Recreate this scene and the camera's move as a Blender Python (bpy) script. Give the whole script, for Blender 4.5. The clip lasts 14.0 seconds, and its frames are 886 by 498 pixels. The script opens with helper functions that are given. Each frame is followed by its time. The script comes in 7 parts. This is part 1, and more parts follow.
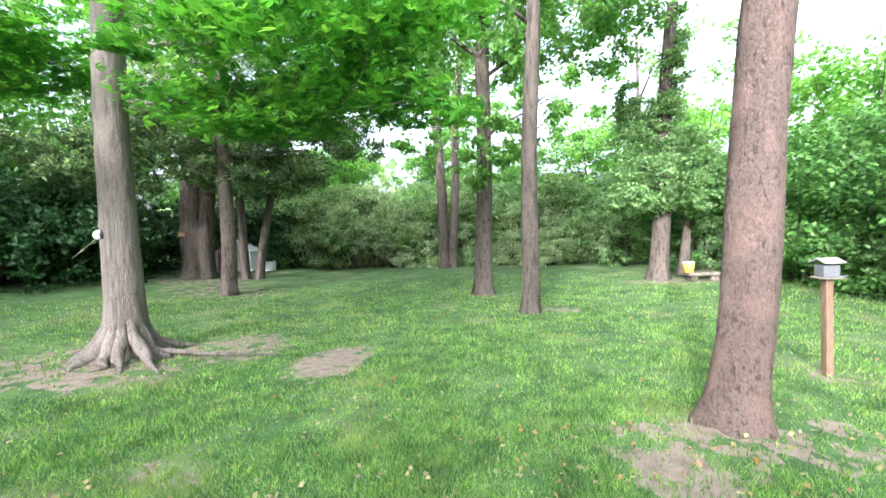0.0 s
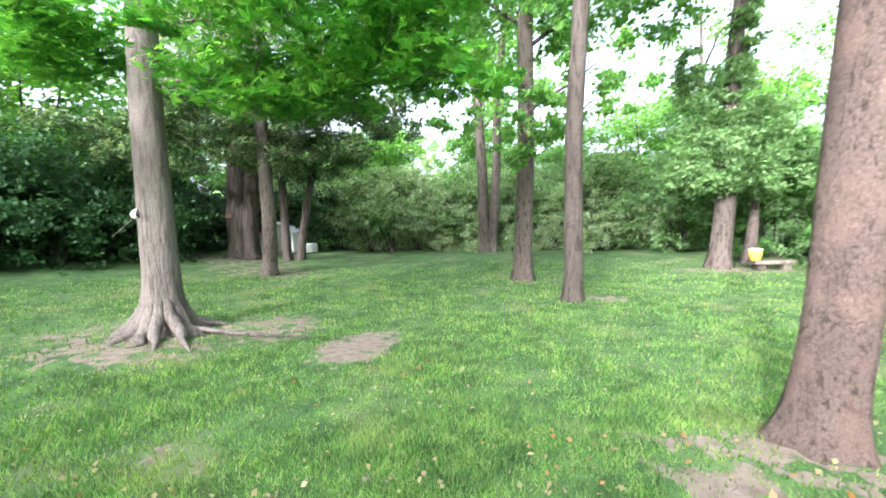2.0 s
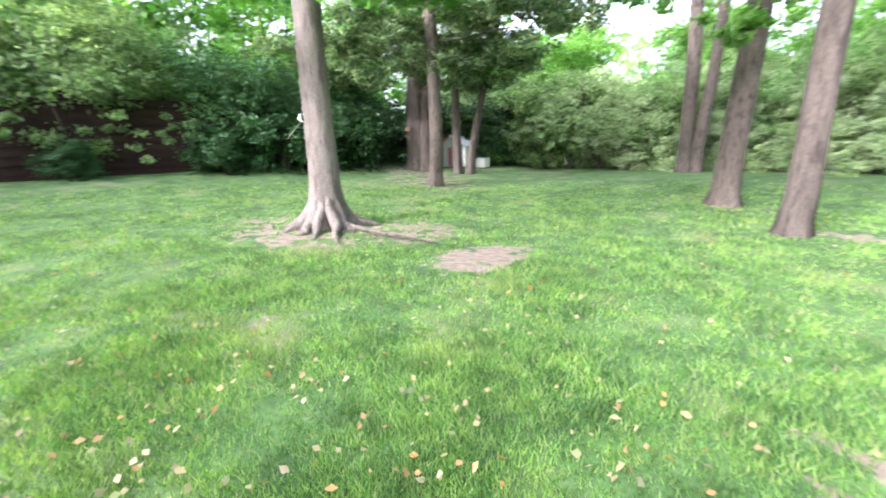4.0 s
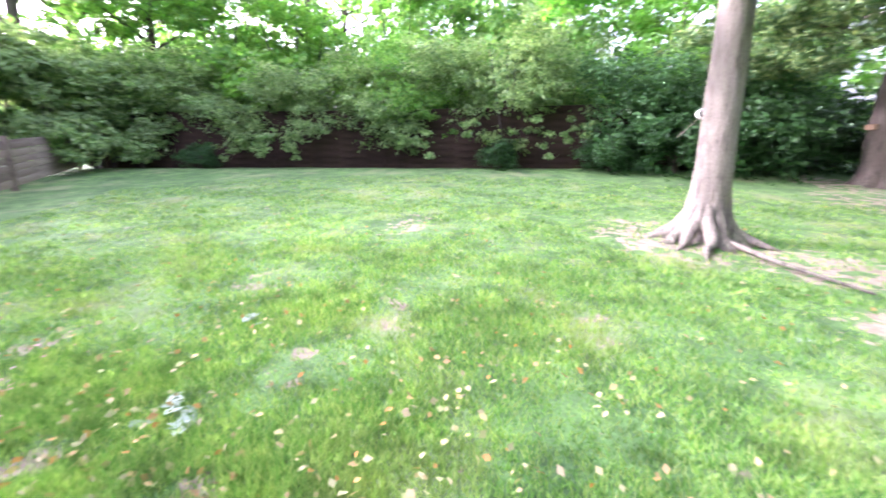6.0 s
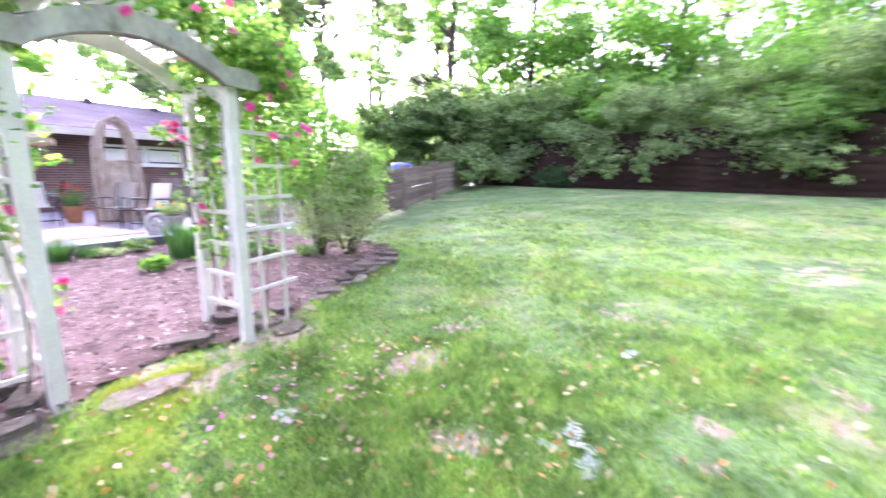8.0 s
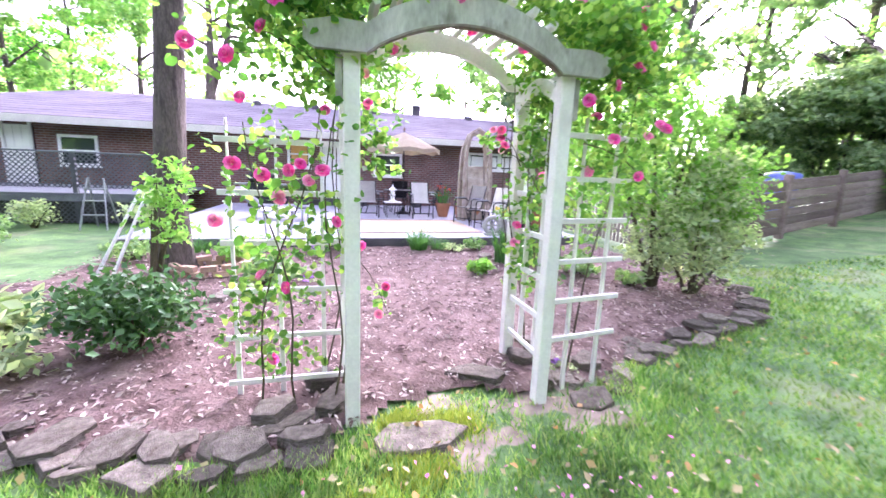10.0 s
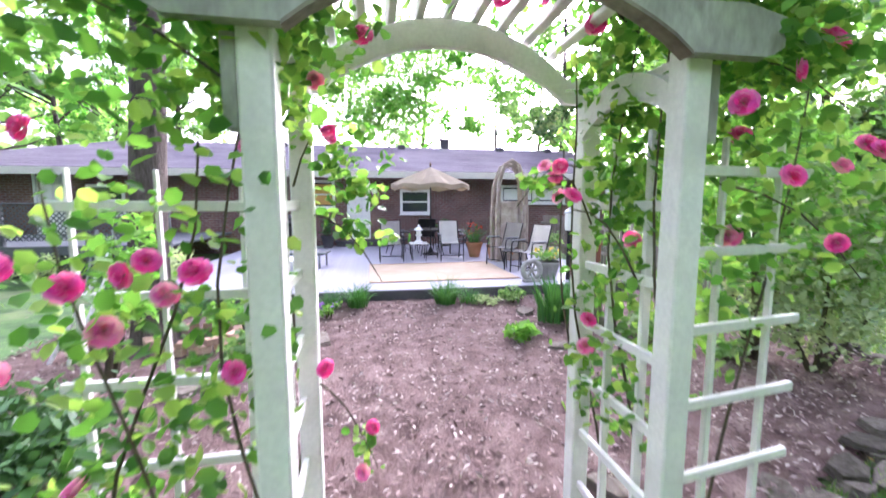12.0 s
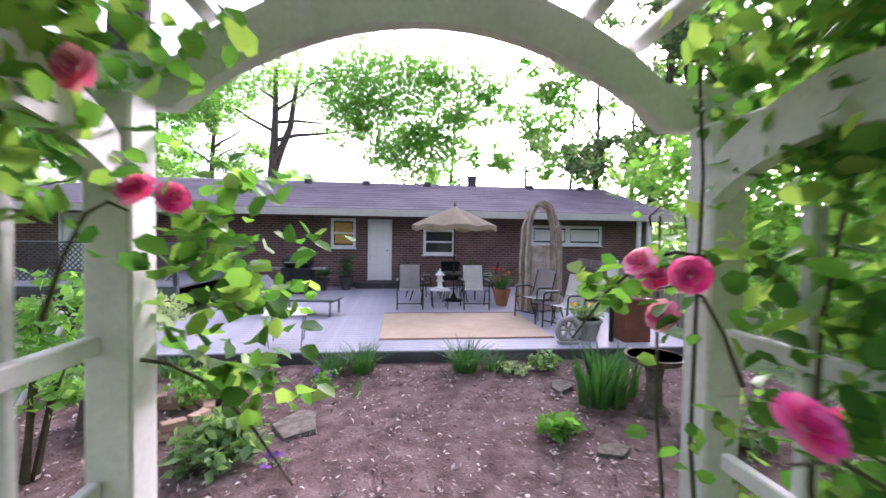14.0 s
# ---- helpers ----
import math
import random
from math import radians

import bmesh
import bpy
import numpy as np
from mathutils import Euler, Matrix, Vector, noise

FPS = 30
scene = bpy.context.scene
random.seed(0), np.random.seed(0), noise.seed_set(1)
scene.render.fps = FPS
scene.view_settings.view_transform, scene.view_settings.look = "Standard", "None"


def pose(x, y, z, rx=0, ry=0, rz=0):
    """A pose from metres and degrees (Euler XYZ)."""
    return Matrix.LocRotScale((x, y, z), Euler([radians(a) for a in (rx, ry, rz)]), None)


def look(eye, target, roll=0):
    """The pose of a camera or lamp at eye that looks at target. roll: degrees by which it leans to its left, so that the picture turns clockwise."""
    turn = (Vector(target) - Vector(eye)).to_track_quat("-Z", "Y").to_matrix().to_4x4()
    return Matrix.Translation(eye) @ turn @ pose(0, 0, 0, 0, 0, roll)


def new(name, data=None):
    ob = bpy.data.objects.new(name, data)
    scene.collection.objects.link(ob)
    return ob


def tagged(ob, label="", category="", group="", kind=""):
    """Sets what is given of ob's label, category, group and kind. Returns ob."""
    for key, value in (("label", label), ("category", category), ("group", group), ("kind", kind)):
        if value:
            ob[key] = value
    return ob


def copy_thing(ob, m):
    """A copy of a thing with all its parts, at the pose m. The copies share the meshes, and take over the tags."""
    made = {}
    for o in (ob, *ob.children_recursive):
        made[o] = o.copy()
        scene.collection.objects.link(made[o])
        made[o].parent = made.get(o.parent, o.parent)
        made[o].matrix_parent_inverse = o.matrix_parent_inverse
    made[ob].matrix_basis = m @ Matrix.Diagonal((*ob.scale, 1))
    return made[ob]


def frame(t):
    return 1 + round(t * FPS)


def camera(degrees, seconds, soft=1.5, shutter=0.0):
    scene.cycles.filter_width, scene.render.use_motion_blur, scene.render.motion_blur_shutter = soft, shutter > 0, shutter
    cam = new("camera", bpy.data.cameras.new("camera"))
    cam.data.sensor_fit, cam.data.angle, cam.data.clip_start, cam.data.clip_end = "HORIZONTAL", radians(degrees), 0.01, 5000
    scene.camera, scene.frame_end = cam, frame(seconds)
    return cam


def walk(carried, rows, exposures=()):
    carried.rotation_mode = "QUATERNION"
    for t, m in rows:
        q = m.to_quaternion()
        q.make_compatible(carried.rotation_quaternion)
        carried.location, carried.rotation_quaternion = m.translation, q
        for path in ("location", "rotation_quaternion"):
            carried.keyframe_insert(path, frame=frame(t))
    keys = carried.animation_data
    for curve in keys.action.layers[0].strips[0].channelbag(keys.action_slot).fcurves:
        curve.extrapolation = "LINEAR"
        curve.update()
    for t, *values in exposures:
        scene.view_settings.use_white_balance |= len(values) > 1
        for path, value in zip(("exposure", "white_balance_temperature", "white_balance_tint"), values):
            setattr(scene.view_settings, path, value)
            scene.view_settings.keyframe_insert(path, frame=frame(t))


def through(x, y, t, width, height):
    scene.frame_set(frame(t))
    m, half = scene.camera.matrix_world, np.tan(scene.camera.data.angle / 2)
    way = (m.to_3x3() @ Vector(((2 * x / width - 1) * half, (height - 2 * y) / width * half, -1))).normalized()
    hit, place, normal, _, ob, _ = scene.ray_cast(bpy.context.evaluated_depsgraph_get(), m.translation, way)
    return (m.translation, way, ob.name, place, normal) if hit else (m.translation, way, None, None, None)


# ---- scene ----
cam = camera(94.8, 14.0, shutter=0.5)
PATH = [
    (0, (0.189, -0.737, 1.848), (-0.175, 1.229, 1.769), -2.3),
    (0.5, (0.213, -0.708, 1.847), (-0.145, 1.257, 1.746), -2.6),
    (1, (0.249, -0.662, 1.836), (-0.158, 1.291, 1.702), -1.7),
    (1.5, (0.263, -0.546, 1.83), (-0.2, 1.397, 1.733), -2.5),
    (2, (0.264, -0.288, 1.792), (-0.307, 1.622, 1.643), -2.0),
    (2.2, (0.279, -0.199, 1.787), (-0.349, 1.691, 1.601), -2.4),
    (4.3, (0.658, 0.802, 1.453), (-0.833, 2.044, 0.967), -2.7),
    (4.4, (0.612, 0.836, 1.459), (-0.948, 2.001, 1.004), -2.6),
    (4.5, (0.557, 0.856, 1.473), (-1.077, 1.922, 1.029), -2.5),
    (5, (0.464, 0.888, 1.446), (-1.393, 1.499, 1.022), -0.8),
    (5.5, (0.536, 0.889, 1.417), (-1.397, 1.151, 0.977), -0.4),
    (6, (0.562, 0.862, 1.411), (-1.385, 0.766, 0.964), -0.1),
    (6.5, (0.585, 0.798, 1.41), (-1.303, 0.328, 0.947), -0.3),
    (7, (0.559, 0.694, 1.418), (-1.228, -0.088, 0.975), 1.1),
    (7.5, (0.52, 0.468, 1.407), (-1.139, -0.569, 0.991), 1.9),
    (8, (0.476, 0.163, 1.412), (-0.886, -1.258, 1.057), 0.6),
    (8.5, (0.414, -0.067, 1.453), (-0.576, -1.765, 1.086), 1.8),
    (9, (0.255, -0.261, 1.446), (-0.325, -2.15, 1.138), 2.2),
    (9.2, (0.205, -0.35, 1.452), (-0.212, -2.279, 1.127), 2.1),
    (11.3, (0.04, -1.702, 1.54), (0.199, -3.656, 1.145), 2.1),
    (11.5, (0.045, -1.808, 1.552), (0.2, -3.773, 1.208), 1.2),
    (12, (0.033, -2.02, 1.638), (0.2, -4.001, 1.417), 0.0),
    (12.5, (-0.054, -2.256, 1.777), (0.22, -4.237, 1.781), 2.3),
    (13, (-0.049, -2.46, 1.866), (0.275, -4.431, 1.969), 3.7),
    (13.5, (0.012, -2.667, 1.876), (0.236, -4.655, 1.877), 2.4),
    (14, (0.006, -2.958, 1.835), (0.314, -4.933, 1.781), 0.8),
]
EXPOSURES = [(0, 2.58, 5700, 17), (2.2, 2.68, 5700, 18), (4.3, 3.2, 5750, 28), (6.5, 3.65, 5650, 44), (7.5, 3.68, 5600, 52), (9.0, 3.58, 5600, 51), (11.3, 3.32, 5600, 36), (11.8, 3.14, 5600, 35), (12.5, 2.82, 5700, 32), (13.0, 2.36, 5900, 28), (13.5, 2.27, 5800, 31), (14.0, 2.28, 5700, 37)]
walk(cam, [(t, look(eye, target, roll)) for t, eye, target, roll in PATH], EXPOSURES)

# ---- world and light ----
SUN_AZ, SUN_EL = 194.0, 23.0      # degrees clockwise from +y, and above the horizon
world = bpy.data.worlds.new("sky")
scene.world = world
world.use_nodes = True
wn = world.node_tree
sky = wn.nodes.new("ShaderNodeTexSky")
sky.sky_type, sky.sun_disc = "NISHITA", False
sky.sun_elevation, sky.sun_rotation = radians(SUN_EL), radians(SUN_AZ)
sky.air_density, sky.dust_density, sky.ozone_density = 1.0, 9.0, 1.0
haze = wn.nodes.new("ShaderNodeHueSaturation")      # a bright milky sky
haze.inputs["Saturation"].default_value, haze.inputs["Value"].default_value = 0.4, 1.2
wn.links.new(sky.outputs[0], haze.inputs["Color"])
wn.links.new(haze.outputs[0], wn.nodes["Background"].inputs[0])
wn.nodes["Background"].inputs[1].default_value = 0.15
sun = new("sun", bpy.data.lights.new("sun", "SUN"))
sun.data.energy, sun.data.angle, sun.data.color = 0.95, radians(2.5), (1.0, 0.94, 0.84)
az, el = radians(SUN_AZ), radians(SUN_EL)
sun.matrix_world = look((math.sin(az) * math.cos(el) * 50, math.cos(az) * math.cos(el) * 50, math.sin(el) * 50), (0, 0, 0))


# ---- materials ----
def nodes_of(name):
    m = bpy.data.materials.new(name)
    m.use_nodes = True
    return m, m.node_tree.nodes, m.node_tree.links, m.node_tree.nodes["Principled BSDF"]


def ramp(n, l, src, cols, lo=0.3, hi=0.7):
    r = n.new("ShaderNodeValToRGB")
    e = r.color_ramp.elements
    for k in range(len(cols) - 2):
        e.new(0.5)
    for k, c in enumerate(cols):
        e[k].position, e[k].color = lo + (hi - lo) * k / (len(cols) - 1), (*c, 1)
    l.new(src, r.inputs[0])
    return r.outputs[0]


def mix(n, l, a, b, f, mode="MIX"):
    m = n.new("ShaderNodeMix")
    m.data_type, m.blend_type = "RGBA", mode
    for sock, v in ((m.inputs[0], f), (m.inputs[6], a), (m.inputs[7], b)):
        if isinstance(v, (int, float)):
            sock.default_value = v
        elif isinstance(v, tuple):
            sock.default_value = (*v, 1)
        else:
            l.new(v, sock)
    return m.outputs[2]


def tex(n, l, scale, stretch=(1, 1, 1), detail=6, kind="noise", coord="Object"):
    c = n.new("ShaderNodeTexCoord")
    mp = n.new("ShaderNodeMapping")
    mp.inputs["Scale"].default_value = stretch
    l.new(c.outputs[coord], mp.inputs[0])
    t = n.new("ShaderNodeTexNoise" if kind == "noise" else "ShaderNodeTexVoronoi")
    t.inputs["Scale"].default_value = scale
    if kind == "noise":
        t.inputs["Detail"].default_value = detail
    l.new(mp.outputs[0], t.inputs["Vector"])
    return t.outputs[0]


def surf(name, cols, scale=4, fine=60, rough=0.8, bump=0.3, metal=0.0, stretch=(1, 1, 1), vary=0.0, dist=0.004, dirt=None, grainy=0.6):
    """A worn surface: broad patches, fine grain, relief, and a shade of its own for each object."""
    m, n, l, b = nodes_of(name)
    broad, grain = tex(n, l, scale, stretch), tex(n, l, fine, stretch, 8)
    col = ramp(n, l, broad, cols)
    col = mix(n, l, col, ramp(n, l, grain, [(0.55, 0.55, 0.55), (1.15, 1.15, 1.15)]), grainy, "MULTIPLY")
    if dirt:
        col = mix(n, l, col, dirt, ramp(n, l, tex(n, l, scale * 2.3, stretch, 9), [(0, 0, 0), (1, 1, 1)], 0.56, 0.72))
    if vary:
        o = n.new("ShaderNodeObjectInfo")
        col = mix(n, l, col, ramp(n, l, o.outputs["Random"], [(1 - vary,) * 3, (1 + vary,) * 3], 0, 1), 1.0, "MULTIPLY")
    l.new(col, b.inputs["Base Color"])
    b.inputs["Roughness"].default_value, b.inputs["Metallic"].default_value = rough, metal
    b.inputs["Specular IOR Level"].default_value = 0.15 if rough >= 0.85 else 0.4
    bp = n.new("ShaderNodeBump")
    bp.inputs["Strength"].default_value, bp.inputs["Distance"].default_value = bump, dist
    l.new(grain, bp.inputs["Height"])
    l.new(bp.outputs[0], b.inputs["Normal"])
    return m


def leafy(name, cols, through=0.4, rough=0.45, dry=None):
    """Leaves: each one has its own green, and lets some light through."""
    m, n, l, b = nodes_of(name)
    g = n.new("ShaderNodeNewGeometry")
    col = ramp(n, l, g.outputs["Random Per Island"], cols, 0.0, 1.0)
    col = mix(n, l, col, ramp(n, l, tex(n, l, 0.9), [(0.75, 0.75, 0.75), (1.2, 1.2, 1.15)]), 1.0, "MULTIPLY")
    if dry:
        col = mix(n, l, col, ramp(n, l, tex(n, l, 3.2, detail=5), [(0.64, 0.68, 0.66), (1.0, 1.0, 1.0), (1.28, 1.2, 1.04)], 0.35, 0.65), 1.0, "MULTIPLY")
        col = mix(n, l, col, dry, ramp(n, l, tex(n, l, 0.9, detail=8), [(0, 0, 0), (0.6, 0.6, 0.6)], 0.53, 0.7))
    l.new(col, b.inputs["Base Color"])
    b.inputs["Roughness"].default_value, b.inputs["Specular IOR Level"].default_value = rough, 0.25
    t = n.new("ShaderNodeBsdfTranslucent")
    l.new(mix(n, l, col, (1.2, 1.25, 0.6), 1.0, "MULTIPLY"), t.inputs[0])
    s = n.new("ShaderNodeMixShader")
    s.inputs[0].default_value = through
    l.new(b.outputs[0], s.inputs[1]), l.new(t.outputs[0], s.inputs[2])
    l.new(s.outputs[0], n["Material Output"].inputs[0])
    return m


def bark(name, dark, light, scale=9, warm=None, upright=0.2, crack=0.5):
    """Bark with furrows between uneven plates. upright: how long the plates are drawn out; crack: how deep the furrows show."""
    m, n, l, b = nodes_of(name)
    plate = tex(n, l, scale * 0.55, (1, 1, upright), 4)
    cell = tex(n, l, scale * 0.8, (1, 1, upright * 1.6), 5, "voronoi")
    grain = tex(n, l, scale * 4, (1, 1, 0.35), 9)
    tone = ramp(n, l, tex(n, l, 1.1, (1, 1, 0.45), 6), [tuple(0.72 * c for c in light), light, tuple(min(1, 1.25 * c) for c in light)], 0.32, 0.68)
    col = mix(n, l, tone, dark, ramp(n, l, plate, [(crack, crack, crack), (0, 0, 0), (0, 0, 0), (0.45 * crack, 0.45 * crack, 0.45 * crack)], 0.34, 0.66))
    col = mix(n, l, col, dark, ramp(n, l, cell, [(0, 0, 0), (0, 0, 0), (crack, crack, crack)], 0.3, 0.95))
    if warm:
        col = mix(n, l, col, warm, ramp(n, l, tex(n, l, 5.0, (1, 1, 0.6), 8), [(0, 0, 0), (0.75, 0.75, 0.75)], 0.5, 0.62))
    col = mix(n, l, col, ramp(n, l, grain, [(0.5, 0.5, 0.5), (1.25, 1.25, 1.25)]), 0.7, "MULTIPLY")
    l.new(col, b.inputs["Base Color"])
    b.inputs["Roughness"].default_value, b.inputs["Specular IOR Level"].default_value = 0.92, 0.15
    h = mix(n, l, mix(n, l, plate, cell, 0.5), grain, 0.35)
    bp = n.new("ShaderNodeBump")
    bp.inputs["Strength"].default_value, bp.inputs["Distance"].default_value = 1.0, 0.05
    bp.invert = True
    l.new(h, bp.inputs["Height"])
    l.new(bp.outputs[0], b.inputs["Normal"])
    return m


def lawn_material():
    m, n, l, b = nodes_of("lawn_soil")
    a = n.new("ShaderNodeAttribute")
    a.attribute_name = "soil"
    green = ramp(n, l, tex(n, l, 1.1, detail=9), [(0.042, 0.105, 0.026), (0.074, 0.156, 0.042), (0.107, 0.19, 0.058)], 0.3, 0.72)
    green = mix(n, l, green, ramp(n, l, tex(n, l, 38, detail=8), [(0.5, 0.55, 0.5), (1.3, 1.25, 1.2)], 0.3, 0.7), 0.9, "MULTIPLY")
    green = mix(n, l, green, ramp(n, l, tex(n, l, 3.2, detail=5), [(0.64, 0.68, 0.66), (1.0, 1.0, 1.0), (1.28, 1.2, 1.04)], 0.35, 0.65), 1.0, "MULTIPLY")
    green = mix(n, l, green, (0.21, 0.21, 0.11), ramp(n, l, tex(n, l, 0.9, detail=8), [(0, 0, 0), (0.6, 0.6, 0.6)], 0.53, 0.7))
    soil = ramp(n, l, tex(n, l, 9, detail=9), [(0.16, 0.115, 0.09), (0.235, 0.18, 0.145), (0.29, 0.23, 0.19)])
    edge = n.new("ShaderNodeMath")
    edge.operation = "MULTIPLY_ADD"
    l.new(tex(n, l, 4, detail=9), edge.inputs[0])
    edge.inputs[1].default_value = 1.4
    l.new(a.outputs["Fac"], edge.inputs[2])
    l.new(mix(n, l, green, soil, ramp(n, l, edge.outputs[0], [(0, 0, 0), (0.95, 0.95, 0.95)], 0.93, 1.1)), b.inputs["Base Color"])
    b.inputs["Roughness"].default_value = 0.9
    bp = n.new("ShaderNodeBump")
    bp.inputs["Strength"].default_value, bp.inputs["Distance"].default_value = 0.4, 0.02
    l.new(tex(n, l, 55, detail=8), bp.inputs["Height"])
    l.new(bp.outputs[0], b.inputs["Normal"])
    return m


def brick_material():
    m, n, l, b = nodes_of("brick_wall")
    c = n.new("ShaderNodeTexCoord")
    mp = n.new("ShaderNodeMapping")
    mp.inputs["Rotation"].default_value = (radians(90), 0, 0)
    l.new(c.outputs["Object"], mp.inputs[0])
    t = n.new("ShaderNodeTexBrick")
    for k, v in (("Color1", (0.11, 0.047, 0.037, 1)), ("Color2", (0.165, 0.074, 0.056, 1)), ("Mortar", (0.20, 0.175, 0.16, 1)), ("Scale", 1.0),
                 ("Mortar Size", 0.012), ("Brick Width", 0.215), ("Row Height", 0.075)):
        t.inputs[k].default_value = v
    l.new(mp.outputs[0], t.inputs["Vector"])
    col = mix(n, l, t.outputs[0], ramp(n, l, tex(n, l, 1.5), [(0.7, 0.7, 0.7), (1.15, 1.1, 1.1)]), 1.0, "MULTIPLY")
    l.new(col, b.inputs["Base Color"])
    b.inputs["Roughness"].default_value = 0.9
    bp = n.new("ShaderNodeBump")
    bp.inputs["Distance"].default_value = 0.01
    bp.invert = True
    l.new(t.outputs["Fac"], bp.inputs["Height"])
    l.new(bp.outputs[0], b.inputs["Normal"])
    return m


def glassy(name, tint, rough=0.03):
    m, n, l, b = nodes_of(name)
    b.inputs["Base Color"].default_value = (*tint, 1)
    b.inputs["Roughness"].default_value = rough
    b.inputs["Specular IOR Level"].default_value = 0.9
    return m


LAWN = lawn_material()
BRICK = brick_material()
MULCH = surf("mulch", [(0.07, 0.043, 0.037), (0.135, 0.09, 0.08), (0.20, 0.143, 0.127)], 5, 45, 0.95, 0.9, dist=0.02)
WHITE = surf("weathered_white_paint", [(0.66, 0.64, 0.61), (0.72, 0.70, 0.67), (0.76, 0.745, 0.72)], 1.6, 60, 0.6, 0.1, dirt=(0.58, 0.56, 0.525), grainy=0.22)
# White paint with mildew stains, its base greyed to carry the header's shade.
MILDEW_SHADED = surf("mildewed_shaded_paint", [(0.26, 0.26, 0.23), (0.38, 0.375, 0.345), (0.49, 0.48, 0.45)], 5, 50, 0.75, 0.25, stretch=(1, 1, 0.45), dirt=(0.17, 0.165, 0.135), grainy=0.45)
TRIM = surf("white_trim", [(0.70, 0.69, 0.66), (0.80, 0.79, 0.77)], 2, 50, 0.5, 0.1)
FASCIA = surf("cream_fascia", [(0.50, 0.47, 0.40), (0.58, 0.55, 0.48)], 2, 40, 0.6, 0.1)
SHINGLE = surf("roof_shingle", [(0.155, 0.13, 0.155), (0.195, 0.168, 0.195), (0.235, 0.205, 0.23)], 1.3, 30, 0.95, 0.6, stretch=(0.6, 1, 1))
DECK = surf("grey_deck", [(0.28, 0.28, 0.325), (0.35, 0.35, 0.395), (0.42, 0.41, 0.45)], 1.2, 30, 0.6, 0.25)
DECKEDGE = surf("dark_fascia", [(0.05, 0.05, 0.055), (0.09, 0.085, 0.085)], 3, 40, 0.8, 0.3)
RUG = surf("tan_rug", [(0.42, 0.33, 0.23), (0.50, 0.40, 0.29)], 3, 120, 0.95, 0.5)
STONE = surf("grey_stone", [(0.10, 0.082, 0.066), (0.165, 0.14, 0.115), (0.25, 0.215, 0.18)], 7, 40, 0.92, 0.9, vary=0.4, dist=0.02, dirt=(0.12, 0.13, 0.07))
REDBRICK = surf("pale_brick", [(0.38, 0.24, 0.17), (0.50, 0.36, 0.26)], 6, 60, 0.9, 0.5, vary=0.2)
GREYWOOD = surf("weathered_wood", [(0.15, 0.12, 0.10), (0.25, 0.21, 0.18), (0.32, 0.28, 0.245)], 3, 40, 0.9, 0.5, stretch=(1, 1, 0.15), vary=0.2)
FENCEWOOD = surf("fence_wood", [(0.15, 0.113, 0.086), (0.225, 0.178, 0.142), (0.31, 0.255, 0.21)], 3, 40, 0.9, 0.5, stretch=(0.15, 1, 1), vary=0.25)
POSTWOOD = surf("post_wood", [(0.165, 0.105, 0.07), (0.24, 0.165, 0.115)], 4, 50, 0.85, 0.4, stretch=(1, 1, 0.15))
SLING = surf("beige_sling", [(0.58, 0.56, 0.52), (0.70, 0.68, 0.64)], 4, 150, 0.8, 0.3)
BLACKMETAL = surf("black_metal", [(0.018, 0.018, 0.02), (0.04, 0.04, 0.042)], 6, 60, 0.45, 0.1, 0.6)
GREYMETAL = surf("grey_metal", [(0.25, 0.26, 0.27), (0.36, 0.37, 0.38)], 6, 60, 0.4, 0.1, 0.7)
TERRACOTTA = surf("terracotta", [(0.36, 0.16, 0.085), (0.46, 0.23, 0.13)], 5, 60, 0.85, 0.3)
CONCRETE = surf("cast_concrete", [(0.30, 0.29, 0.27), (0.42, 0.41, 0.38)], 5, 60, 0.9, 0.4)
CANVAS = surf("tan_canvas", [(0.46, 0.39, 0.28), (0.55, 0.48, 0.36)], 3, 90, 0.85, 0.3)
RUSTWOOD = surf("red_brown_wood", [(0.15, 0.05, 0.03), (0.24, 0.09, 0.05)], 4, 50, 0.7, 0.3)
DARKGREY = surf("dark_grey_lattice", [(0.10, 0.11, 0.115), (0.16, 0.17, 0.175)], 4, 50, 0.8, 0.3)
# Dark brown boards, deepened further to carry the overhanging shrubs' shade.
RUSTDARK = surf("dark_brown_fence", [(0.018, 0.011, 0.009), (0.033, 0.020, 0.016), (0.05, 0.031, 0.024)], 3, 40, 0.9, 0.4, stretch=(0.3, 1, 1), vary=0.2)
GLASS = glassy("window_glass", (0.03, 0.035, 0.04))
LAMPGLASS = glassy("frosted_glass", (0.75, 0.74, 0.70), 0.4)
CURTAIN = surf("amber_curtain", [(0.50, 0.27, 0.07), (0.62, 0.36, 0.12)], 8, 60, 0.8, 0.2)
REDPAINT = surf("red_paint", [(0.42, 0.03, 0.03), (0.55, 0.06, 0.05)], 5, 50, 0.5, 0.1)
YELLOW = surf("yellow_plastic", [(0.70, 0.42, 0.05), (0.78, 0.52, 0.10)], 5, 50, 0.5, 0.1)
BLUE = surf("blue_plastic", [(0.10, 0.14, 0.42), (0.16, 0.20, 0.52)], 5, 50, 0.5, 0.1)
PINKPAINT = surf("pink_paint", [(0.50, 0.15, 0.22), (0.60, 0.22, 0.28)], 5, 50, 0.5, 0.1)

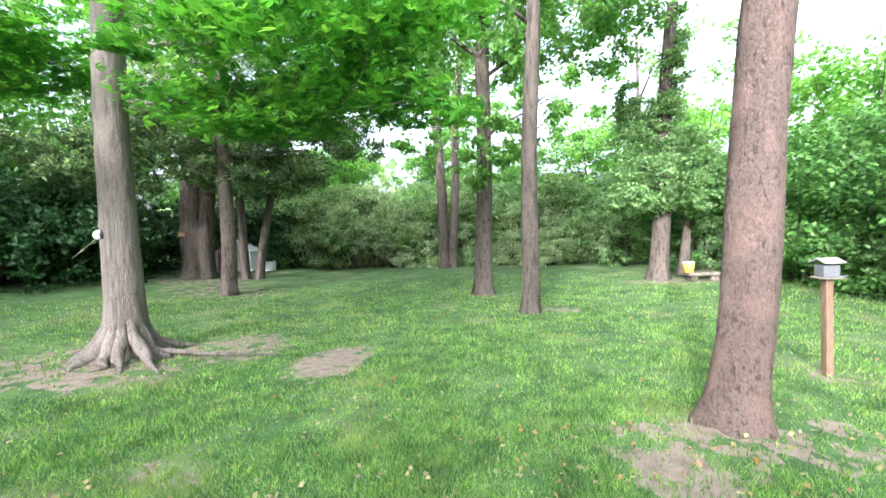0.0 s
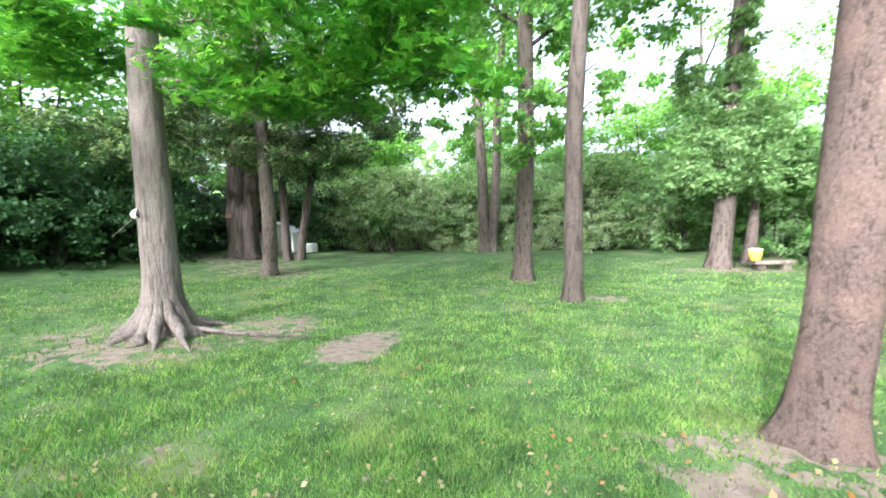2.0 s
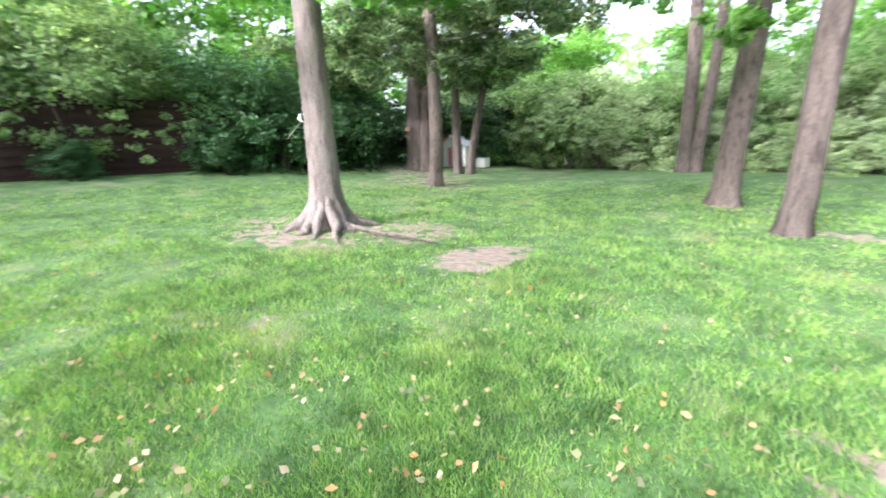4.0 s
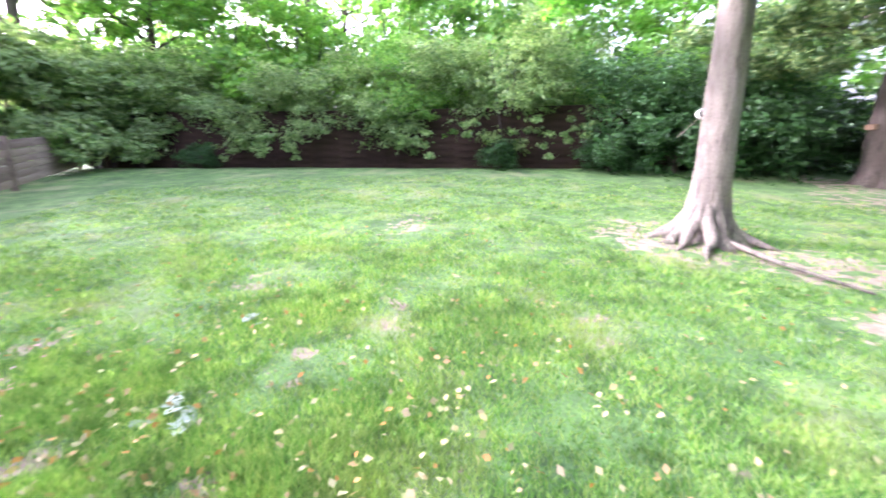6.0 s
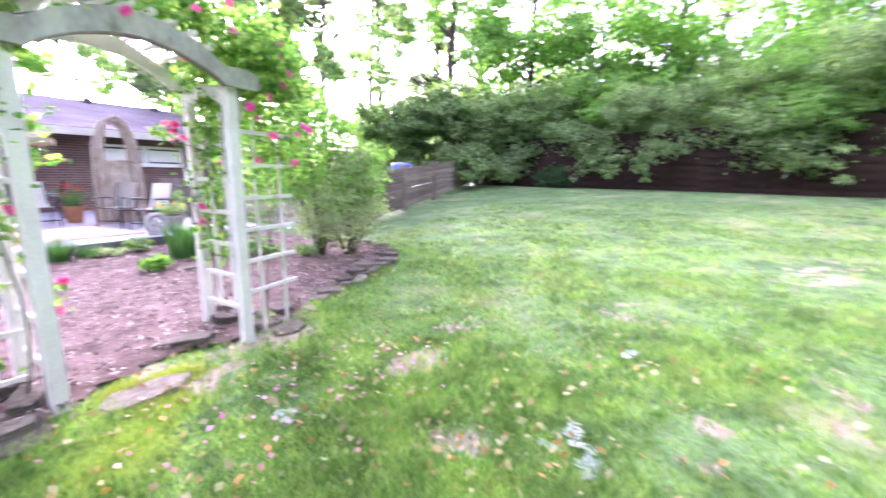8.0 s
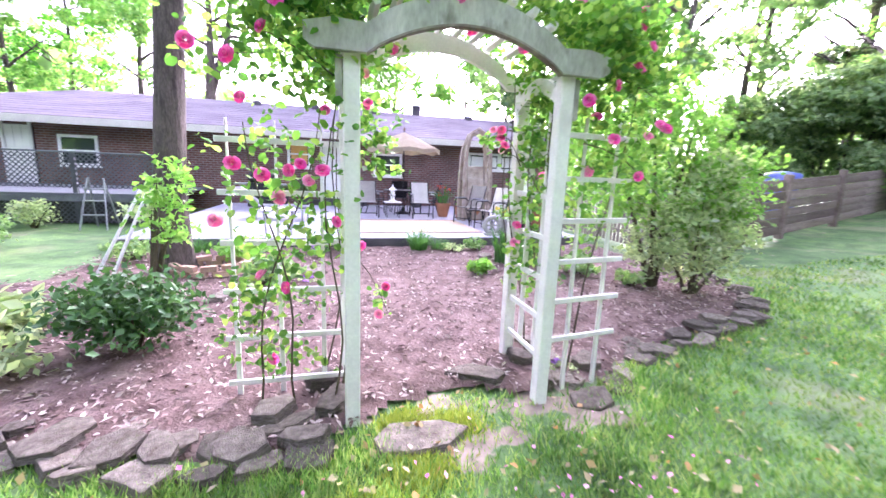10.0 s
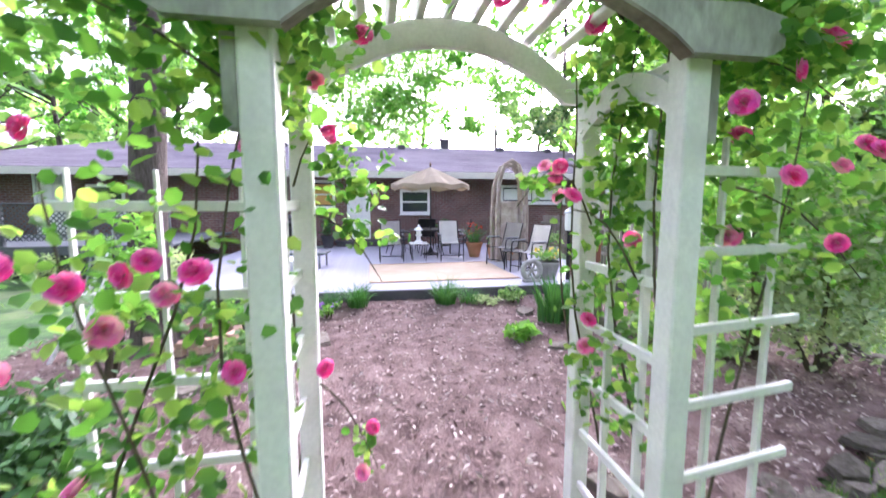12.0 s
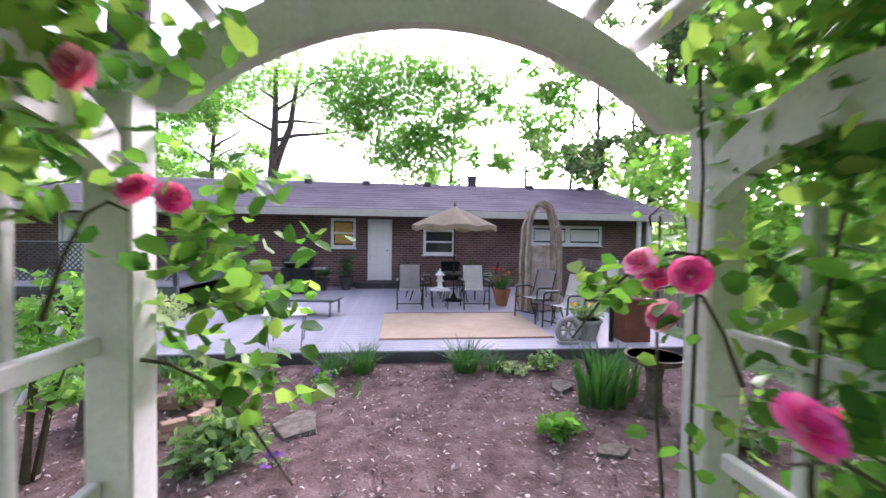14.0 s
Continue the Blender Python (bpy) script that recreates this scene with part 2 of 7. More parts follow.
BARK_GREY = bark("grey_maple_bark", (0.07, 0.06, 0.052), (0.205, 0.178, 0.155), 22, upright=0.14, crack=0.55)
BARK_PINK = bark("scaly_reddish_bark", (0.05, 0.035, 0.03), (0.165, 0.125, 0.105), 48, (0.205, 0.142, 0.12), 0.4, 0.7)
BARK_DARK = bark("dark_bark", (0.03, 0.025, 0.022), (0.105, 0.088, 0.075), 14, upright=0.15, crack=0.8)
BARK_BROWN = bark("brown_bark", (0.035, 0.028, 0.024), (0.14, 0.115, 0.098), 20, upright=0.25, crack=0.75)

LEAF_MAPLE = leafy("maple_leaf", [(0.055, 0.20, 0.035), (0.11, 0.33, 0.05), (0.22, 0.46, 0.08)], 0.65)
LEAF_HANG = leafy("hanging_hedge_leaf", [(0.11, 0.20, 0.08), (0.215, 0.335, 0.155), (0.38, 0.50, 0.265)], 0.55)
LEAF_PRIVET = leafy("privet_leaf", [(0.045, 0.125, 0.03), (0.085, 0.21, 0.05), (0.17, 0.33, 0.09)], 0.45)
LEAF_LIGHT = leafy("light_leaf", [(0.11, 0.27, 0.07), (0.18, 0.38, 0.10), (0.28, 0.46, 0.14)], 0.55)
LEAF_HEDGE = leafy("hedge_leaf", [(0.11, 0.215, 0.085), (0.20, 0.345, 0.145), (0.32, 0.46, 0.22)], 0.5)
LEAF_GREY = leafy("greyish_leaf", [(0.26, 0.36, 0.21), (0.40, 0.50, 0.32), (0.55, 0.63, 0.44)], 0.55)
# Leaf green darkened to carry the shade at the lawn's edges.
LEAF_DARK = leafy("shade_darkened_leaf", [(0.016, 0.055, 0.016), (0.03, 0.085, 0.026), (0.05, 0.12, 0.04)], 0.25)
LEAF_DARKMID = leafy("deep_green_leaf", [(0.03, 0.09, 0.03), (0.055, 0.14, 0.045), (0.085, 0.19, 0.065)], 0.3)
LEAF_CONIFER = leafy("conifer_spray", [(0.05, 0.11, 0.055), (0.115, 0.20, 0.095), (0.30, 0.36, 0.19)], 0.4)
LEAF_ROSE = leafy("rose_leaf", [(0.05, 0.16, 0.035), (0.13, 0.31, 0.06), (0.34, 0.50, 0.14)], 0.6, 0.4)
LEAF_PALE = leafy("young_shrub_leaf", [(0.13, 0.32, 0.06), (0.20, 0.42, 0.09), (0.29, 0.50, 0.14)], 0.55)
LEAF_BLADE = leafy("iris_blade", [(0.04, 0.14, 0.035), (0.08, 0.22, 0.06)], 0.35)
GRASS = leafy("grass_blade", [(0.065, 0.17, 0.04), (0.14, 0.30, 0.078), (0.23, 0.39, 0.118), (0.37, 0.45, 0.20)], 0.5, 0.5, dry=(0.24, 0.28, 0.11))
# Yellow-green that puts sunlight into the blade colour.
GRASS_SUNNY = leafy("sun_patch_grass", [(0.20, 0.30, 0.04), (0.33, 0.42, 0.06), (0.40, 0.43, 0.12)], 0.4, 0.6)
LITTER = leafy("fallen_leaf", [(0.36, 0.29, 0.14), (0.42, 0.36, 0.23), (0.44, 0.20, 0.06), (0.30, 0.25, 0.17), (0.33, 0.35, 0.17)], 0.2, 0.8)
CHIP = leafy("mulch_chip", [(0.07, 0.043, 0.038), (0.18, 0.122, 0.11), (0.30, 0.225, 0.205), (0.52, 0.45, 0.41)], 0.0, 0.9)
PETAL = leafy("pink_petal", [(0.80, 0.05, 0.43), (0.88, 0.13, 0.60), (0.92, 0.32, 0.76)], 0.35, 0.5)
PETAL_PALE = leafy("pale_pink_petal", [(0.84, 0.15, 0.56), (0.88, 0.32, 0.70), (0.90, 0.52, 0.78)], 0.35, 0.5)
PURPLE = leafy("purple_petal", [(0.20, 0.08, 0.45), (0.34, 0.16, 0.60)], 0.3, 0.5)
LEAF_SILVER = leafy("silvery_fallen_leaf", [(0.20, 0.26, 0.22), (0.30, 0.36, 0.31)], 0.1, 0.7)
DRIFTWOOD = surf("driftwood", [(0.26, 0.20, 0.155), (0.40, 0.33, 0.27), (0.50, 0.43, 0.36)], 5, 50, 0.9, 0.5)
CANE = surf("rose_cane", [(0.05, 0.04, 0.025), (0.09, 0.08, 0.04)], 9, 60, 0.8, 0.3)


# ---- mesh helpers ----
def part(name, bm, material, parent=None, label="", smooth=False):
    """Links a bmesh, or a ready mesh, as one object under a thing."""
    if isinstance(bm, bmesh.types.BMesh):
        me = bpy.data.meshes.new(name)
        bm.to_mesh(me)
        bm.free()
    else:
        me = bm
    if smooth:
        me.polygons.foreach_set("use_smooth", [True] * len(me.polygons))
    if material and not me.materials:
        me.materials.append(material)
    ob = new(name, me)
    ob.parent = parent
    if label:
        ob["label"] = label
    return ob


def thing(name, m, label, category, group="", kind=""):
    ob = new(name)
    ob.matrix_world = m
    return tagged(ob, label, category, group, kind)


def placed(ob, m):
    ob.matrix_basis = m
    return ob


def box(bm, x0, y0, z0, x1, y1, z1, bev=0.0, m=None):
    r = bmesh.ops.create_cube(bm, size=1)
    bmesh.ops.transform(bm, matrix=Matrix.Translation(((x0 + x1) / 2, (y0 + y1) / 2, (z0 + z1) / 2)) @ Matrix.Diagonal((x1 - x0, y1 - y0, z1 - z0, 1)), verts=r["verts"])
    vs = r["verts"]
    if bev:
        es = list({e for v in vs for e in v.link_edges})
        o = bmesh.ops.bevel(bm, geom=es, offset=bev, segments=1, affect="EDGES")
        vs = list({v for f in o["faces"] for v in f.verts} | {v for v in vs if v.is_valid})
    if m is not None:
        bmesh.ops.transform(bm, matrix=m, verts=vs)
    return bm


def boxed(*a, **k):
    return box(bmesh.new(), *a, **k)


def tube(bm, pts, radii, seg=8, cap=True, wob=None):
    """A round limb along pts; radii: one for each point. wob(angle, k) swells the ring."""
    pts = [Vector(p) for p in pts]
    rings = []
    for k, p in enumerate(pts):
        d = (pts[min(k + 1, len(pts) - 1)] - pts[max(k - 1, 0)]).normalized()
        ref = Vector((1, 0, 0)) if abs(d.x) < 0.9 else Vector((0, 1, 0))
        a = d.cross(ref).normalized()
        b = d.cross(a).normalized()
        ring = []
        for s in range(seg):
            t = 2 * math.pi * s / seg
            r = radii[k] * (wob(t, k) if wob else 1)
            ring.append(bm.verts.new(p + (a * math.cos(t) + b * math.sin(t)) * r))
        rings.append(ring)
    for r0, r1 in zip(rings, rings[1:]):
        for s in range(seg):
            bm.faces.new((r0[s], r0[(s + 1) % seg], r1[(s + 1) % seg], r1[s]))
    if cap:
        bm.faces.new(rings[0][::-1]), bm.faces.new(rings[-1])
    return bm


def lathe(bm, prof, seg=16, at=(0, 0, 0)):
    """A turned body: prof of (radius, height)."""
    return tube(bm, [(at[0], at[1], at[2] + z) for _, z in prof], [max(r, 0.001) for r, _ in prof], seg)


def prism(bm, outline, y0, y1):
    """An outline in x and z, given depth along y."""
    f = [bm.verts.new((x, y0, z)) for x, z in outline]
    g = [bm.verts.new((x, y1, z)) for x, z in outline]
    k = len(f)
    for i in range(k):
        bm.faces.new((f[i], f[(i + 1) % k], g[(i + 1) % k], g[i]))
    bm.faces.new(f[::-1]), bm.faces.new(g)
    bmesh.ops.recalc_face_normals(bm, faces=bm.faces)
    return bm


def quick_mesh(name, verts, faces, material, smooth=False):
    """A mesh from arrays; faces all with the same number of corners."""
    verts, faces = np.asarray(verts, dtype=np.float32), np.asarray(faces, dtype=np.int32)
    me = bpy.data.meshes.new(name)
    k = faces.shape[1]
    me.vertices.add(len(verts)), me.loops.add(faces.size), me.polygons.add(len(faces))
    me.vertices.foreach_set("co", verts.ravel())
    me.loops.foreach_set("vertex_index", faces.ravel())
    me.polygons.foreach_set("loop_start", np.arange(0, faces.size, k, dtype=np.int32))
    me.update(calc_edges=True)
    if smooth:
        me.polygons.foreach_set("use_smooth", [True] * len(faces))
    me.materials.append(material)
    return me


def leaves(name, p, size, material, rng, flat=0.5, narrow=0.55, droop=0.0, out=0.0, rounded=False):
    """A leaf at every point of p: a pointed blade folded along its rib. flat: how level the leaves lie."""
    n = len(p)
    up = rng.normal(size=(n, 3)) * (1 - flat) + np.array([0, 0, flat])
    if out:
        c = p - np.array([0, 0, p[:, 2].mean() * 0.7])
        up += out * c / (np.linalg.norm(c, axis=1)[:, None] + 1e-6)
    up /= np.linalg.norm(up, axis=1)[:, None]
    d = rng.normal(size=(n, 3))
    d[:, 2] -= droop
    d -= up * np.sum(d * up, axis=1)[:, None]
    d /= np.linalg.norm(d, axis=1)[:, None] + 1e-9
    s = np.cross(up, d)
    L = (size * rng.uniform(0.6, 1.3, n))[:, None]
    if rounded == "lobed":
        shape = ((-0.5, 0), (0.02, 0.17), (0.5, 0), (0.02, -0.17), (-0.08, 0.22), (0.18, 0.5), (-0.3, 0.3), (-0.3, -0.3), (0.18, -0.5), (-0.08, -0.22))
        v = np.stack([p + d * L * a + s * L * narrow * 1.15 * w + up * L * (0.12 * abs(w) - 0.1 * max(a, 0)) for a, w in shape], 1)
        i = np.arange(n)[:, None] * len(shape)
        return quick_mesh(name, v.reshape(-1, 3), np.concatenate((i + [0, 3, 2, 1], i + [0, 4, 5, 6], i + [0, 7, 8, 9]), 0), material)
    if rounded:
        v = np.empty((n, 6, 3))
        v[:, 0], v[:, 3] = p - d * L * 0.5, p + d * L * 0.5 - up * L * 0.08
        for k, (a, w, q) in enumerate(((-0.28, 0.42, 1), (0.2, 0.44, 1), (0.2, 0.44, -1), (-0.28, 0.42, -1))):
            v[:, (1, 2, 4, 5)[k]] = p + d * L * a + s * L * narrow * w * q + up * L * 0.09
        i = np.arange(n)[:, None] * 6
        return quick_mesh(name, v.reshape(-1, 3), np.concatenate((i + [0, 1, 2, 3], i + [0, 3, 4, 5]), 0), material)
    v = np.empty((n, 4, 3))
    v[:, 0] = p - d * L * 0.5
    v[:, 1] = p + s * L * narrow * 0.5 + up * L * 0.1
    v[:, 2] = p + d * L * 0.5
    v[:, 3] = p - s * L * narrow * 0.5 + up * L * 0.1
    i = np.arange(n)[:, None] * 4
    f = np.concatenate((i + [0, 1, 2], i + [0, 2, 3]), 0)
    return quick_mesh(name, v.reshape(-1, 3), f, material)


def clumps(rng, blobs, n, per=60, tight=0.16, shell=0.55):
    """Leaf points gathered in twig clumps over blobs (x, y, z, rx, ry, rz)."""
    w = np.array([b[3] * b[4] + b[4] * b[5] + b[3] * b[5] for b in blobs], dtype=float)
    pick = rng.choice(len(blobs), size=max(1, n // per), p=w / w.sum())
    bl = np.array(blobs, dtype=float)[pick]
    d = rng.normal(size=(len(pick), 3))
    d /= np.linalg.norm(d, axis=1)[:, None]
    r = (shell + (1 - shell) * rng.random(len(pick)) ** 0.6)[:, None] * rng.uniform(0.8, 1.12, (len(pick), 1))
    c = bl[:, :3] + d * r * bl[:, 3:6]
    rad = tight * bl[:, 3:6].mean(1)
    q = np.repeat(c, per, 0) + rng.normal(size=(len(c) * per, 3)) * np.repeat(rad, per)[:, None] * np.array([1, 1, 0.55])
    return q


def height(x, y):
    """The lie of the land: it rises towards the hedge and a little towards the far end."""
    a = np.clip((-4.0 - np.asarray(x, dtype=float)) / 11.5, 0, 1)
    b = np.clip((np.asarray(y, dtype=float) - 6.0) / 11.0, 0, 1)
    b = b * b * (3 - 2 * b)
    out = 0.9 * a ** 1.4
    return np.maximum(out, 0.25 * b * np.ones_like(out))


GARDEN = pose(-0.01, -3.2, 0, 0, 0, 195)      # x along the house, y towards it


def at(u, v, z=0.0, rz=0.0):
    return GARDEN @ pose(u, v, z, 0, 0, rz)


def on_lawn(x, y, rz=0.0, dz=0.0):
    return pose(x, y, float(height(x, y)) + dz, 0, 0, rz)


# ---- ground ----
PATCHES = [(-2.6, 4.85, 0.55, 0.85, 0.95), (-4.6, 5.5, 1.1, 0.9, 0.62), (-6.2, 4.2, 1.7, 1.1, 0.63), (1.5, 2.9, 0.8, 0.5, 0.6), (1.3, 2.2, 0.4, 0.8, 0.75), (2.6, 3.0, 0.8, 0.6, 0.5),
           (-1.38, -2.08, 0.32, 0.2, 0.75), (-0.96, -1.2, 0.22, 0.2, 0.7), (-0.68, -0.3, 0.28, 0.25, 0.7), (-1.9, -0.3, 0.4, 0.2, 0.45), (-6.9, -0.15, 1.1, 0.4, 0.55), (-2.97, 0.2, 0.6, 0.22, 0.5),
           (-3.78, -1.5, 0.5, 0.2, 0.5), (-2.2, -2.4, 0.4, 0.2, 0.5), (1.1, 8.6, 0.5, 0.3, 0.7), (-9.0, 10.5, 2.0, 1.2, 0.5), (-11.5, 12.0, 3.0, 1.0, 0.5), (0.0, -3.0, 0.5, 0.35, 0.7), (-0.75, -3.3, 0.5, 0.3, 0.7),
           (4.6, 12.3, 1.5, 0.6, 0.6), (3.9, 4.6, 0.5, 0.3, 0.5), (-0.6, 0.9, 0.3, 0.2, 0.45), (-2.6, 2.0, 0.4, 0.25, 0.4)]
BED = [(-6.0, 0.75), (-4.0, 0.35), (-2.9, 0.15), (-2.0, -0.02), (-1.45, -0.25), (-1.0, -0.3), (-0.62, -0.12), (-0.3, 0.12), (0.2, 0.22), (0.6, 0.02), (1.1, 0.05), (1.55, 0.3), (2.2, 0.62), (3.0, 0.85),
       (3.8, 1.15), (4.6, 1.75), (5.0, 2.6), (5.0, 5.7), (-4.2, 5.7), (-4.2, 3.6), (-6.0, 3.0)]
to_garden = GARDEN.inverted()


def inside(poly, x, y):
    x, y = np.asarray(x, dtype=float), np.asarray(y, dtype=float)
    c = np.zeros(x.shape, dtype=bool)
    for (x0, y0), (x1, y1) in zip(poly, poly[1:] + poly[:1]):
        if y0 != y1:
            c ^= ((y0 > y) != (y1 > y)) & (x < (x1 - x0) * (y - y0) / (y1 - y0) + x0)
    return c


def garden_xy(x, y):
    m = to_garden
    return m[0][0] * x + m[0][1] * y + m[0][3], m[1][0] * x + m[1][1] * y + m[1][3]


def soil_at(x, y):
    s = np.zeros(np.shape(x))
    for px, py, rx, ry, k in PATCHES:
        s = np.maximum(s, k * np.clip(1.45 - ((x - px) / rx) ** 2 - ((y - py) / ry) ** 2, 0, 1))
    return s


def build_ground():
    fine = np.arange(-13.0, 13.01, 0.14)
    out = 13.0 + np.cumsum(0.3 * 1.22 ** np.arange(34))
    ax = np.concatenate((-out[::-1], fine, out))
    X, Y = np.meshgrid(ax - 1.5, ax + 2.0)
    rng = np.random.default_rng(3)
    near = (np.abs(X) < 13) & (np.abs(Y) < 14)
    Z = height(X, Y) + np.where(near, rng.normal(size=X.shape) * 0.006, 0) + 0.018 * np.sin(X * 1.7 + 0.6 * Y) * np.sin(Y * 1.3)
    u, v = garden_xy(X, Y)
    Z = np.where((v > 0.5) & (u > -6) & (u < 5.2), Z - 0.03, Z)
    k = len(ax)
    i = np.arange(k * k).reshape(k, k)
    f = np.stack((i[:-1, :-1], i[:-1, 1:], i[1:, 1:], i[1:, :-1]), -1).reshape(-1, 4)
    me = quick_mesh("ground", np.stack((X, Y, Z), -1).reshape(-1, 3), f, LAWN, True)
    me.attributes.new("soil", "FLOAT", "POINT").data.foreach_set("value", (0.5 * soil_at(X, Y)).ravel().astype(np.float32))
    tagged(part("ground", me, LAWN), "green lawn with bare earth patches, rising gently to the hedge", "lawn", kind="structure")


def build_mulch():
    g = 0.07
    us, vs = np.arange(-6.2, 5.2, g), np.arange(-0.6, 5.75, g)
    U, V = np.meshgrid(us, vs)
    rng = np.random.default_rng(4)
    Z = 0.035 + rng.normal(size=U.shape) * 0.008 + 0.02 * np.sin(U * 2.1) * np.sin(V * 1.7)
    ins = inside(BED, U, V)
    soft = ins.astype(float)
    for _ in range(4):
        soft[1:-1, 1:-1] = (soft[1:-1, 1:-1] * 2 + soft[:-2, 1:-1] + soft[2:, 1:-1] + soft[1:-1, :-2] + soft[1:-1, 2:]) / 6
    Z = Z - 0.06 * np.clip(1.6 * (1 - soft), 0, 1)
    k = np.arange(U.size).reshape(U.shape)
    q = ins[:-1, :-1] & ins[1:, :-1] & ins[:-1, 1:] & ins[1:, 1:]
    f = np.stack((k[:-1, :-1], k[:-1, 1:], k[1:, 1:], k[1:, :-1]), -1)[q]
    me = quick_mesh("mulch_bed", np.stack((U, V, Z), -1).reshape(-1, 3), f, MULCH, True)
    bed = tagged(part("mulch_bed", me, MULCH), "brown bark mulch bed between the arbor and the deck", "mulch bed", kind="structure")
    bed.matrix_world = GARDEN
    n = 15000
    p = np.stack((rng.uniform(-5.5, 4.9, n), np.abs(rng.uniform(-0.5, 1, n)) * 5.6 - 0.2, np.full(n, 0.055)), -1)
    p = p[inside(BED, p[:, 0], p[:, 1])]
    chips = part("mulch_chips", leaves("mulch_chips", p, 0.055, CHIP, rng, 0.75, 0.4), CHIP)
    chips.matrix_world = GARDEN
    tagged(chips, "scattered bark chips and dry petals on the mulch", "mulch chips", kind="stuff")


build_ground()
build_mulch()


# ---- house ----
def build_window(parent, u0, u1, z0, z1, y, curtain=None, bars=True, name="window"):
    w = part(name, boxed(u0 - 0.02, y - 0.03, z0 - 0.02, u1 + 0.02, y + 0.03, z1 + 0.02), GLASS, parent, "dark glass panes")
    bm = bmesh.new()
    t = 0.09
    for a in ((u0 - t, z0 - t, u1 + t, z0), (u0 - t, z1, u1 + t, z1 + t), (u0 - t, z0, u0, z1), (u1, z0, u1 + t, z1)):
        box(bm, a[0], y - 0.07, a[1], a[2], y - 0.032, a[3], 0.006)
    if bars:
        box(bm, u0, y - 0.06, (z0 + z1) / 2 - 0.025, u1, y - 0.034, (z0 + z1) / 2 + 0.025, 0.005)
    part("frame", bm, TRIM, w, "white painted frame")
    part("sill", boxed(u0 - t - 0.03, y - 0.12, z0 - t - 0.04, u1 + t + 0.03, y - 0.033, z0 - t, 0.008), TRIM, w)
    if curtain:
        part("curtain", boxed(u0 + 0.03, y - 0.05, z0 + 0.05, u1 - 0.03, y - 0.034, z1 - 0.05), curtain, w, "amber curtain" if curtain is CURTAIN else "white blind")
    return w


def build_house():
    h = thing("house", at(0, 0), "long single-storey brick house with low grey shingle roof", "house")
    W = 13.3
    bm = bmesh.new()
    spans = [(-13.2, -10.35, 0.0, 2.75), (-9.5, -8.9, 0.0, 2.75), (-7.9, -2.25, 0.0, 2.75), (-1.52, -1.12, 0, 2.75), (-0.32, 0.74, 0, 2.75), (1.74, 4.4, 0, 2.75), (6.9, 8.6, 0, 2.75),
             (-10.35, -9.5, 2.45, 2.75), (-8.9, -7.9, 0, 1.3), (-8.9, -7.9, 2.2, 2.75), (-2.25, -1.52, 0, 1.5), (-2.25, -1.52, 2.4, 2.75), (-1.12, -0.32, 2.42, 2.75), (-1.12, -0.32, 0, 0.4),
             (0.74, 1.74, 0, 1.3), (0.74, 1.74, 2.1, 2.75), (4.4, 6.9, 0, 1.65), (4.4, 6.9, 2.3, 2.75), (-10.35, -9.5, 0, 0.7)]
    for a, b, z0, z1 in spans:
        box(bm, a, W, z0, b, W + 0.25, z1)
    box(bm, -13.2, W + 0.25, 0, -12.95, W + 8, 2.75)
    box(bm, 8.35, W + 0.25, 0, 8.6, W + 8, 2.75)
    box(bm, -13.2, W + 8, 0, 8.6, W + 8.25, 2.75)
    part("wall", bm, BRICK, h, "red-brown brick wall")
    build_window(h, 0.8, 1.68, 1.36, 2.04, W + 0.03)
    build_window(h, -2.19, -1.58, 1.56, 2.34, W + 0.03, CURTAIN)
    build_window(h, -8.84, -7.96, 1.36, 2.14, W + 0.03)
    build_window(h, 4.48, 5.6, 1.73, 2.22, W + 0.03, TRIM, False)
    build_window(h, 5.78, 6.82, 1.73, 2.22, W + 0.03, TRIM, False)
    for u0, z0, nm in ((-1.1, 0.42, "back_door"), (-10.33, 0.72, "side_door")):
        d = part(nm, boxed(u0 + 0.06, W + 0.02, z0, u0 + 0.72, W + 0.07, z0 + 1.94, 0.006), LAMPGLASS, h, "white door with a large pale glass pane")
        bm = bmesh.new()
        for a in ((u0, z0, u0 + 0.08, z0 + 2.0), (u0 + 0.7, z0, u0 + 0.78, z0 + 2.0), (u0 + 0.08, z0 + 1.9, u0 + 0.7, z0 + 2.0), (u0 + 0.08, z0, u0 + 0.7, z0 + 0.24)):
            box(bm, a[0], W - 0.04, a[1], a[2], W + 0.018, a[3], 0.006)
        part("frame", bm, TRIM, d)
        part("surround", boxed(u0 - 0.06, W + 0.024, z0, u0, W + 0.2, z0 + 2.02), DECKEDGE, d, "dark door surround")
        bm = bmesh.new()
        for k in range(1, 6):
            box(bm, u0 + 0.09, W + 0.008, z0 + 0.24 + 0.277 * k - 0.008, u0 + 0.69, W + 0.017, z0 + 0.24 + 0.277 * k + 0.008)
        for k in (1, 2):
            box(bm, u0 + 0.08 + 0.207 * k - 0.008, W + 0.005, z0 + 0.245, u0 + 0.08 + 0.207 * k + 0.008, W + 0.015, z0 + 1.895)
        part("glazing_bars", bm, TRIM, d)
        bm = bmesh.new()
        lathe(bm, [(0.012, 0), (0.03, 0.01), (0.03, 0.04), (0.015, 0.05)], 8)
        bmesh.ops.transform(bm, matrix=pose(u0 + 0.64, W - 0.02, z0 + 0.98, 90), verts=bm.verts)
        part("handle", bm, GREYMETAL, d, smooth=True)
    E0, R0, ZE, ZR = W - 0.75, W + 4.0, 2.72, 4.12
    bm = bmesh.new()
    uL, uR = -14.0, 9.3
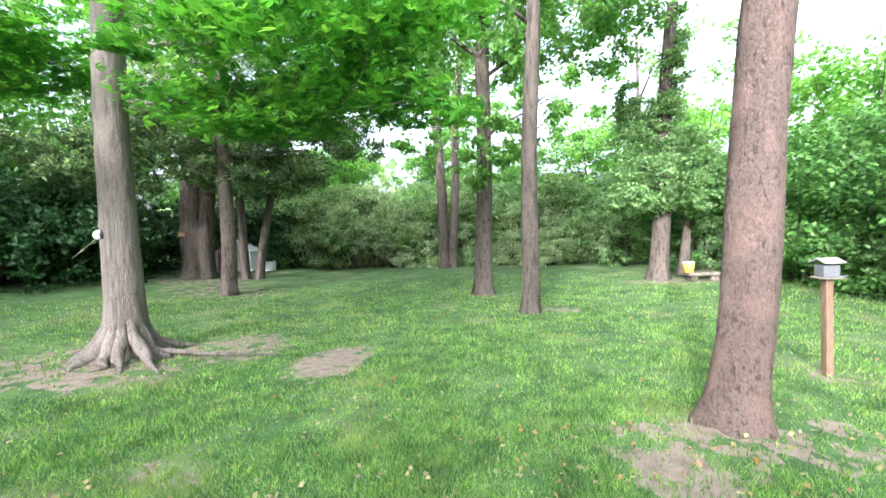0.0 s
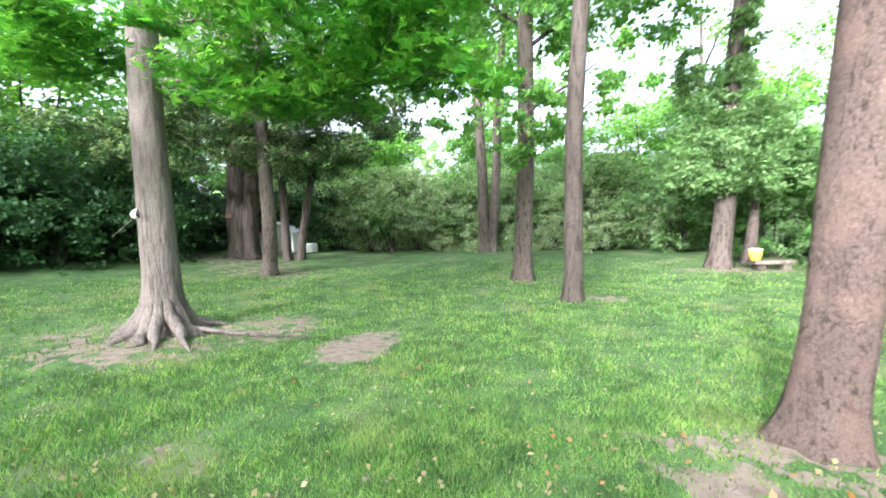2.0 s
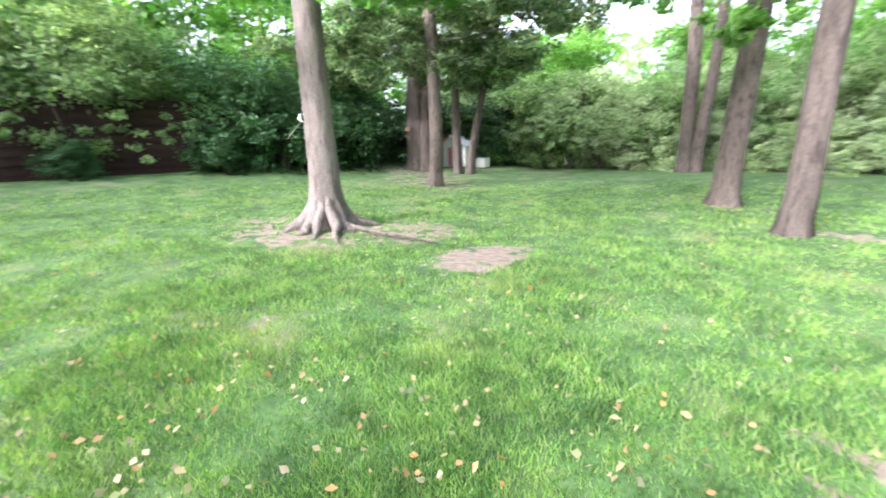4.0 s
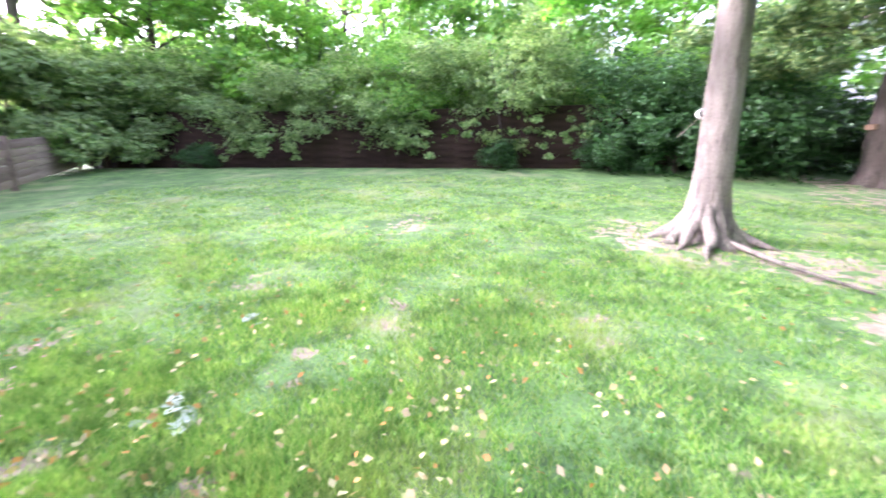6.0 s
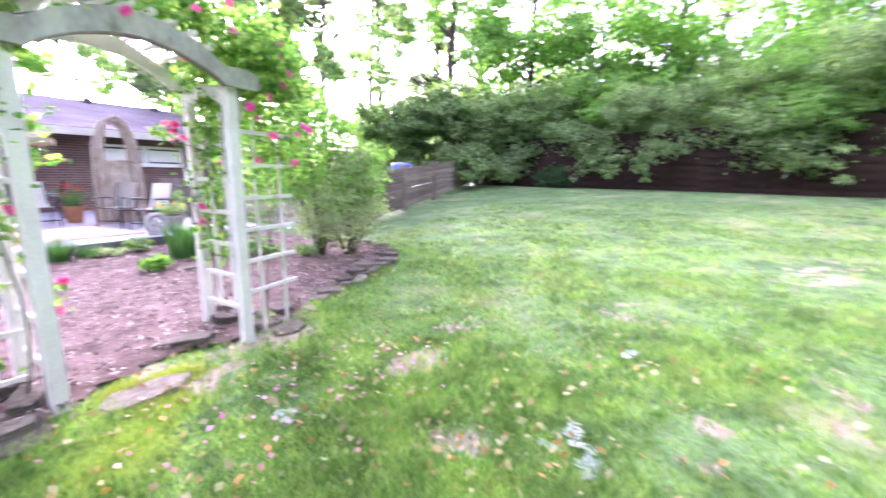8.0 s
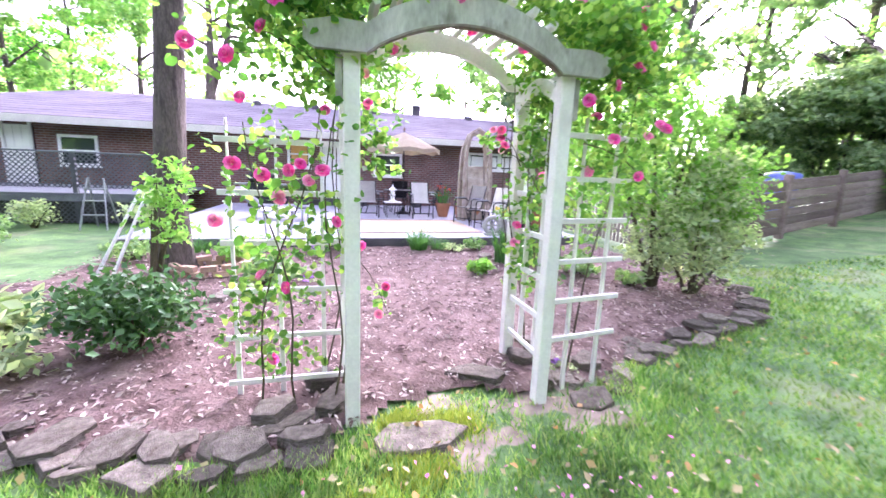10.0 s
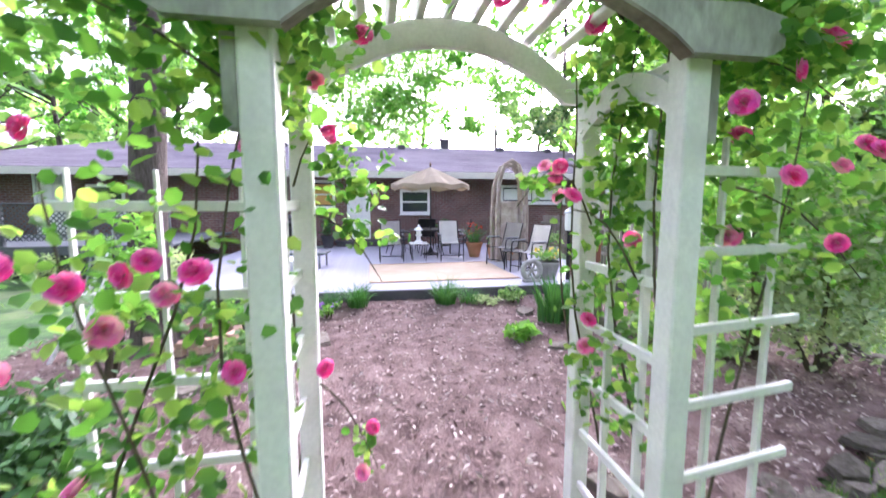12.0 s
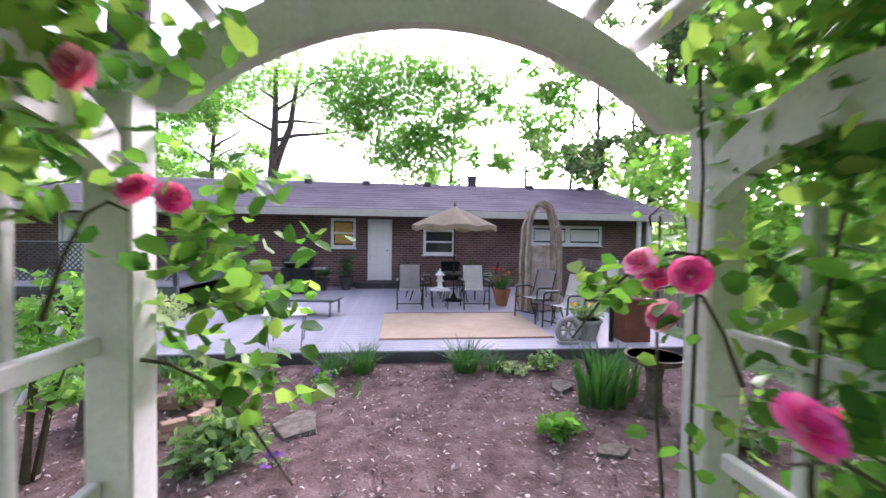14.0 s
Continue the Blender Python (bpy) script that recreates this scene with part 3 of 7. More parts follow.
    v = [bm.verts.new(c) for c in ((uL, E0, ZE), (uR, E0, ZE), (uR - 0.3, R0, ZR), (uL + 4.0, R0, ZR), (uL, 2 * R0 - E0, ZE), (uR, 2 * R0 - E0, ZE))]
    bm.faces.new((v[0], v[1], v[2], v[3])), bm.faces.new((v[4], v[3], v[2], v[5])), bm.faces.new((v[0], v[3], v[4])), bm.faces.new((v[1], v[5], v[2]))
    bmesh.ops.recalc_face_normals(bm, faces=bm.faces)
    bmesh.ops.solidify(bm, geom=bm.faces[:], thickness=0.06)
    roof = part("roof", bm, SHINGLE, h, "grey-mauve asphalt shingle roof")
    rows = bmesh.new()
    for k in range(1, 14):
        f = k / 14
        y, z = E0 + (R0 - E0) * f, ZE + (ZR - ZE) * f
        box(rows, uL + 4.0 * f + 0.1, y - 0.012, z - 0.006, uR - 0.3 * f - 0.05, y + 0.012, z + 0.007)
    part("shingle_course", rows, SHINGLE, roof)
    part("fascia", boxed(uL, E0 - 0.03, ZE - 0.24, uR, E0 - 0.004, ZE - 0.02, 0.006), FASCIA, h, "cream fascia and gutter")
    part("soffit", boxed(uL, E0, ZE - 0.13, uR, W - 0.004, ZE - 0.1), FASCIA, h)
    bm = bmesh.new()
    box(bm, 2.85, R0 - 0.2, ZR - 0.1, 3.2, R0 + 0.15, ZR + 0.32, 0.02)
    box(bm, 2.8, R0 - 0.25, ZR + 0.32, 3.25, R0 + 0.2, ZR + 0.38, 0.01)
    part("chimney", bm, DECKEDGE, roof, "short dark chimney")
    for u in (-3.9, -1.6, 0.9, 5.3, 7.6):
        part("roof_vent", boxed(u, R0 - 0.6, ZR - 0.2, u + 0.3, R0 - 0.35, ZR + 0.02, 0.03), DECKEDGE, roof, "small dark roof vent")
    for u in (7.9, 8.25):
        part("porch_post", boxed(u, W - 0.6, 0, u + 0.12, W - 0.48, 2.6, 0.01), TRIM, h, "white porch post")


build_house()


def build_deck():
    d = thing("deck", at(0, 0), "low grey painted deck in front of the house", "deck", kind="structure")
    me = part("plank", boxed(-4.3, 0, 0.165, 4.6, 0.142, 0.2, 0.004), DECK, d)
    me.matrix_basis = pose(0, 5.64, 0)
    for k in range(1, 52):
        part("plank", me.data, DECK, d).matrix_basis = pose(0, 5.64 + 0.147 * k, 0)
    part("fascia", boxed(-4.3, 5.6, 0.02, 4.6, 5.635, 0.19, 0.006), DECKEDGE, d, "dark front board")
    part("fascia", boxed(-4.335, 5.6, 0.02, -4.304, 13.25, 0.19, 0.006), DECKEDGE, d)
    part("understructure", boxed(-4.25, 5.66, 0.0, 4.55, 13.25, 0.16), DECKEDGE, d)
    s = thing("door_step", at(0, 0), "dark wooden step below the back door", "step")
    part("tread", boxed(-1.5, 12.75, 0.34, 0.5, 13.26, 0.4, 0.01), DECKEDGE, s)
    part("riser", boxed(-1.45, 12.8, 0.202, 0.45, 12.84, 0.338), DECKEDGE, s)
    r = boxed(-0.38, 6.26, 0.203, 2.5, 8.55, 0.214, 0.004)
    rug = part("outdoor_rug", r, RUG)
    rug.matrix_world = GARDEN
    tagged(rug, "plain tan outdoor rug lying on the deck", "rug")
    bm = bmesh.new()
    for a in ((-0.38, 6.26, 2.5, 6.31), (-0.38, 8.5, 2.5, 8.55)):
        box(bm, a[0], a[1], 0.2145, a[2], a[3], 0.218)
    part("border", bm, RUSTWOOD, rug, "darker brown border")


build_deck()


# ---- rose arbor ----
def arch(half, spring, rise, top, ends=0.0, n=18):
    """Outline in x and z of an arched header board: flat ends past the posts, arc between."""
    low = [(-half + 2 * half * k / n, spring + rise * math.sin(math.pi * k / n) ** 0.8) for k in range(n + 1)]
    high = [(x, z + top * (1.0 - 0.1 * abs(x) / half)) for x, z in low]
    if ends:
        low = [(-half - ends, spring + 0.03), (-half - ends + 0.05, spring)] + low + [(half + ends - 0.05, spring), (half + ends, spring + 0.03)]
        high = [(-half - ends, spring + top * 0.75), (-half - ends * 0.55, spring + top * 0.95)] + high + [(half + ends * 0.55, spring + top * 0.95), (half + ends, spring + top * 0.75)]
    return low + high[::-1]


def build_arbor():
    a = thing("rose_arbor", at(0, 0), "weathered white wooden garden arbor with trellis wings, overgrown with roses", "arbor")
    t = 0.085
    for u, v in ((-0.57, 0), (0.57, 0), (-0.57, 0.62), (0.605, 0.64)):
        s = 1 if u > 0 else -1
        part("post", boxed(min(u, u + s * t), v - t / 2, -0.02, max(u, u + s * t), v + t / 2, 2.1, 0.006), WHITE, a)
    for u in (-0.57, 0.57):
        s = 1 if u > 0 else -1
        part("post_collar", boxed(min(u + s * 0.088, u + s * 0.125), -0.03, 1.82, max(u + s * 0.088, u + s * 0.125), 0.03, 2.05, 0.004), MILDEW_SHADED, a, "stained block under the header")
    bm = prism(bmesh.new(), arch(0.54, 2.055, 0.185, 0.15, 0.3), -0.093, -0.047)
    part("front_header", bm, MILDEW_SHADED, a, "arched front board with mildew stains, its paint greyed for shade")
    part("worn_underside", prism(bmesh.new(), arch(0.54, 2.046, 0.185, 0.012), -0.096, -0.044), GREYWOOD, a, "bare brown lower edge of the header")
    bm = prism(bmesh.new(), arch(0.55, 2.10, 0.215, 0.12, 0.3), 0.685, 0.725)
    part("back_header", bm, WHITE, a)
    for k in range(9):
        f = 0.07 + 0.86 * k / 8
        x = -0.56 + 1.12 * f
        z = 2.09 + 0.2 * math.sin(math.pi * (0.02 + 0.96 * f)) ** 0.8 + 0.135
        tilt = math.degrees(math.atan(-0.55 * math.cos(math.pi * f)))
        part("slat", boxed(-0.018, -0.044, 0, 0.018, 0.72, 0.045, 0.004), WHITE, a).matrix_basis = pose(x, 0, z, 0, tilt, 0)
    for s in (-1, 1):
        x0 = s * 0.6
        side = arch(0.262, 1.92, 0.09, 0.10)
        bm = prism(bmesh.new(), side, -0.02, 0.02)
        part("side_bracket", bm, WHITE, a).matrix_basis = pose(x0, 0.31, 0, 0, 0, 90)
        part("side_beam", boxed(-0.02, -0.262, 2.02, 0.02, 0.262, 2.1, 0.004), WHITE, a).matrix_basis = pose(x0 + s * 0.045, 0.31, 0)
        for z in (0.28, 0.55, 0.82, 1.09, 1.36, 1.63):
            part("side_rung", boxed(-0.012, -0.262, -0.018, 0.012, 0.262, 0.018, 0.003), WHITE, a).matrix_basis = pose(x0 + s * 0.03, 0.31, z)
        for v in (0.2, 0.42):
            part("side_upright", boxed(-0.017, -0.011, 0.27, 0.017, 0.011, 1.9, 0.003), WHITE, a).matrix_basis = pose(x0 + s * 0.055, v, 0)
        bend, v0, first, gap, reach, top = (8, 0.03, 0.41, 0.267, 0.6, 1.86) if s > 0 else (0, 0.36, 0.13, 0.3, 0.72, 1.75)
        for k in range(6):
            part("wing_rung", boxed(0, -0.011, -0.017, reach, 0.011, 0.017, 0.003), WHITE, a).matrix_basis = pose(s * 0.64, v0, first + gap * k, 0, 0, bend if s > 0 else 180 - bend)
        for d in ((0.2, 0.47) if s > 0 else (0.14, 0.4, 0.66)):
            c, sn = math.cos(radians(bend)), math.sin(radians(bend))
            bm = boxed(-0.017, -0.011, -0.02, 0.017, 0.011, top, 0.003)
            for v in bm.verts:
                if v.co.z > top - 0.01:
                    v.co.x *= 0.3
            part("wing_upright", bm, WHITE, a).matrix_basis = pose(s * (0.64 + d * c), v0 + 0.023 + d * sn, 0, 0, 0, s * bend)


build_arbor()


# ---- trees ----
def trunk_mesh(name, rng, h, r, lean=(0, 0), flare=1.8, seg=20, roots=6, limbs=(), lump=0.06, taper=0.45, flare_h=0.8):
    """A tapered trunk with root flare and limbs; limbs: (height, azimuth, length, rise, radius)."""
    bm = bmesh.new()
    hs = [-0.15, 0.0, 0.08, 0.18, 0.32, 0.5, 0.8, 1.2] + list(np.linspace(1.8, h, 14))
    ph = rng.uniform(0, 6.28, 4)
    pts = [(lean[0] * z / h * (0.7 + 0.3 * z / h) + 0.03 * math.sin(z * 0.9 + ph[0]) * min(1, z), lean[1] * z / h + 0.03 * math.sin(z * 0.8 + ph[1]) * min(1, z), z) for z in hs]
    rad = [r * (1 - taper * max(z, 0) / h) for z in hs]

    def wob(t, k):
        z = max(hs[k], 0)
        f = (flare - 1) * math.exp(-z / (0.28 * flare_h))
        return 1 + f * (0.55 + 0.45 * math.cos(roots * t + ph[2]) + 0.2 * math.cos(3 * t + ph[3])) + lump * math.sin(3 * t + z * 1.1 + ph[3]) + lump * 0.5 * math.sin(7 * t + z * 2.3)
    tube(bm, pts, rad, seg, True, wob)
    for lh, la, ln, rise, lr in limbs:
        f = lh / h
        p0 = Vector((lean[0] * f * (0.7 + 0.3 * f), lean[1] * f, lh))
        d = Vector((math.cos(radians(la)), math.sin(radians(la)), 0))
        q = [p0 + d * (ln * s) + Vector((0, 0, rise * s ** 0.8)) + Vector((rng.normal(), rng.normal(), rng.normal())) * 0.04 * ln * s * (s < 0.95) for s in (0, 0.2, 0.4, 0.6, 0.8, 1)]
        tube(bm, q, [lr * (1 - 0.85 * s) for s in (0, 0.2, 0.4, 0.6, 0.8, 1)], 7)
        for s in (0.4, 0.6, 0.8):
            e = p0 + d * (ln * s) + Vector((0, 0, rise * s ** 0.8))
            side = Vector((-d.y, d.x, 0)) * rng.choice([-1, 1])
            tube(bm, [e, e + (d * 0.5 + side * 0.5) * ln * 0.18 + Vector((0, 0, 0.05 * ln)), e + (d * 0.6 + side) * ln * 0.25 + Vector((0, 0, 0.06 * ln))], [lr * 0.3, lr * 0.2, lr * 0.06], 5)
    me = bpy.data.meshes.new(name)
    bm.to_mesh(me)
    bm.free()
    return me


def tree(name, x, y, h, r, material, label, blobs=(), n=0, size=0.12, leaf=None, seed=0, flat=0.45, per=60, tight=0.16, shell=0.45, category="tree", group="", droop=0.3, narrow=0.6, **k):
    rng = np.random.default_rng(seed + 100)
    t = thing(name, on_lawn(x, y), label, category, group)
    part("trunk", trunk_mesh("trunk", rng, h, r, **k, ), material, t, smooth=True)
    if n:
        part("crown", leaves("crown", clumps(rng, blobs, n, per, tight, shell), size, leaf, rng, flat, narrow, droop), leaf, t, "open crown of green leaves")
    return t


def ring_blobs(rng, n, r, z0, z1, s0, s1, lean=(0, 0)):
    out = []
    for _ in range(n):
        a, d = rng.uniform(0, 6.28), r * math.sqrt(rng.random())
        s = rng.uniform(s0, s1)
        out.append((lean[0] + d * math.cos(a), lean[1] + d * math.sin(a), rng.uniform(z0, z1), s, s, s * 0.6))
    return out


rg = np.random.default_rng(11)
# maple with the low spreading bough
maple = tree("maple_tree", -6.1, 4.74, 11, 0.27, BARK_GREY, "grey-barked maple with flared roots and a low leafy bough", None, 0, lean=(0.1, 0.1), flare=3.0, roots=7, seed=1,
             limbs=[(4.05, 8, 4.6, -0.25, 0.05), (4.9, 30, 3.6, 0.5, 0.045), (6.6, 150, 3.5, 1.4, 0.07), (6.3, -60, 4.0, 1.6, 0.08), (6.0, 40, 4.5, 1.8, 0.09), (7.2, -120, 4.0, 1.8, 0.08), (7.6, 95, 3.5, 1.8, 0.07)])
bl = [(2.0, 0.2, 3.65, 0.9, 0.8, 0.25), (3.1, 0.4, 3.55, 0.8, 0.7, 0.25), (1.3, 0.1, 4.1, 1.0, 0.9, 0.35), (2.3, 0.5, 4.0, 1.1, 0.9, 0.4), (3.4, 0.4, 3.75, 1.0, 0.9, 0.45), (3.3, 1.0, 4.6, 1.2, 1.1, 0.5), (4.1, 0.8, 4.2, 0.8, 0.8, 0.4), (2.2, -0.4, 4.9, 1.3, 1.2, 0.45),
      (-2.2, 0.8, 5.0, 1.3, 1.2, 0.5), (2.0, -3.4, 4.5, 1.1, 1.0, 0.45), (-0.5, -3.6, 4.3, 1.0, 0.9, 0.4), (-3.0, -1.6, 4.6, 1.1, 1.0, 0.4)]
rng_m = np.random.default_rng(21)
bl += [(-1.6, -0.2, 5.3, 1.1, 1.0, 0.4), (-2.9, 0.2, 4.9, 1.0, 1.0, 0.35), (0.75, -0.5, 4.55, 0.55, 0.45, 0.18), (-0.9, -2.2, 5.0, 0.9, 0.8, 0.25), (4.6, 0.9, 3.9, 0.9, 0.7, 0.3), (5.3, 1.2, 3.7, 0.8, 0.7, 0.3), (3.6, -1.0, 4.4, 1.0, 0.9, 0.3), (4.4, 0.2, 4.9, 1.1, 1.0, 0.4), (5.0, 1.0, 5.3, 1.0, 1.0, 0.4)]
low = clumps(rng_m, bl, 13500, 20, 0.22, 0.1)
rng_r = np.random.default_rng(23)
for k, (turn, reach) in enumerate(((-150, 0.85), (-118, 0.8), (-95, 0.9), (-72, 0.8), (-48, 1.0), (-20, 1.3), (8, 2.4), (50, 0.9), (95, 0.8), (140, 0.9), (185, 1.1), (-172, 1.5))):
    c, sn = math.cos(radians(turn)), math.sin(radians(turn))
    bm = bmesh.new()
    q = [(c * r + 0.05 * rng_r.normal() * i * 0.4 * -sn, sn * r + 0.05 * rng_r.normal() * i * 0.4 * c, z) for i, (r, z) in enumerate(((0.17, 0.62), (0.29, 0.34), (0.45, 0.13), (0.62, 0.05), (0.62 + (reach - 0.62) * 0.5, 0.02), (reach + 0.15, -0.05)))]
    slim = 0.6 if reach > 1.4 else 1.0
    tube(bm, q, [0.07, 0.1, 0.11 * slim, 0.085 * slim, 0.045 * slim, 0.015], 9)
    part("root", bm, BARK_GREY, maple, smooth=True)
part("low_bough_leaves", leaves("low_bough_leaves", low, 0.18, LEAF_MAPLE, rng_m, 0.72, 0.95, 0.3, 0, "lobed"), LEAF_MAPLE, maple, "flat sprays of broad maple leaves")
high = clumps(rng_m, ring_blobs(rg, 26, 5.0, 6.0, 10.5, 1.2, 2.0), 17000, 50, 0.2, 0.4)
part("crown", leaves("crown", high, 0.16, LEAF_MAPLE, rng_m, 0.6, 0.9, 0.3, 0, "lobed"), LEAF_MAPLE, maple)

tree("leaning_tree", 2.05, 3.3, 13, 0.222, BARK_PINK, "leaning tree with scaly reddish-brown bark", ring_blobs(rg, 24, 4.5, 9, 13, 1.3, 2.2, (1.5, 0.5)), 12000, 0.17, LEAF_LIGHT, 2,
     lean=(1.75, 0.3), flare=1.6, roots=5, limbs=[(8.5, 20, 4, 2, 0.1), (9, 160, 4, 2, 0.1), (9.5, 260, 4, 2, 0.1)], taper=0.35, flare_h=0.7)
tree("slim_tree", 0.4, 8.35, 13, 0.19, BARK_DARK, "slim dark-trunked tree on the lawn", ring_blobs(rg, 20, 3.5, 7.0, 12, 1.0, 1.8, (0.5, 0)), 14000, 0.16, LEAF_LIGHT, 3,
     lean=(0.55, 0.2), flare=1.5, limbs=[(6.2, 200, 3, 1.5, 0.05), (6.8, 20, 3, 1.8, 0.05), (7.5, 100, 3, 1.5, 0.05)])
tree("slim_tree", -0.8, 10.7, 14, 0.24, BARK_BROWN, "pale sunlit trunk of a lawn tree", ring_blobs(rg, 22, 3.5, 6.5, 12, 1.0, 1.8, (0.4, 0)) + [(0.2, -1.2, 3.5, 0.8, 0.7, 0.45), (-0.7, -1.2, 3.8, 0.8, 0.7, 0.45), (1.0, -1.2, 3.8, 0.8, 0.7, 0.45), (1.3, -0.9, 4.6, 0.9, 0.8, 0.5), (0.5, -1.0, 4.2, 0.8, 0.7, 0.5), (1.9, -1.2, 5.2, 0.9, 0.8, 0.5), (-0.4, -1.0, 4.9, 0.8, 0.7, 0.5), (-1.5, -1.2, 4.2, 0.9, 0.7, 0.4), (-2.2, -1.0, 5.0, 1.0, 0.8, 0.5), (1.9, -1.4, 3.9, 0.7, 0.6, 0.35), (-0.1, -1.4, 3.0, 0.6, 0.5, 0.3), (2.6, -1.0, 4.5, 0.8, 0.6, 0.4), (-1.4, -0.6, 6.0, 1.1, 0.9, 0.6), (1.0, -0.6, 6.4, 1.1, 0.9, 0.6), (2.6, -0.4, 6.6, 1.1, 0.9, 0.6)], 30000, 0.15, LEAF_LIGHT, 4,
     lean=(0.5, 0.3), flare=1.6, limbs=[(4.3, -40, 2.4, 0.7, 0.05), (6.0, 30, 3, 1.5, 0.06), (6.5, 180, 3, 1.8, 0.06), (7.5, 280, 3, 1.5, 0.05)])
twin = tree("twin_tree", -3.05, 17.3, 14, 0.24, BARK_BROWN, "tall tree with twin trunks before the far hedge", ring_blobs(rg, 22, 4, 7, 13, 1.2, 2.0), 12000, 0.2, LEAF_LIGHT, 5, lean=(-0.5, 0.2), flare=1.5, limbs=[(7, 200, 3, 2, 0.06)])
part("second_trunk", trunk_mesh("second_trunk", np.random.default_rng(55), 13, 0.2, lean=(1.0, 0.1), flare=1.4), BARK_BROWN, twin, smooth=True).matrix_basis = pose(0.3, 0.02, 0)

tree("yard_tree", -8.5, 10.2, 12, 0.22, BARK_BROWN, "brown-barked tree among the conifers", ring_blobs(rg, 14, 3.0, 5.2, 9, 0.9, 1.5), 9000, 0.14, LEAF_CONIFER, 6, lean=(0.2, 0.1), flare=1.6, roots=5, narrow=0.3, droop=0.9,
     limbs=[(4.2, 30, 2.6, 0.2, 0.04), (4.8, 200, 2.6, 0.3, 0.04), (5.2, -60, 2.8, 0.2, 0.04), (3.6, -20, 2.0, -0.1, 0.03)])
big = tree("old_yew", -12.0, 12.9, 12, 0.42, BARK_DARK, "massive dark old conifer with a split trunk and a sawn scar", [], 0, lean=(-0.1, 0.2), flare=1.9, roots=6, seed=7, lump=0.14,
           limbs=[(3.0, -20, 3.6, 0.5, 0.07), (3.6, -80, 3.8, 0.7, 0.07), (4.2, 30, 4.0, 0.6, 0.07), (4.6, 180, 3.6, 0.8, 0.07), (5.4, -45, 4, 0.8, 0.06), (6.2, 80, 4, 0.8, 0.06)])
part("second_trunk", trunk_mesh("second_trunk", np.random.default_rng(57), 10, 0.3, lean=(0.8, 0.2), flare=1.6, lump=0.12), BARK_DARK, big, smooth=True).matrix_basis = pose(0.42, 0.0, 0)
part("scar", boxed(-0.3, -0.47, 1.55, 0.05, -0.40, 1.72, 0.02), POSTWOOD, big, "pale sawn limb scar")
yew = clumps(np.random.default_rng(71), [(0, 0, 6.5, 3.4, 3.4, 1.2), (1.6, -1.8, 4.6, 2.0, 1.8, 0.5), (3.2, -0.6, 4.3, 1.8, 1.6, 0.5), (-1.8, -1.0, 4.6, 2.0, 1.8, 0.5), (2.8, -2.6, 3.9, 1.4, 1.2, 0.4), (4.4, -1.6, 4.9, 1.6, 1.4, 0.5), (0.4, -3.0, 4.3, 1.6, 1.3, 0.45),
                                           (4.5, 0.6, 3.8, 1.5, 1.5, 0.5), (0, 0, 9, 2.6, 2.6, 1.4), (-3.2, -1.5, 3.7, 1.5, 1.5, 0.5), (2.0, 1.0, 3.3, 1.8, 1.5, 0.4), (6.0, 0.2, 5.0, 1.6, 1.4, 0.6), (2.5, -2.5, 3.4, 1.3, 1.1, 0.4), (4.0, -2.0, 3.2, 1.3, 1.1, 0.4), (5.3, -1.2, 3.5, 1.3, 1.1, 0.4), (1.0, -2.8, 3.2, 1.3, 1.1, 0.4), (6.6, -0.6, 4.1, 1.3, 1.1, 0.4), (-1.0, -3.0, 3.6, 1.4, 1.2, 0.4), (0.6, -4.2, 4.4, 1.3, 1.1, 0.3), (2.6, -4.0, 4.6, 1.4, 1.2, 0.3), (4.6, -3.4, 4.4, 1.3, 1.1, 0.3), (-2.4, -2.8, 4.2, 1.4, 1.2, 0.35), (-2.6, -4.4, 4.6, 1.3, 1.2, 0.3)], 44000, 60, 0.16, 0.2)
part("crown", leaves("crown", yew, 0.2, LEAF_CONIFER, np.random.default_rng(72), 0.6, 0.4, 0.9), LEAF_CONIFER, big, "drooping dark conifer sprays")
tree("thin_tree", -10.1, 13.2, 9, 0.17, BARK_DARK, "thin dark trunk leaning beside the old conifer", [], 0, seed=8, lean=(-0.6, 0.2), flare=1.5, limbs=[(4, 10, 2, 0.4, 0.03)])
tree("thin_tree", -9.75, 13.5, 8, 0.16, BARK_DARK, "thin dark trunk leaning towards the playhouse", [(1.2, 0, 4.4, 1.4, 1.2, 0.5), (2.2, -0.3, 3.6, 1.2, 1.0, 0.5), (0.9, -0.6, 5.6, 1.6, 1.4, 0.6)], 5000, 0.15, LEAF_CONIFER, 9, lean=(1.9, 0.2), flare=1.5, narrow=0.3, droop=0.9, limbs=[(3.4, -10, 2, 0.3, 0.03)])

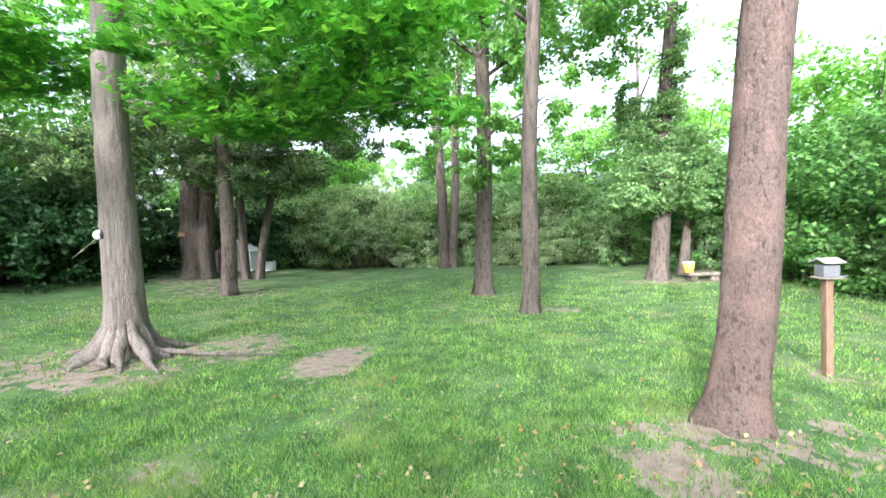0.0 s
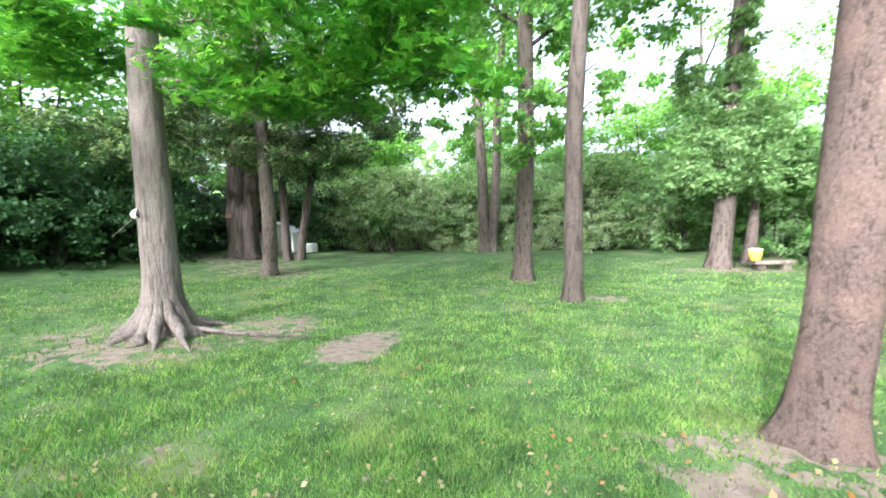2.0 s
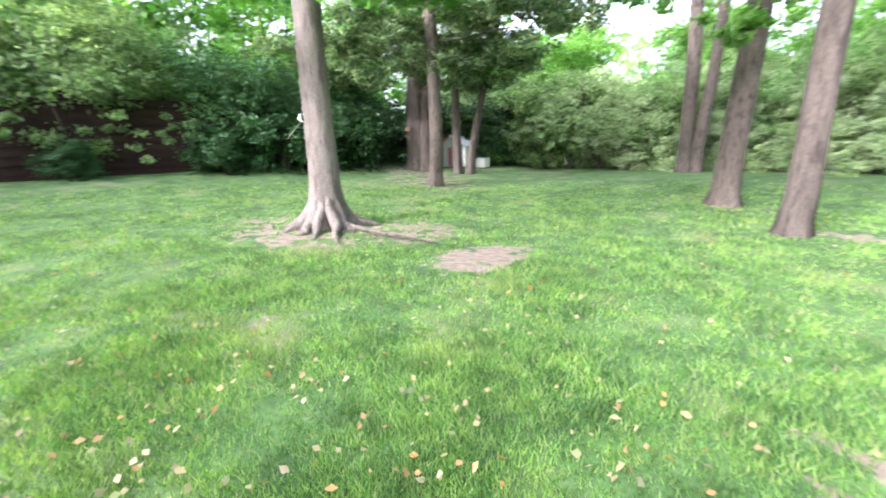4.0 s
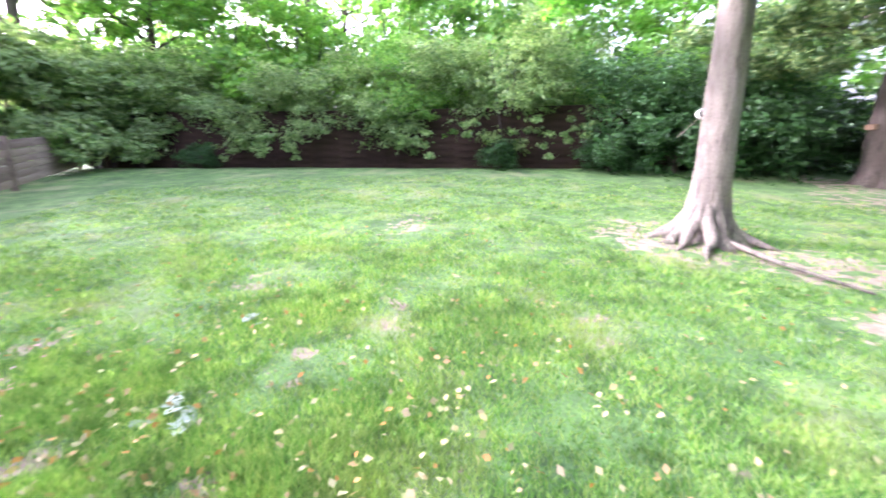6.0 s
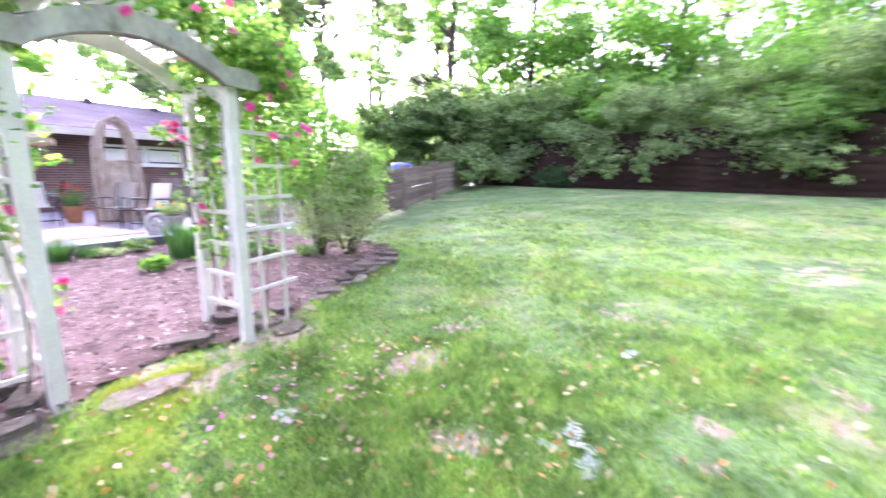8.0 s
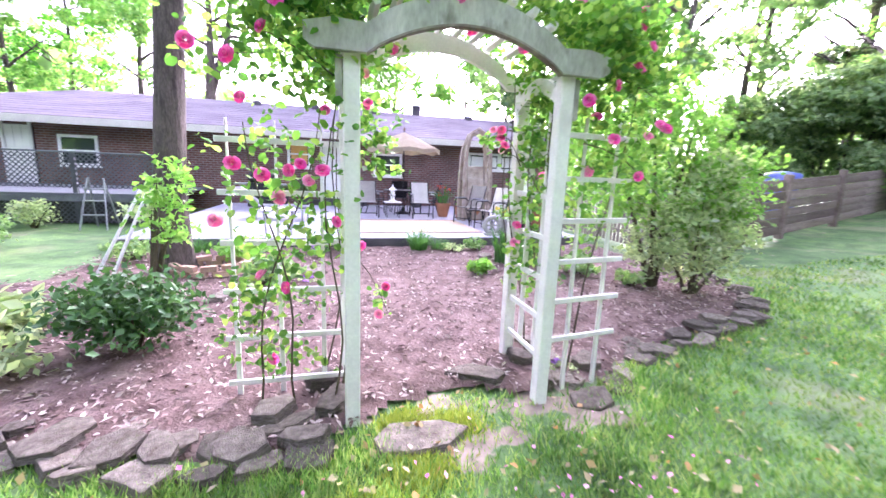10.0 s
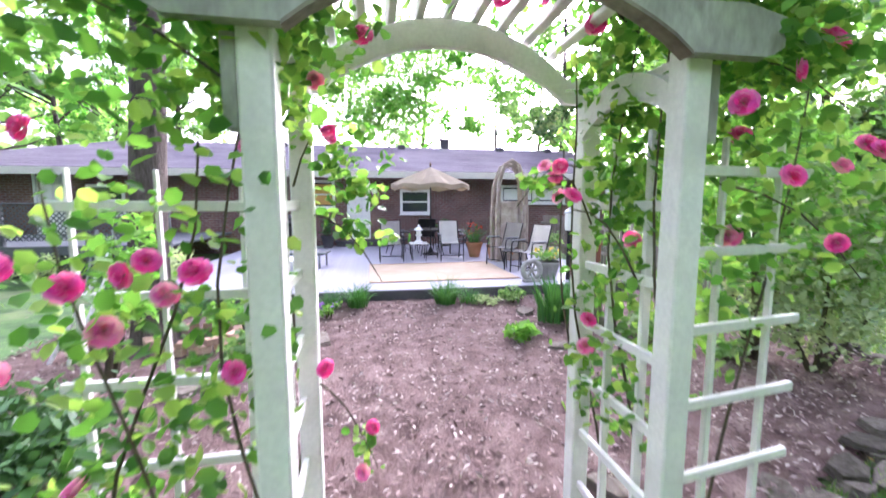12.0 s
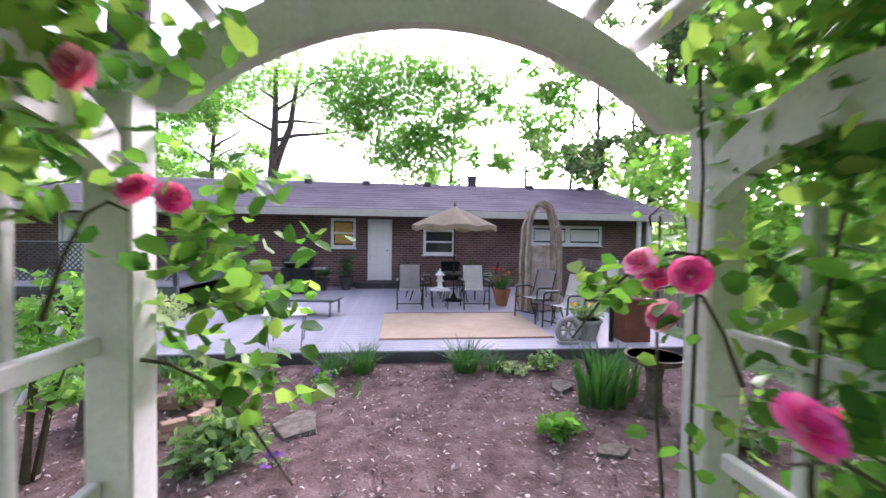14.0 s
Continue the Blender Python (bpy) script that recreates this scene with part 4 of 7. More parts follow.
ivy = tree("ivy_tree", 4.4, 12.7, 8.2, 0.27, BARK_BROWN, "tree stem thickly wrapped in ivy and young leaves",
           [(0, -0.2, 2.9, 1.3, 1.0, 0.8), (0.9, -0.3, 2.5, 0.9, 0.8, 0.6), (-0.9, -0.3, 2.5, 0.7, 0.7, 0.5), (-0.6, 0, 4.2, 0.75, 0.7, 1.0), (0.7, 0, 3.8, 0.95, 0.8, 0.8), (-0.8, 0, 5.4, 0.45, 0.45, 0.8), (0.3, 0, 5.0, 0.5, 0.5, 0.8), (0.55, 0, 6.4, 0.35, 0.35, 0.9), (0.65, 0, 7.6, 0.28, 0.28, 0.7), (1.3, -0.3, 3.0, 0.7, 0.7, 0.6)], 30000, 0.12, LEAF_HEDGE, 10,
           lean=(0.5, 0), flare=1.5, shell=0.5, limbs=[(2.5, -30, 1.2, 0.6, 0.05), (2.6, 190, 1.0, 0.5, 0.04)])
stump = tree("broken_trunk", 5.25, 13.2, 1.55, 0.19, BARK_BROWN, "short broken trunk beside the ivy tree", [], 0, seed=12, lean=(0.12, 0), flare=1.4, taper=0.5)


# ---- hedges and woods ----
def shrub_mesh(seed, n, size, leaf, w=2.2, h=3.2, flat=0.4, per=45, droop=0.5, blobs_n=16, low=0.25, hang=0, tight=0.24):
    rng = np.random.default_rng(seed)
    b = []
    for _ in range(blobs_n):
        a, d, z = rng.uniform(0, 6.28), w * 0.62 * math.sqrt(rng.random()), h * rng.uniform(low, 0.86)
        s = w * rng.uniform(0.26, 0.44)
        b.append((d * math.cos(a), d * math.sin(a), z, s, s, s * 0.8))
    for _ in range(hang):
        a, d, s = rng.uniform(0, 6.28), w * rng.uniform(0.55, 0.95), w * rng.uniform(0.1, 0.17)
        b.append((d * math.cos(a), d * math.sin(a), h * rng.uniform(low - 0.16, low), s, s, s * 1.4))
    return leaves("foliage", clumps(rng, b, n, per, tight, 0.62), size, leaf, rng, flat, 0.6, droop, 0.55)


def stems_mesh(seed, w, h, k=5):
    rng = np.random.default_rng(seed + 900)
    bm = bmesh.new()
    for _ in range(k):
        a = rng.uniform(0, 6.28)
        d = Vector((math.cos(a), math.sin(a), 0)) * w * rng.uniform(0.1, 0.45)
        tube(bm, [d * 0.15 + Vector((0, 0, -0.1)), d * 0.45 + Vector((0, 0, h * 0.25)), d * 0.8 + Vector((0, 0, h * 0.5)), d * 1.2 + Vector((0, 0, h * 0.78))], [0.05, 0.04, 0.03, 0.012], 6)
    me = bpy.data.meshes.new("stem")
    bm.to_mesh(me)
    bm.free()
    me.materials.append(BARK_DARK)
    return me


def shrub_kind(seed, leaf, label, n=9000, size=0.15, w=2.2, h=3.2, group="hedge shrubs", **k):
    s = thing("shrub", pose(0, -300, 0), label, "shrub", group)
    part("stem", stems_mesh(seed, w, h), BARK_DARK, s)
    part("foliage", shrub_mesh(seed, n, size, leaf, w, h, **k), leaf, s)
    return s


KIND = {
    # LEAF_GREY on hedge and skirt puts the far hedge's sunlight into leaf colour.
    "hedge": [shrub_kind(k, leaf, "tall green hedge shrub leafy down to the grass", 12000, 0.13, 2.6, hh, low=0.08, blobs_n=22, per=45, tight=0.17) for k, hh, leaf in ((1, 4.2, LEAF_HEDGE), (2, 3.7, LEAF_GREY))],
    "skirt": [shrub_kind(k, leaf, "low dense hedge shrub at the lawn's far edge", 7000, 0.14, 1.9, 2.1, low=0.12, blobs_n=15, per=40, tight=0.17) for k, leaf in ((13, LEAF_GREY), (14, LEAF_HEDGE))],
    "side": [shrub_kind(k, LEAF_PRIVET, "tall leafy hedge shrub on the sunlit side", 14000, 0.12, 2.6, hh, low=0.08, blobs_n=22, per=45, tight=0.17) for k, hh in ((15, 4.3), (16, 3.8))],
    # Deep green leaves here put the conifers' shade into the colour.
    "shade": [shrub_kind(17, LEAF_DARKMID, "high shrub near the conifers, leaves darkened to stand for shade", 12000, 0.17, 3.2, 6.0, low=0.1, blobs_n=28, per=30)],
    "grey": [shrub_kind(3, LEAF_HANG, "grey-green overhanging hedge shrub", 10000, 0.16, 2.7, 4.6, low=0.16, blobs_n=18, per=45, tight=0.18), shrub_kind(4, LEAF_HANG, "grey-green overhanging hedge shrub", 10000, 0.16, 2.6, 4.2, low=0.16, blobs_n=18, per=45, tight=0.18)],
    "over": [shrub_kind(5, LEAF_HANG, "high shrub arching over the dark fence", 13000, 0.18, 3.3, 6.6, low=0.34, blobs_n=17, per=42, hang=9, tight=0.22), shrub_kind(6, LEAF_HANG, "high grey-green shrub arching over the dark fence", 13000, 0.18, 3.3, 6.2, low=0.32, blobs_n=17, per=42, hang=9, tight=0.22), shrub_kind(9, LEAF_LIGHT, "high light green shrub arching over the dark fence", 12000, 0.18, 3.3, 6.8, low=0.34, blobs_n=17, per=42, hang=9, tight=0.22)],
    # Near-black green stands for deep shade low in the hedge.
    "dark": [shrub_kind(7, LEAF_DARK, "shrub with leaves darkened to stand for shade", 8000, 0.16, 2.4, 3.0, low=0.06, blobs_n=22)],
    "light": [shrub_kind(8, LEAF_LIGHT, "bright sunlit young tree with light green leaves", 10000, 0.22, 3.4, 7.5, low=0.2, blobs_n=26), shrub_kind(10, LEAF_PALE, "bright sunlit young tree with yellow-green leaves", 10000, 0.22, 3.4, 8.2, low=0.2, blobs_n=26)],
}


def put(kind, rng, x, y, s=1.0, dz=0.0):
    k = KIND[kind][int(rng.integers(len(KIND[kind])))]
    o = copy_thing(k, on_lawn(x, y, rng.uniform(0, 360), dz))
    o.scale = (s, s, s * rng.uniform(0.9, 1.12))


rp = np.random.default_rng(31)
# along the dark fence
for k in range(13):
    f = k / 12
    x, y = -13.8 - 3.4 * math.sin(f * 1.57), 11.0 - 25.0 * f
    put("over" if k > 2 else "shade", rp, x - 1.4 + rp.normal() * 0.3, y + rp.normal() * 0.4, rp.uniform(0.7, 0.9))
for k in range(8):
    put("light", rp, -21.5 + rp.normal() * 1.0, 14 - 4.2 * k + rp.normal() * 0.8, rp.uniform(1.15, 1.5))
for k in range(8):
    put("grey", rp, -16.6 + 1.15 * k * 0.55, -14.2 - 0.55 * k + rp.normal() * 0.4, rp.uniform(0.95, 1.25))
for x, y, s in ((-17.0, -13.2, 0.9), (-17.6, -15.4, 1.0)):
    put("grey", rp, x, y, s)
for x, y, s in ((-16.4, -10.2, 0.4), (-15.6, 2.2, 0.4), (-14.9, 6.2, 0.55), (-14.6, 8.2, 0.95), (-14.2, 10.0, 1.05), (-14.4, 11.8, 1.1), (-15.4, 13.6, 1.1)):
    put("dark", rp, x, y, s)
# far end
for k in range(15):
    f = k / 14
    x, y = -15.5 + 21.0 * f, 18.4 + 2.4 * math.sin(f * 3.14)
    put("hedge" if k % 4 else "grey", rp, x, y + rp.normal() * 0.4, rp.uniform(0.9, 1.15))
for k in range(18):
    f = k / 17
    put("skirt", rp, -13.5 + 18.5 * f + rp.normal() * 0.2, 16.9 + 2.2 * math.sin(f * 3.14) + rp.normal() * 0.25, rp.uniform(0.75, 1.15))
for k in range(12):
    put("light", rp, -16 + 2.3 * k + rp.normal() * 0.6, 24.0 + rp.normal() * 1.0, rp.uniform(0.75, 1.15))
for k in range(4):
    put("dark", rp, -16.2 + 1.3 * k, 15.0 + 0.9 * k, rp.uniform(0.9, 1.1))
# sunlit side
for x, y, s in ((6.6, 14.2, 1.0), (7.6, 12.0, 1.1), (8.8, 10.0, 1.15), (9.5, 7.8, 1.1), (10.2, 5.4, 1.1), (10.7, 3.0, 1.1), (11.0, 0.4, 1.1), (11.2, -2.6, 1.1), (11.2, -5.4, 1.1)):
    put("side", rp, x, y + rp.normal() * 0.3, s)
for x, y, s in ((5.9, 15.6, 0.9), (7.0, 13.0, 0.8), (8.0, 11.0, 0.8), (8.7, 9.2, 0.75)):
    put("skirt", rp, x, y, s)
for x, y, s in ((10.5, 13.5, 0.9), (13.5, 9.0, 0.85), (15.0, 4.0, 0.8)):
    put("light", rp, x, y, s)
for group in KIND.values():
    for k in group:
        for o in (*k.children_recursive, k):
            bpy.data.objects.remove(o)


# ---- fences ----
def fence_run(name, pts, label, h, board_h, material, post_w=0.13, boards=6, cap=True, group=""):
    """One thing for each bay between two points: posts at its start, boards between."""
    for k, ((x0, y0), (x1, y1)) in enumerate(zip(pts, pts[1:])):
        z0, z1 = float(height(x0, y0)), float(height(x1, y1))
        L = math.hypot(x1 - x0, y1 - y0)
        b = thing(name, pose(x0, y0, z0, 0, 0, math.degrees(math.atan2(y1 - y0, x1 - x0))), label, "fence", group)
        part("post", boxed(-post_w / 2, -post_w / 2, -0.1, post_w / 2, post_w / 2, h + 0.1, 0.015), material, b)
        if k == len(pts) - 2:
            part("post", boxed(L - post_w / 2, -post_w / 2, z1 - z0 - 0.1, L + post_w / 2, post_w / 2, z1 - z0 + h + 0.1, 0.015), material, b)
        sl = math.degrees(math.atan2(z1 - z0, L))
        for j in range(boards):
            zz = (0.12 if cap else -0.12) + (h - 0.2) * j / boards
            w = (h - 0.2) / boards * board_h
            bm = boxed(post_w / 2, -0.012, 0, L - post_w / 2, 0.012, w, 0.004)
            o = part("board", bm, material, b)
            o.matrix_basis = pose(0, 0.02 * (-1) ** j * 0.5, zz, 0, -sl, 0)
        if cap:
            part("rail", boxed(post_w / 2, -0.05, 0, L - post_w / 2, -0.016, 0.09, 0.006), material, b).matrix_basis = pose(0, 0, h - 0.12, 0, -sl, 0)
            part("rail", boxed(post_w / 2, -0.05, 0, L - post_w / 2, -0.016, 0.09, 0.006), material, b).matrix_basis = pose(0, 0, 0.25, 0, -sl, 0)


fence_run("wooden_fence", [(-16.0, -15.1), (-10.8, -12.2), (-8.1, -10.7), (-6.3, -9.7), (-4.9, -9.0)], "weathered grey-brown board fence bordering the lawn", 1.45, 0.93, FENCEWOOD, 0.16, group="weathered fence bays")
fence_run("dark_fence", [(-14.6, 12.0), (-15.6, 7.0), (-16.7, 2.5), (-17.3, -2.5), (-17.5, -7.5), (-17.4, -12.0), (-17.2, -15.6)], "dark brown board fence, deepened for the shade under the hedge", 2.7, 1.02, RUSTDARK, 0.12, 9, False, group="dark fence bays")


def picket_fence(u, v0, v1, label):
    f = thing("picket_fence", at(u, v0), label, "fence")
    n = int((v1 - v0) / 0.13)
    for z in (0.3, 0.95):
        part("rail", boxed(-0.04, 0, z, -0.012, v1 - v0, z + 0.08, 0.004), GREYWOOD, f)
    me = None
    for k in range(n):
        if me is None:
            o = part("picket", boxed(-0.01, 0, 0.05, 0.01, 0.085, 1.25, 0.004), GREYWOOD, f)
            me = o.data
        else:
            o = part("picket", me, GREYWOOD, f)
        o.matrix_basis = pose(0, 0.02 + k * 0.13, 0)


picket_fence(5.7, 3.4, 12.6, "grey weathered picket fence beside the patio")


# ---- edging stones ----
def stone_mesh(rng):
    bm = bmesh.new()
    n = int(rng.integers(5, 8))
    a0 = rng.uniform(0, 6.28)
    low, top = [], []
    for k in range(n):
        a = a0 + 6.283 * k / n + rng.normal() * 0.14
        r = rng.uniform(0.68, 1.2)
        low.append(bm.verts.new((0.5 * r * math.cos(a), 0.36 * r * math.sin(a), 0)))
        top.append(bm.verts.new((0.46 * r * math.cos(a), 0.325 * r * math.sin(a), rng.uniform(0.85, 1.05))))
    for k in range(n):
        bm.faces.new((low[k], low[(k + 1) % n], top[(k + 1) % n], top[k]))
    bm.faces.new(low[::-1])
    c = bm.verts.new((0, 0, 1.06))
    for k in range(n):
        bm.faces.new((top[k], top[(k + 1) % n], c))
    bmesh.ops.bevel(bm, geom=[e for e in bm.edges if all(v in top for v in e.verts)], offset=0.03, segments=1, affect="EDGES")
    me = bpy.data.meshes.new("stone")
    bm.to_mesh(me)
    bm.free()
    me.materials.append(STONE)
    return me


def edging():
    rng = np.random.default_rng(41)
    kinds = [stone_mesh(rng) for _ in range(9)]
    e = thing("stone_edging", at(0, 0), "dry-laid border of flat grey fieldstones round the mulch bed", "edging", kind="structure")

    def lay(u, v, z, s, rz, thick):
        o = part("stone", kinds[int(rng.integers(len(kinds)))], STONE, e)
        o.matrix_basis = pose(u, v, z, rng.normal() * 6, rng.normal() * 6, rz + rng.normal() * 38) @ Matrix.Diagonal((s * rng.uniform(0.85, 1.2), s * rng.uniform(0.8, 1.25), thick, 1))

    def along(pts, gap, z, s, thick, off=0.0):
        for (a, b), (c, d) in zip(pts, pts[1:]):
            L = math.hypot(c - a, d - b)
            n = max(1, round(L / gap))
            for k in range(n):
                f = (k + 0.5) / n
                lay(a + (c - a) * f + rng.normal() * 0.03 - off * (d - b) / L, b + (d - b) * f + rng.normal() * 0.03 + off * (c - a) / L, z, s, math.degrees(math.atan2(d - b, c - a)), thick * rng.uniform(0.8, 1.2))
    left = [(-5.9, 0.7), (-4.0, 0.28), (-2.9, 0.08), (-2.0, -0.1), (-1.45, -0.33), (-0.95, -0.36), (-0.66, -0.2)]
    right = [(0.72, -0.1), (1.15, 0.0), (1.6, 0.26), (2.25, 0.58), (3.05, 0.8), (3.85, 1.1), (4.65, 1.7), (5.05, 2.6), (5.1, 3.6)]
    along(left, 0.26, -0.04, 0.30, 0.09)
    along(left[2:], 0.36, 0.04, 0.3, 0.05, 0.12)
    along(left[2:], 0.30, -0.02, 0.28, 0.08, 0.27)
    along(right, 0.3, -0.03, 0.34, 0.085)
    along(right[2:], 0.5, 0.045, 0.3, 0.05, 0.06)
    along(right[:4], 0.5, -0.02, 0.3, 0.065, 0.28)
    for u, v in ((-0.72, 0.15), (-0.8, 0.42), (-1.05, 0.1), (0.75, 0.2), (0.9, 0.45), (1.2, 0.35), (0.72, 0.5), (0.95, 0.75)):
        lay(u, v, 0.03, 0.3, rng.uniform(0, 360), 0.08)
    s = thing("stepping_stone", at(-0.28, -0.25, -0.015, 12), "flat pale stepping stone at the arbor's foot", "stone")
    o = part("slab", kinds[1], CONCRETE, s)
    o.matrix_basis = Matrix.Diagonal((0.62, 0.5, 0.05, 1))
    s = thing("stepping_stone", at(0.3, 0.35, 0.02, -20), "flat stepping stone sunk in the mulch", "stone")
    placed(part("slab", kinds[2], STONE, s), Matrix.Diagonal((0.5, 0.32, 0.05, 1)))
    for u, v, w in ((-1.0, 3.7, 0.6), (1.75, 3.0, 0.4), (1.9, 4.5, 0.5), (-1.9, 2.6, 0.4)):
        s = thing("flat_stone", at(u, v, 0.03, rng.uniform(0, 90)), "flat grey stone lying in the mulch", "stone")
        placed(part("slab", kinds[int(rng.integers(9))], STONE, s), Matrix.Diagonal((w, w, 0.05, 1)))


edging()


# ---- roses on the arbor ----
def rose_mesh(rng, material):
    """A full double rose of cupped petals in four whorls."""
    V, Fc = [], []
    for ring, (n, r, tilt, s) in enumerate(((4, 0.0, 84, 0.26), (4, 0.08, 78, 0.32), (5, 0.2, 66, 0.42), (6, 0.30, 48, 0.52), (7, 0.40, 24, 0.58), (6, 0.42, 4, 0.55))):
        for k in range(n):
            a = 6.283 * (k + 0.5 * (ring % 2)) / n + rng.normal() * 0.12
            t = radians(tilt + rng.normal() * 6)
            base = len(V)
            for i, w in ((0, 0.25), (0.55, 0.62), (0.9, 0.5), (1.0, 0.2)):
                out = r * 0.35 + s * i * math.cos(t) * (1 if i < 0.8 else 1.1)
                up = 0.05 + s * i * math.sin(t) + 0.22 - 0.05 * ring
                for sd in (-1, 0, 1):
                    px, py = out + (0.06 * s if sd == 0 else 0) * (1 if ring < 3 else -1), sd * w * s
                    V.append((px * math.cos(a) - py * math.sin(a), px * math.sin(a) + py * math.cos(a), up + (0.04 * s if sd else 0)))
            for q in range(3):
                for c in range(2):
                    i0 = base + q * 3 + c
                    Fc.append((i0, i0 + 1, i0 + 4, i0 + 3))
    return quick_mesh("rose", V, Fc, material, True)


def build_roses():
    rng = np.random.default_rng(51)
    b = thing("climbing_rose", at(0, 0), "climbing rose bush with pink double blooms growing over the arbor", "rose bush")
    canes = [((-0.72, 0.1), (-0.7, 0.05), 1.9), ((-0.9, 0.15), (-1.1, 0.0), 1.7), ((-0.68, 0.35), (-0.66, 0.3), 2.35), ((-1.2, 0.2), (-0.8, -0.02), 1.8), ((-0.75, 0.7), (-0.6, 0.68), 2.2),
             ((0.72, 0.35), (0.6, 0.3), 2.3), ((0.7, 0.15), (0.62, 0.1), 2.2), ((0.75, 0.55), (0.5, 0.6), 2.25), ((0.9, 0.2), (1.2, 0.1), 2.1), ((0.72, 0.7), (0.55, 0.72), 1.9)]
    for (u0, v0), (u1, v1), z1 in canes:
        pts = [(u0 + (u1 - u0) * f + 0.05 * math.sin(f * 7 + u0 * 9), v0 + (v1 - v0) * f + 0.04 * math.sin(f * 6 + v0 * 11), z1 * f) for f in np.linspace(0, 1, 9)]
        bm = bmesh.new()
        tube(bm, pts, [0.0075 - 0.0045 * f for f in np.linspace(0, 1, 9)], 6)
        part("cane", bm, CANE, b, "dark thorny cane")
    for s in (-1, 1):
        for k in range(4):
            z = 2.15 + 0.06 * k
            pts = [(s * (0.68 - 0.62 * f), 0.1 + 0.18 * k + 0.05 * math.sin(f * 9 + k), z + 0.22 * math.sin(f * 1.6) + 0.05 * k) for f in np.linspace(0, 1, 7)]
            bm = bmesh.new()
            tube(bm, pts, [0.007 - 0.004 * f for f in np.linspace(0, 1, 7)], 5)
            part("cane", bm, CANE, b)
    for u0, v0, z0, u1, v1, z1 in ((0.75, 0.0, 1.7, 1.5, 0.1, 1.35), (0.7, 0.1, 2.1, 1.5, 0.2, 2.0), (-0.6, 0.6, 1.6, -0.3, 0.66, 1.3), (-0.6, 0.6, 0.9, -0.33, 0.62, 0.45), (-0.7, 0, 1.95, -1.3, 0.1, 2.15), (0.6, 0.6, 1.8, 0.3, 0.62, 1.62), (0.62, 0.2, 1.35, 0.3, 0.12, 1.62), (0.6, 0.5, 1.55, 0.38, 0.45, 1.75), (-0.62, 0.45, 1.7, -0.5, 0.46, 1.87)):
        bm = bmesh.new()
        tube(bm, [(u0 + (u1 - u0) * f, v0 + (v1 - v0) * f, z0 + (z1 - z0) * f + 0.08 * math.sin(3.14 * f)) for f in (0, 0.25, 0.5, 0.75, 1)], [0.005, 0.004, 0.0035, 0.003, 0.002], 5)
        part("cane", bm, CANE, b)
    blobs = [(-1.0, 0.08, 1.45, 0.42, 0.16, 0.42), (-0.85, 0.08, 1.0, 0.3, 0.16, 0.45), (-1.15, 0.1, 0.75, 0.22, 0.15, 0.4), (-0.75, 0.05, 1.95, 0.35, 0.22, 0.25), (-1.05, 0.15, 2.1, 0.4, 0.3, 0.28), (-0.75, 0.3, 2.45, 0.45, 0.4, 0.22),
             (-0.25, 0.35, 2.56, 0.4, 0.45, 0.14), (0.3, 0.35, 2.58, 0.4, 0.45, 0.15), (0.85, 0.3, 2.4, 0.45, 0.4, 0.28), (1.05, 0.15, 2.05, 0.42, 0.35, 0.35), (1.25, 0.2, 1.65, 0.42, 0.3, 0.35), (0.9, 0.1, 1.6, 0.28, 0.2, 0.4),
             (0.66, 0.35, 1.5, 0.1, 0.3, 0.5), (0.64, 0.45, 0.95, 0.1, 0.22, 0.45), (0.66, 0.4, 2.05, 0.15, 0.3, 0.25), (-0.6, 0.45, 1.95, 0.14, 0.25, 0.22), (-0.42, 0.68, 1.62, 0.17, 0.1, 0.24), (-0.36, 0.62, 0.6, 0.11, 0.08, 0.16),
             (1.4, 0.35, 2.25, 0.4, 0.35, 0.3), (0.42, 0.64, 1.75, 0.14, 0.1, 0.14), (-0.62, 0.3, 2.3, 0.2, 0.35, 0.15), (0.55, 0.3, 2.4, 0.22, 0.35, 0.14), (-0.95, 0.25, 0.35, 0.3, 0.15, 0.15), (-0.4, 0.7, 1.7, 0.2, 0.12, 0.22), (-0.36, 0.72, 1.5, 0.18, 0.1, 0.15), (0.7, 0.4, 1.7, 0.14, 0.35, 0.5), (0.75, 0.45, 1.0, 0.15, 0.3, 0.5), (1.0, 0.3, 1.2, 0.3, 0.2, 0.3), (-1.0, 0.1, 2.4, 0.5, 0.35, 0.28), (1.0, 0.1, 2.45, 0.5, 0.4, 0.28), (0.0, 0.3, 2.68, 0.75, 0.4, 0.1), (-0.55, 0.25, 2.62, 0.4, 0.4, 0.16), (0.6, 0.25, 2.64, 0.4, 0.4, 0.18), (-0.85, -0.05, 2.3, 0.3, 0.12, 0.2), (0.95, -0.05, 2.3, 0.35, 0.12, 0.22)]
    q = clumps(rng, blobs, 15500, 7, 0.2, 0.1)
    q = q[~((np.abs(q[:, 0]) < 0.55) & (q[:, 1] < 0.5) & (q[:, 2] < 2.4)) | (rng.random(len(q)) < 0.03)]
    q = q[(rng.random(len(q)) < 0.45) | ~((q[:, 0] < -0.62) & (q[:, 2] < 2.15)) & ~((q[:, 0] > 0.6) & (q[:, 2] < 2.1)) & ~((q[:, 1] > 0.58) & (np.abs(q[:, 0]) < 0.6))]
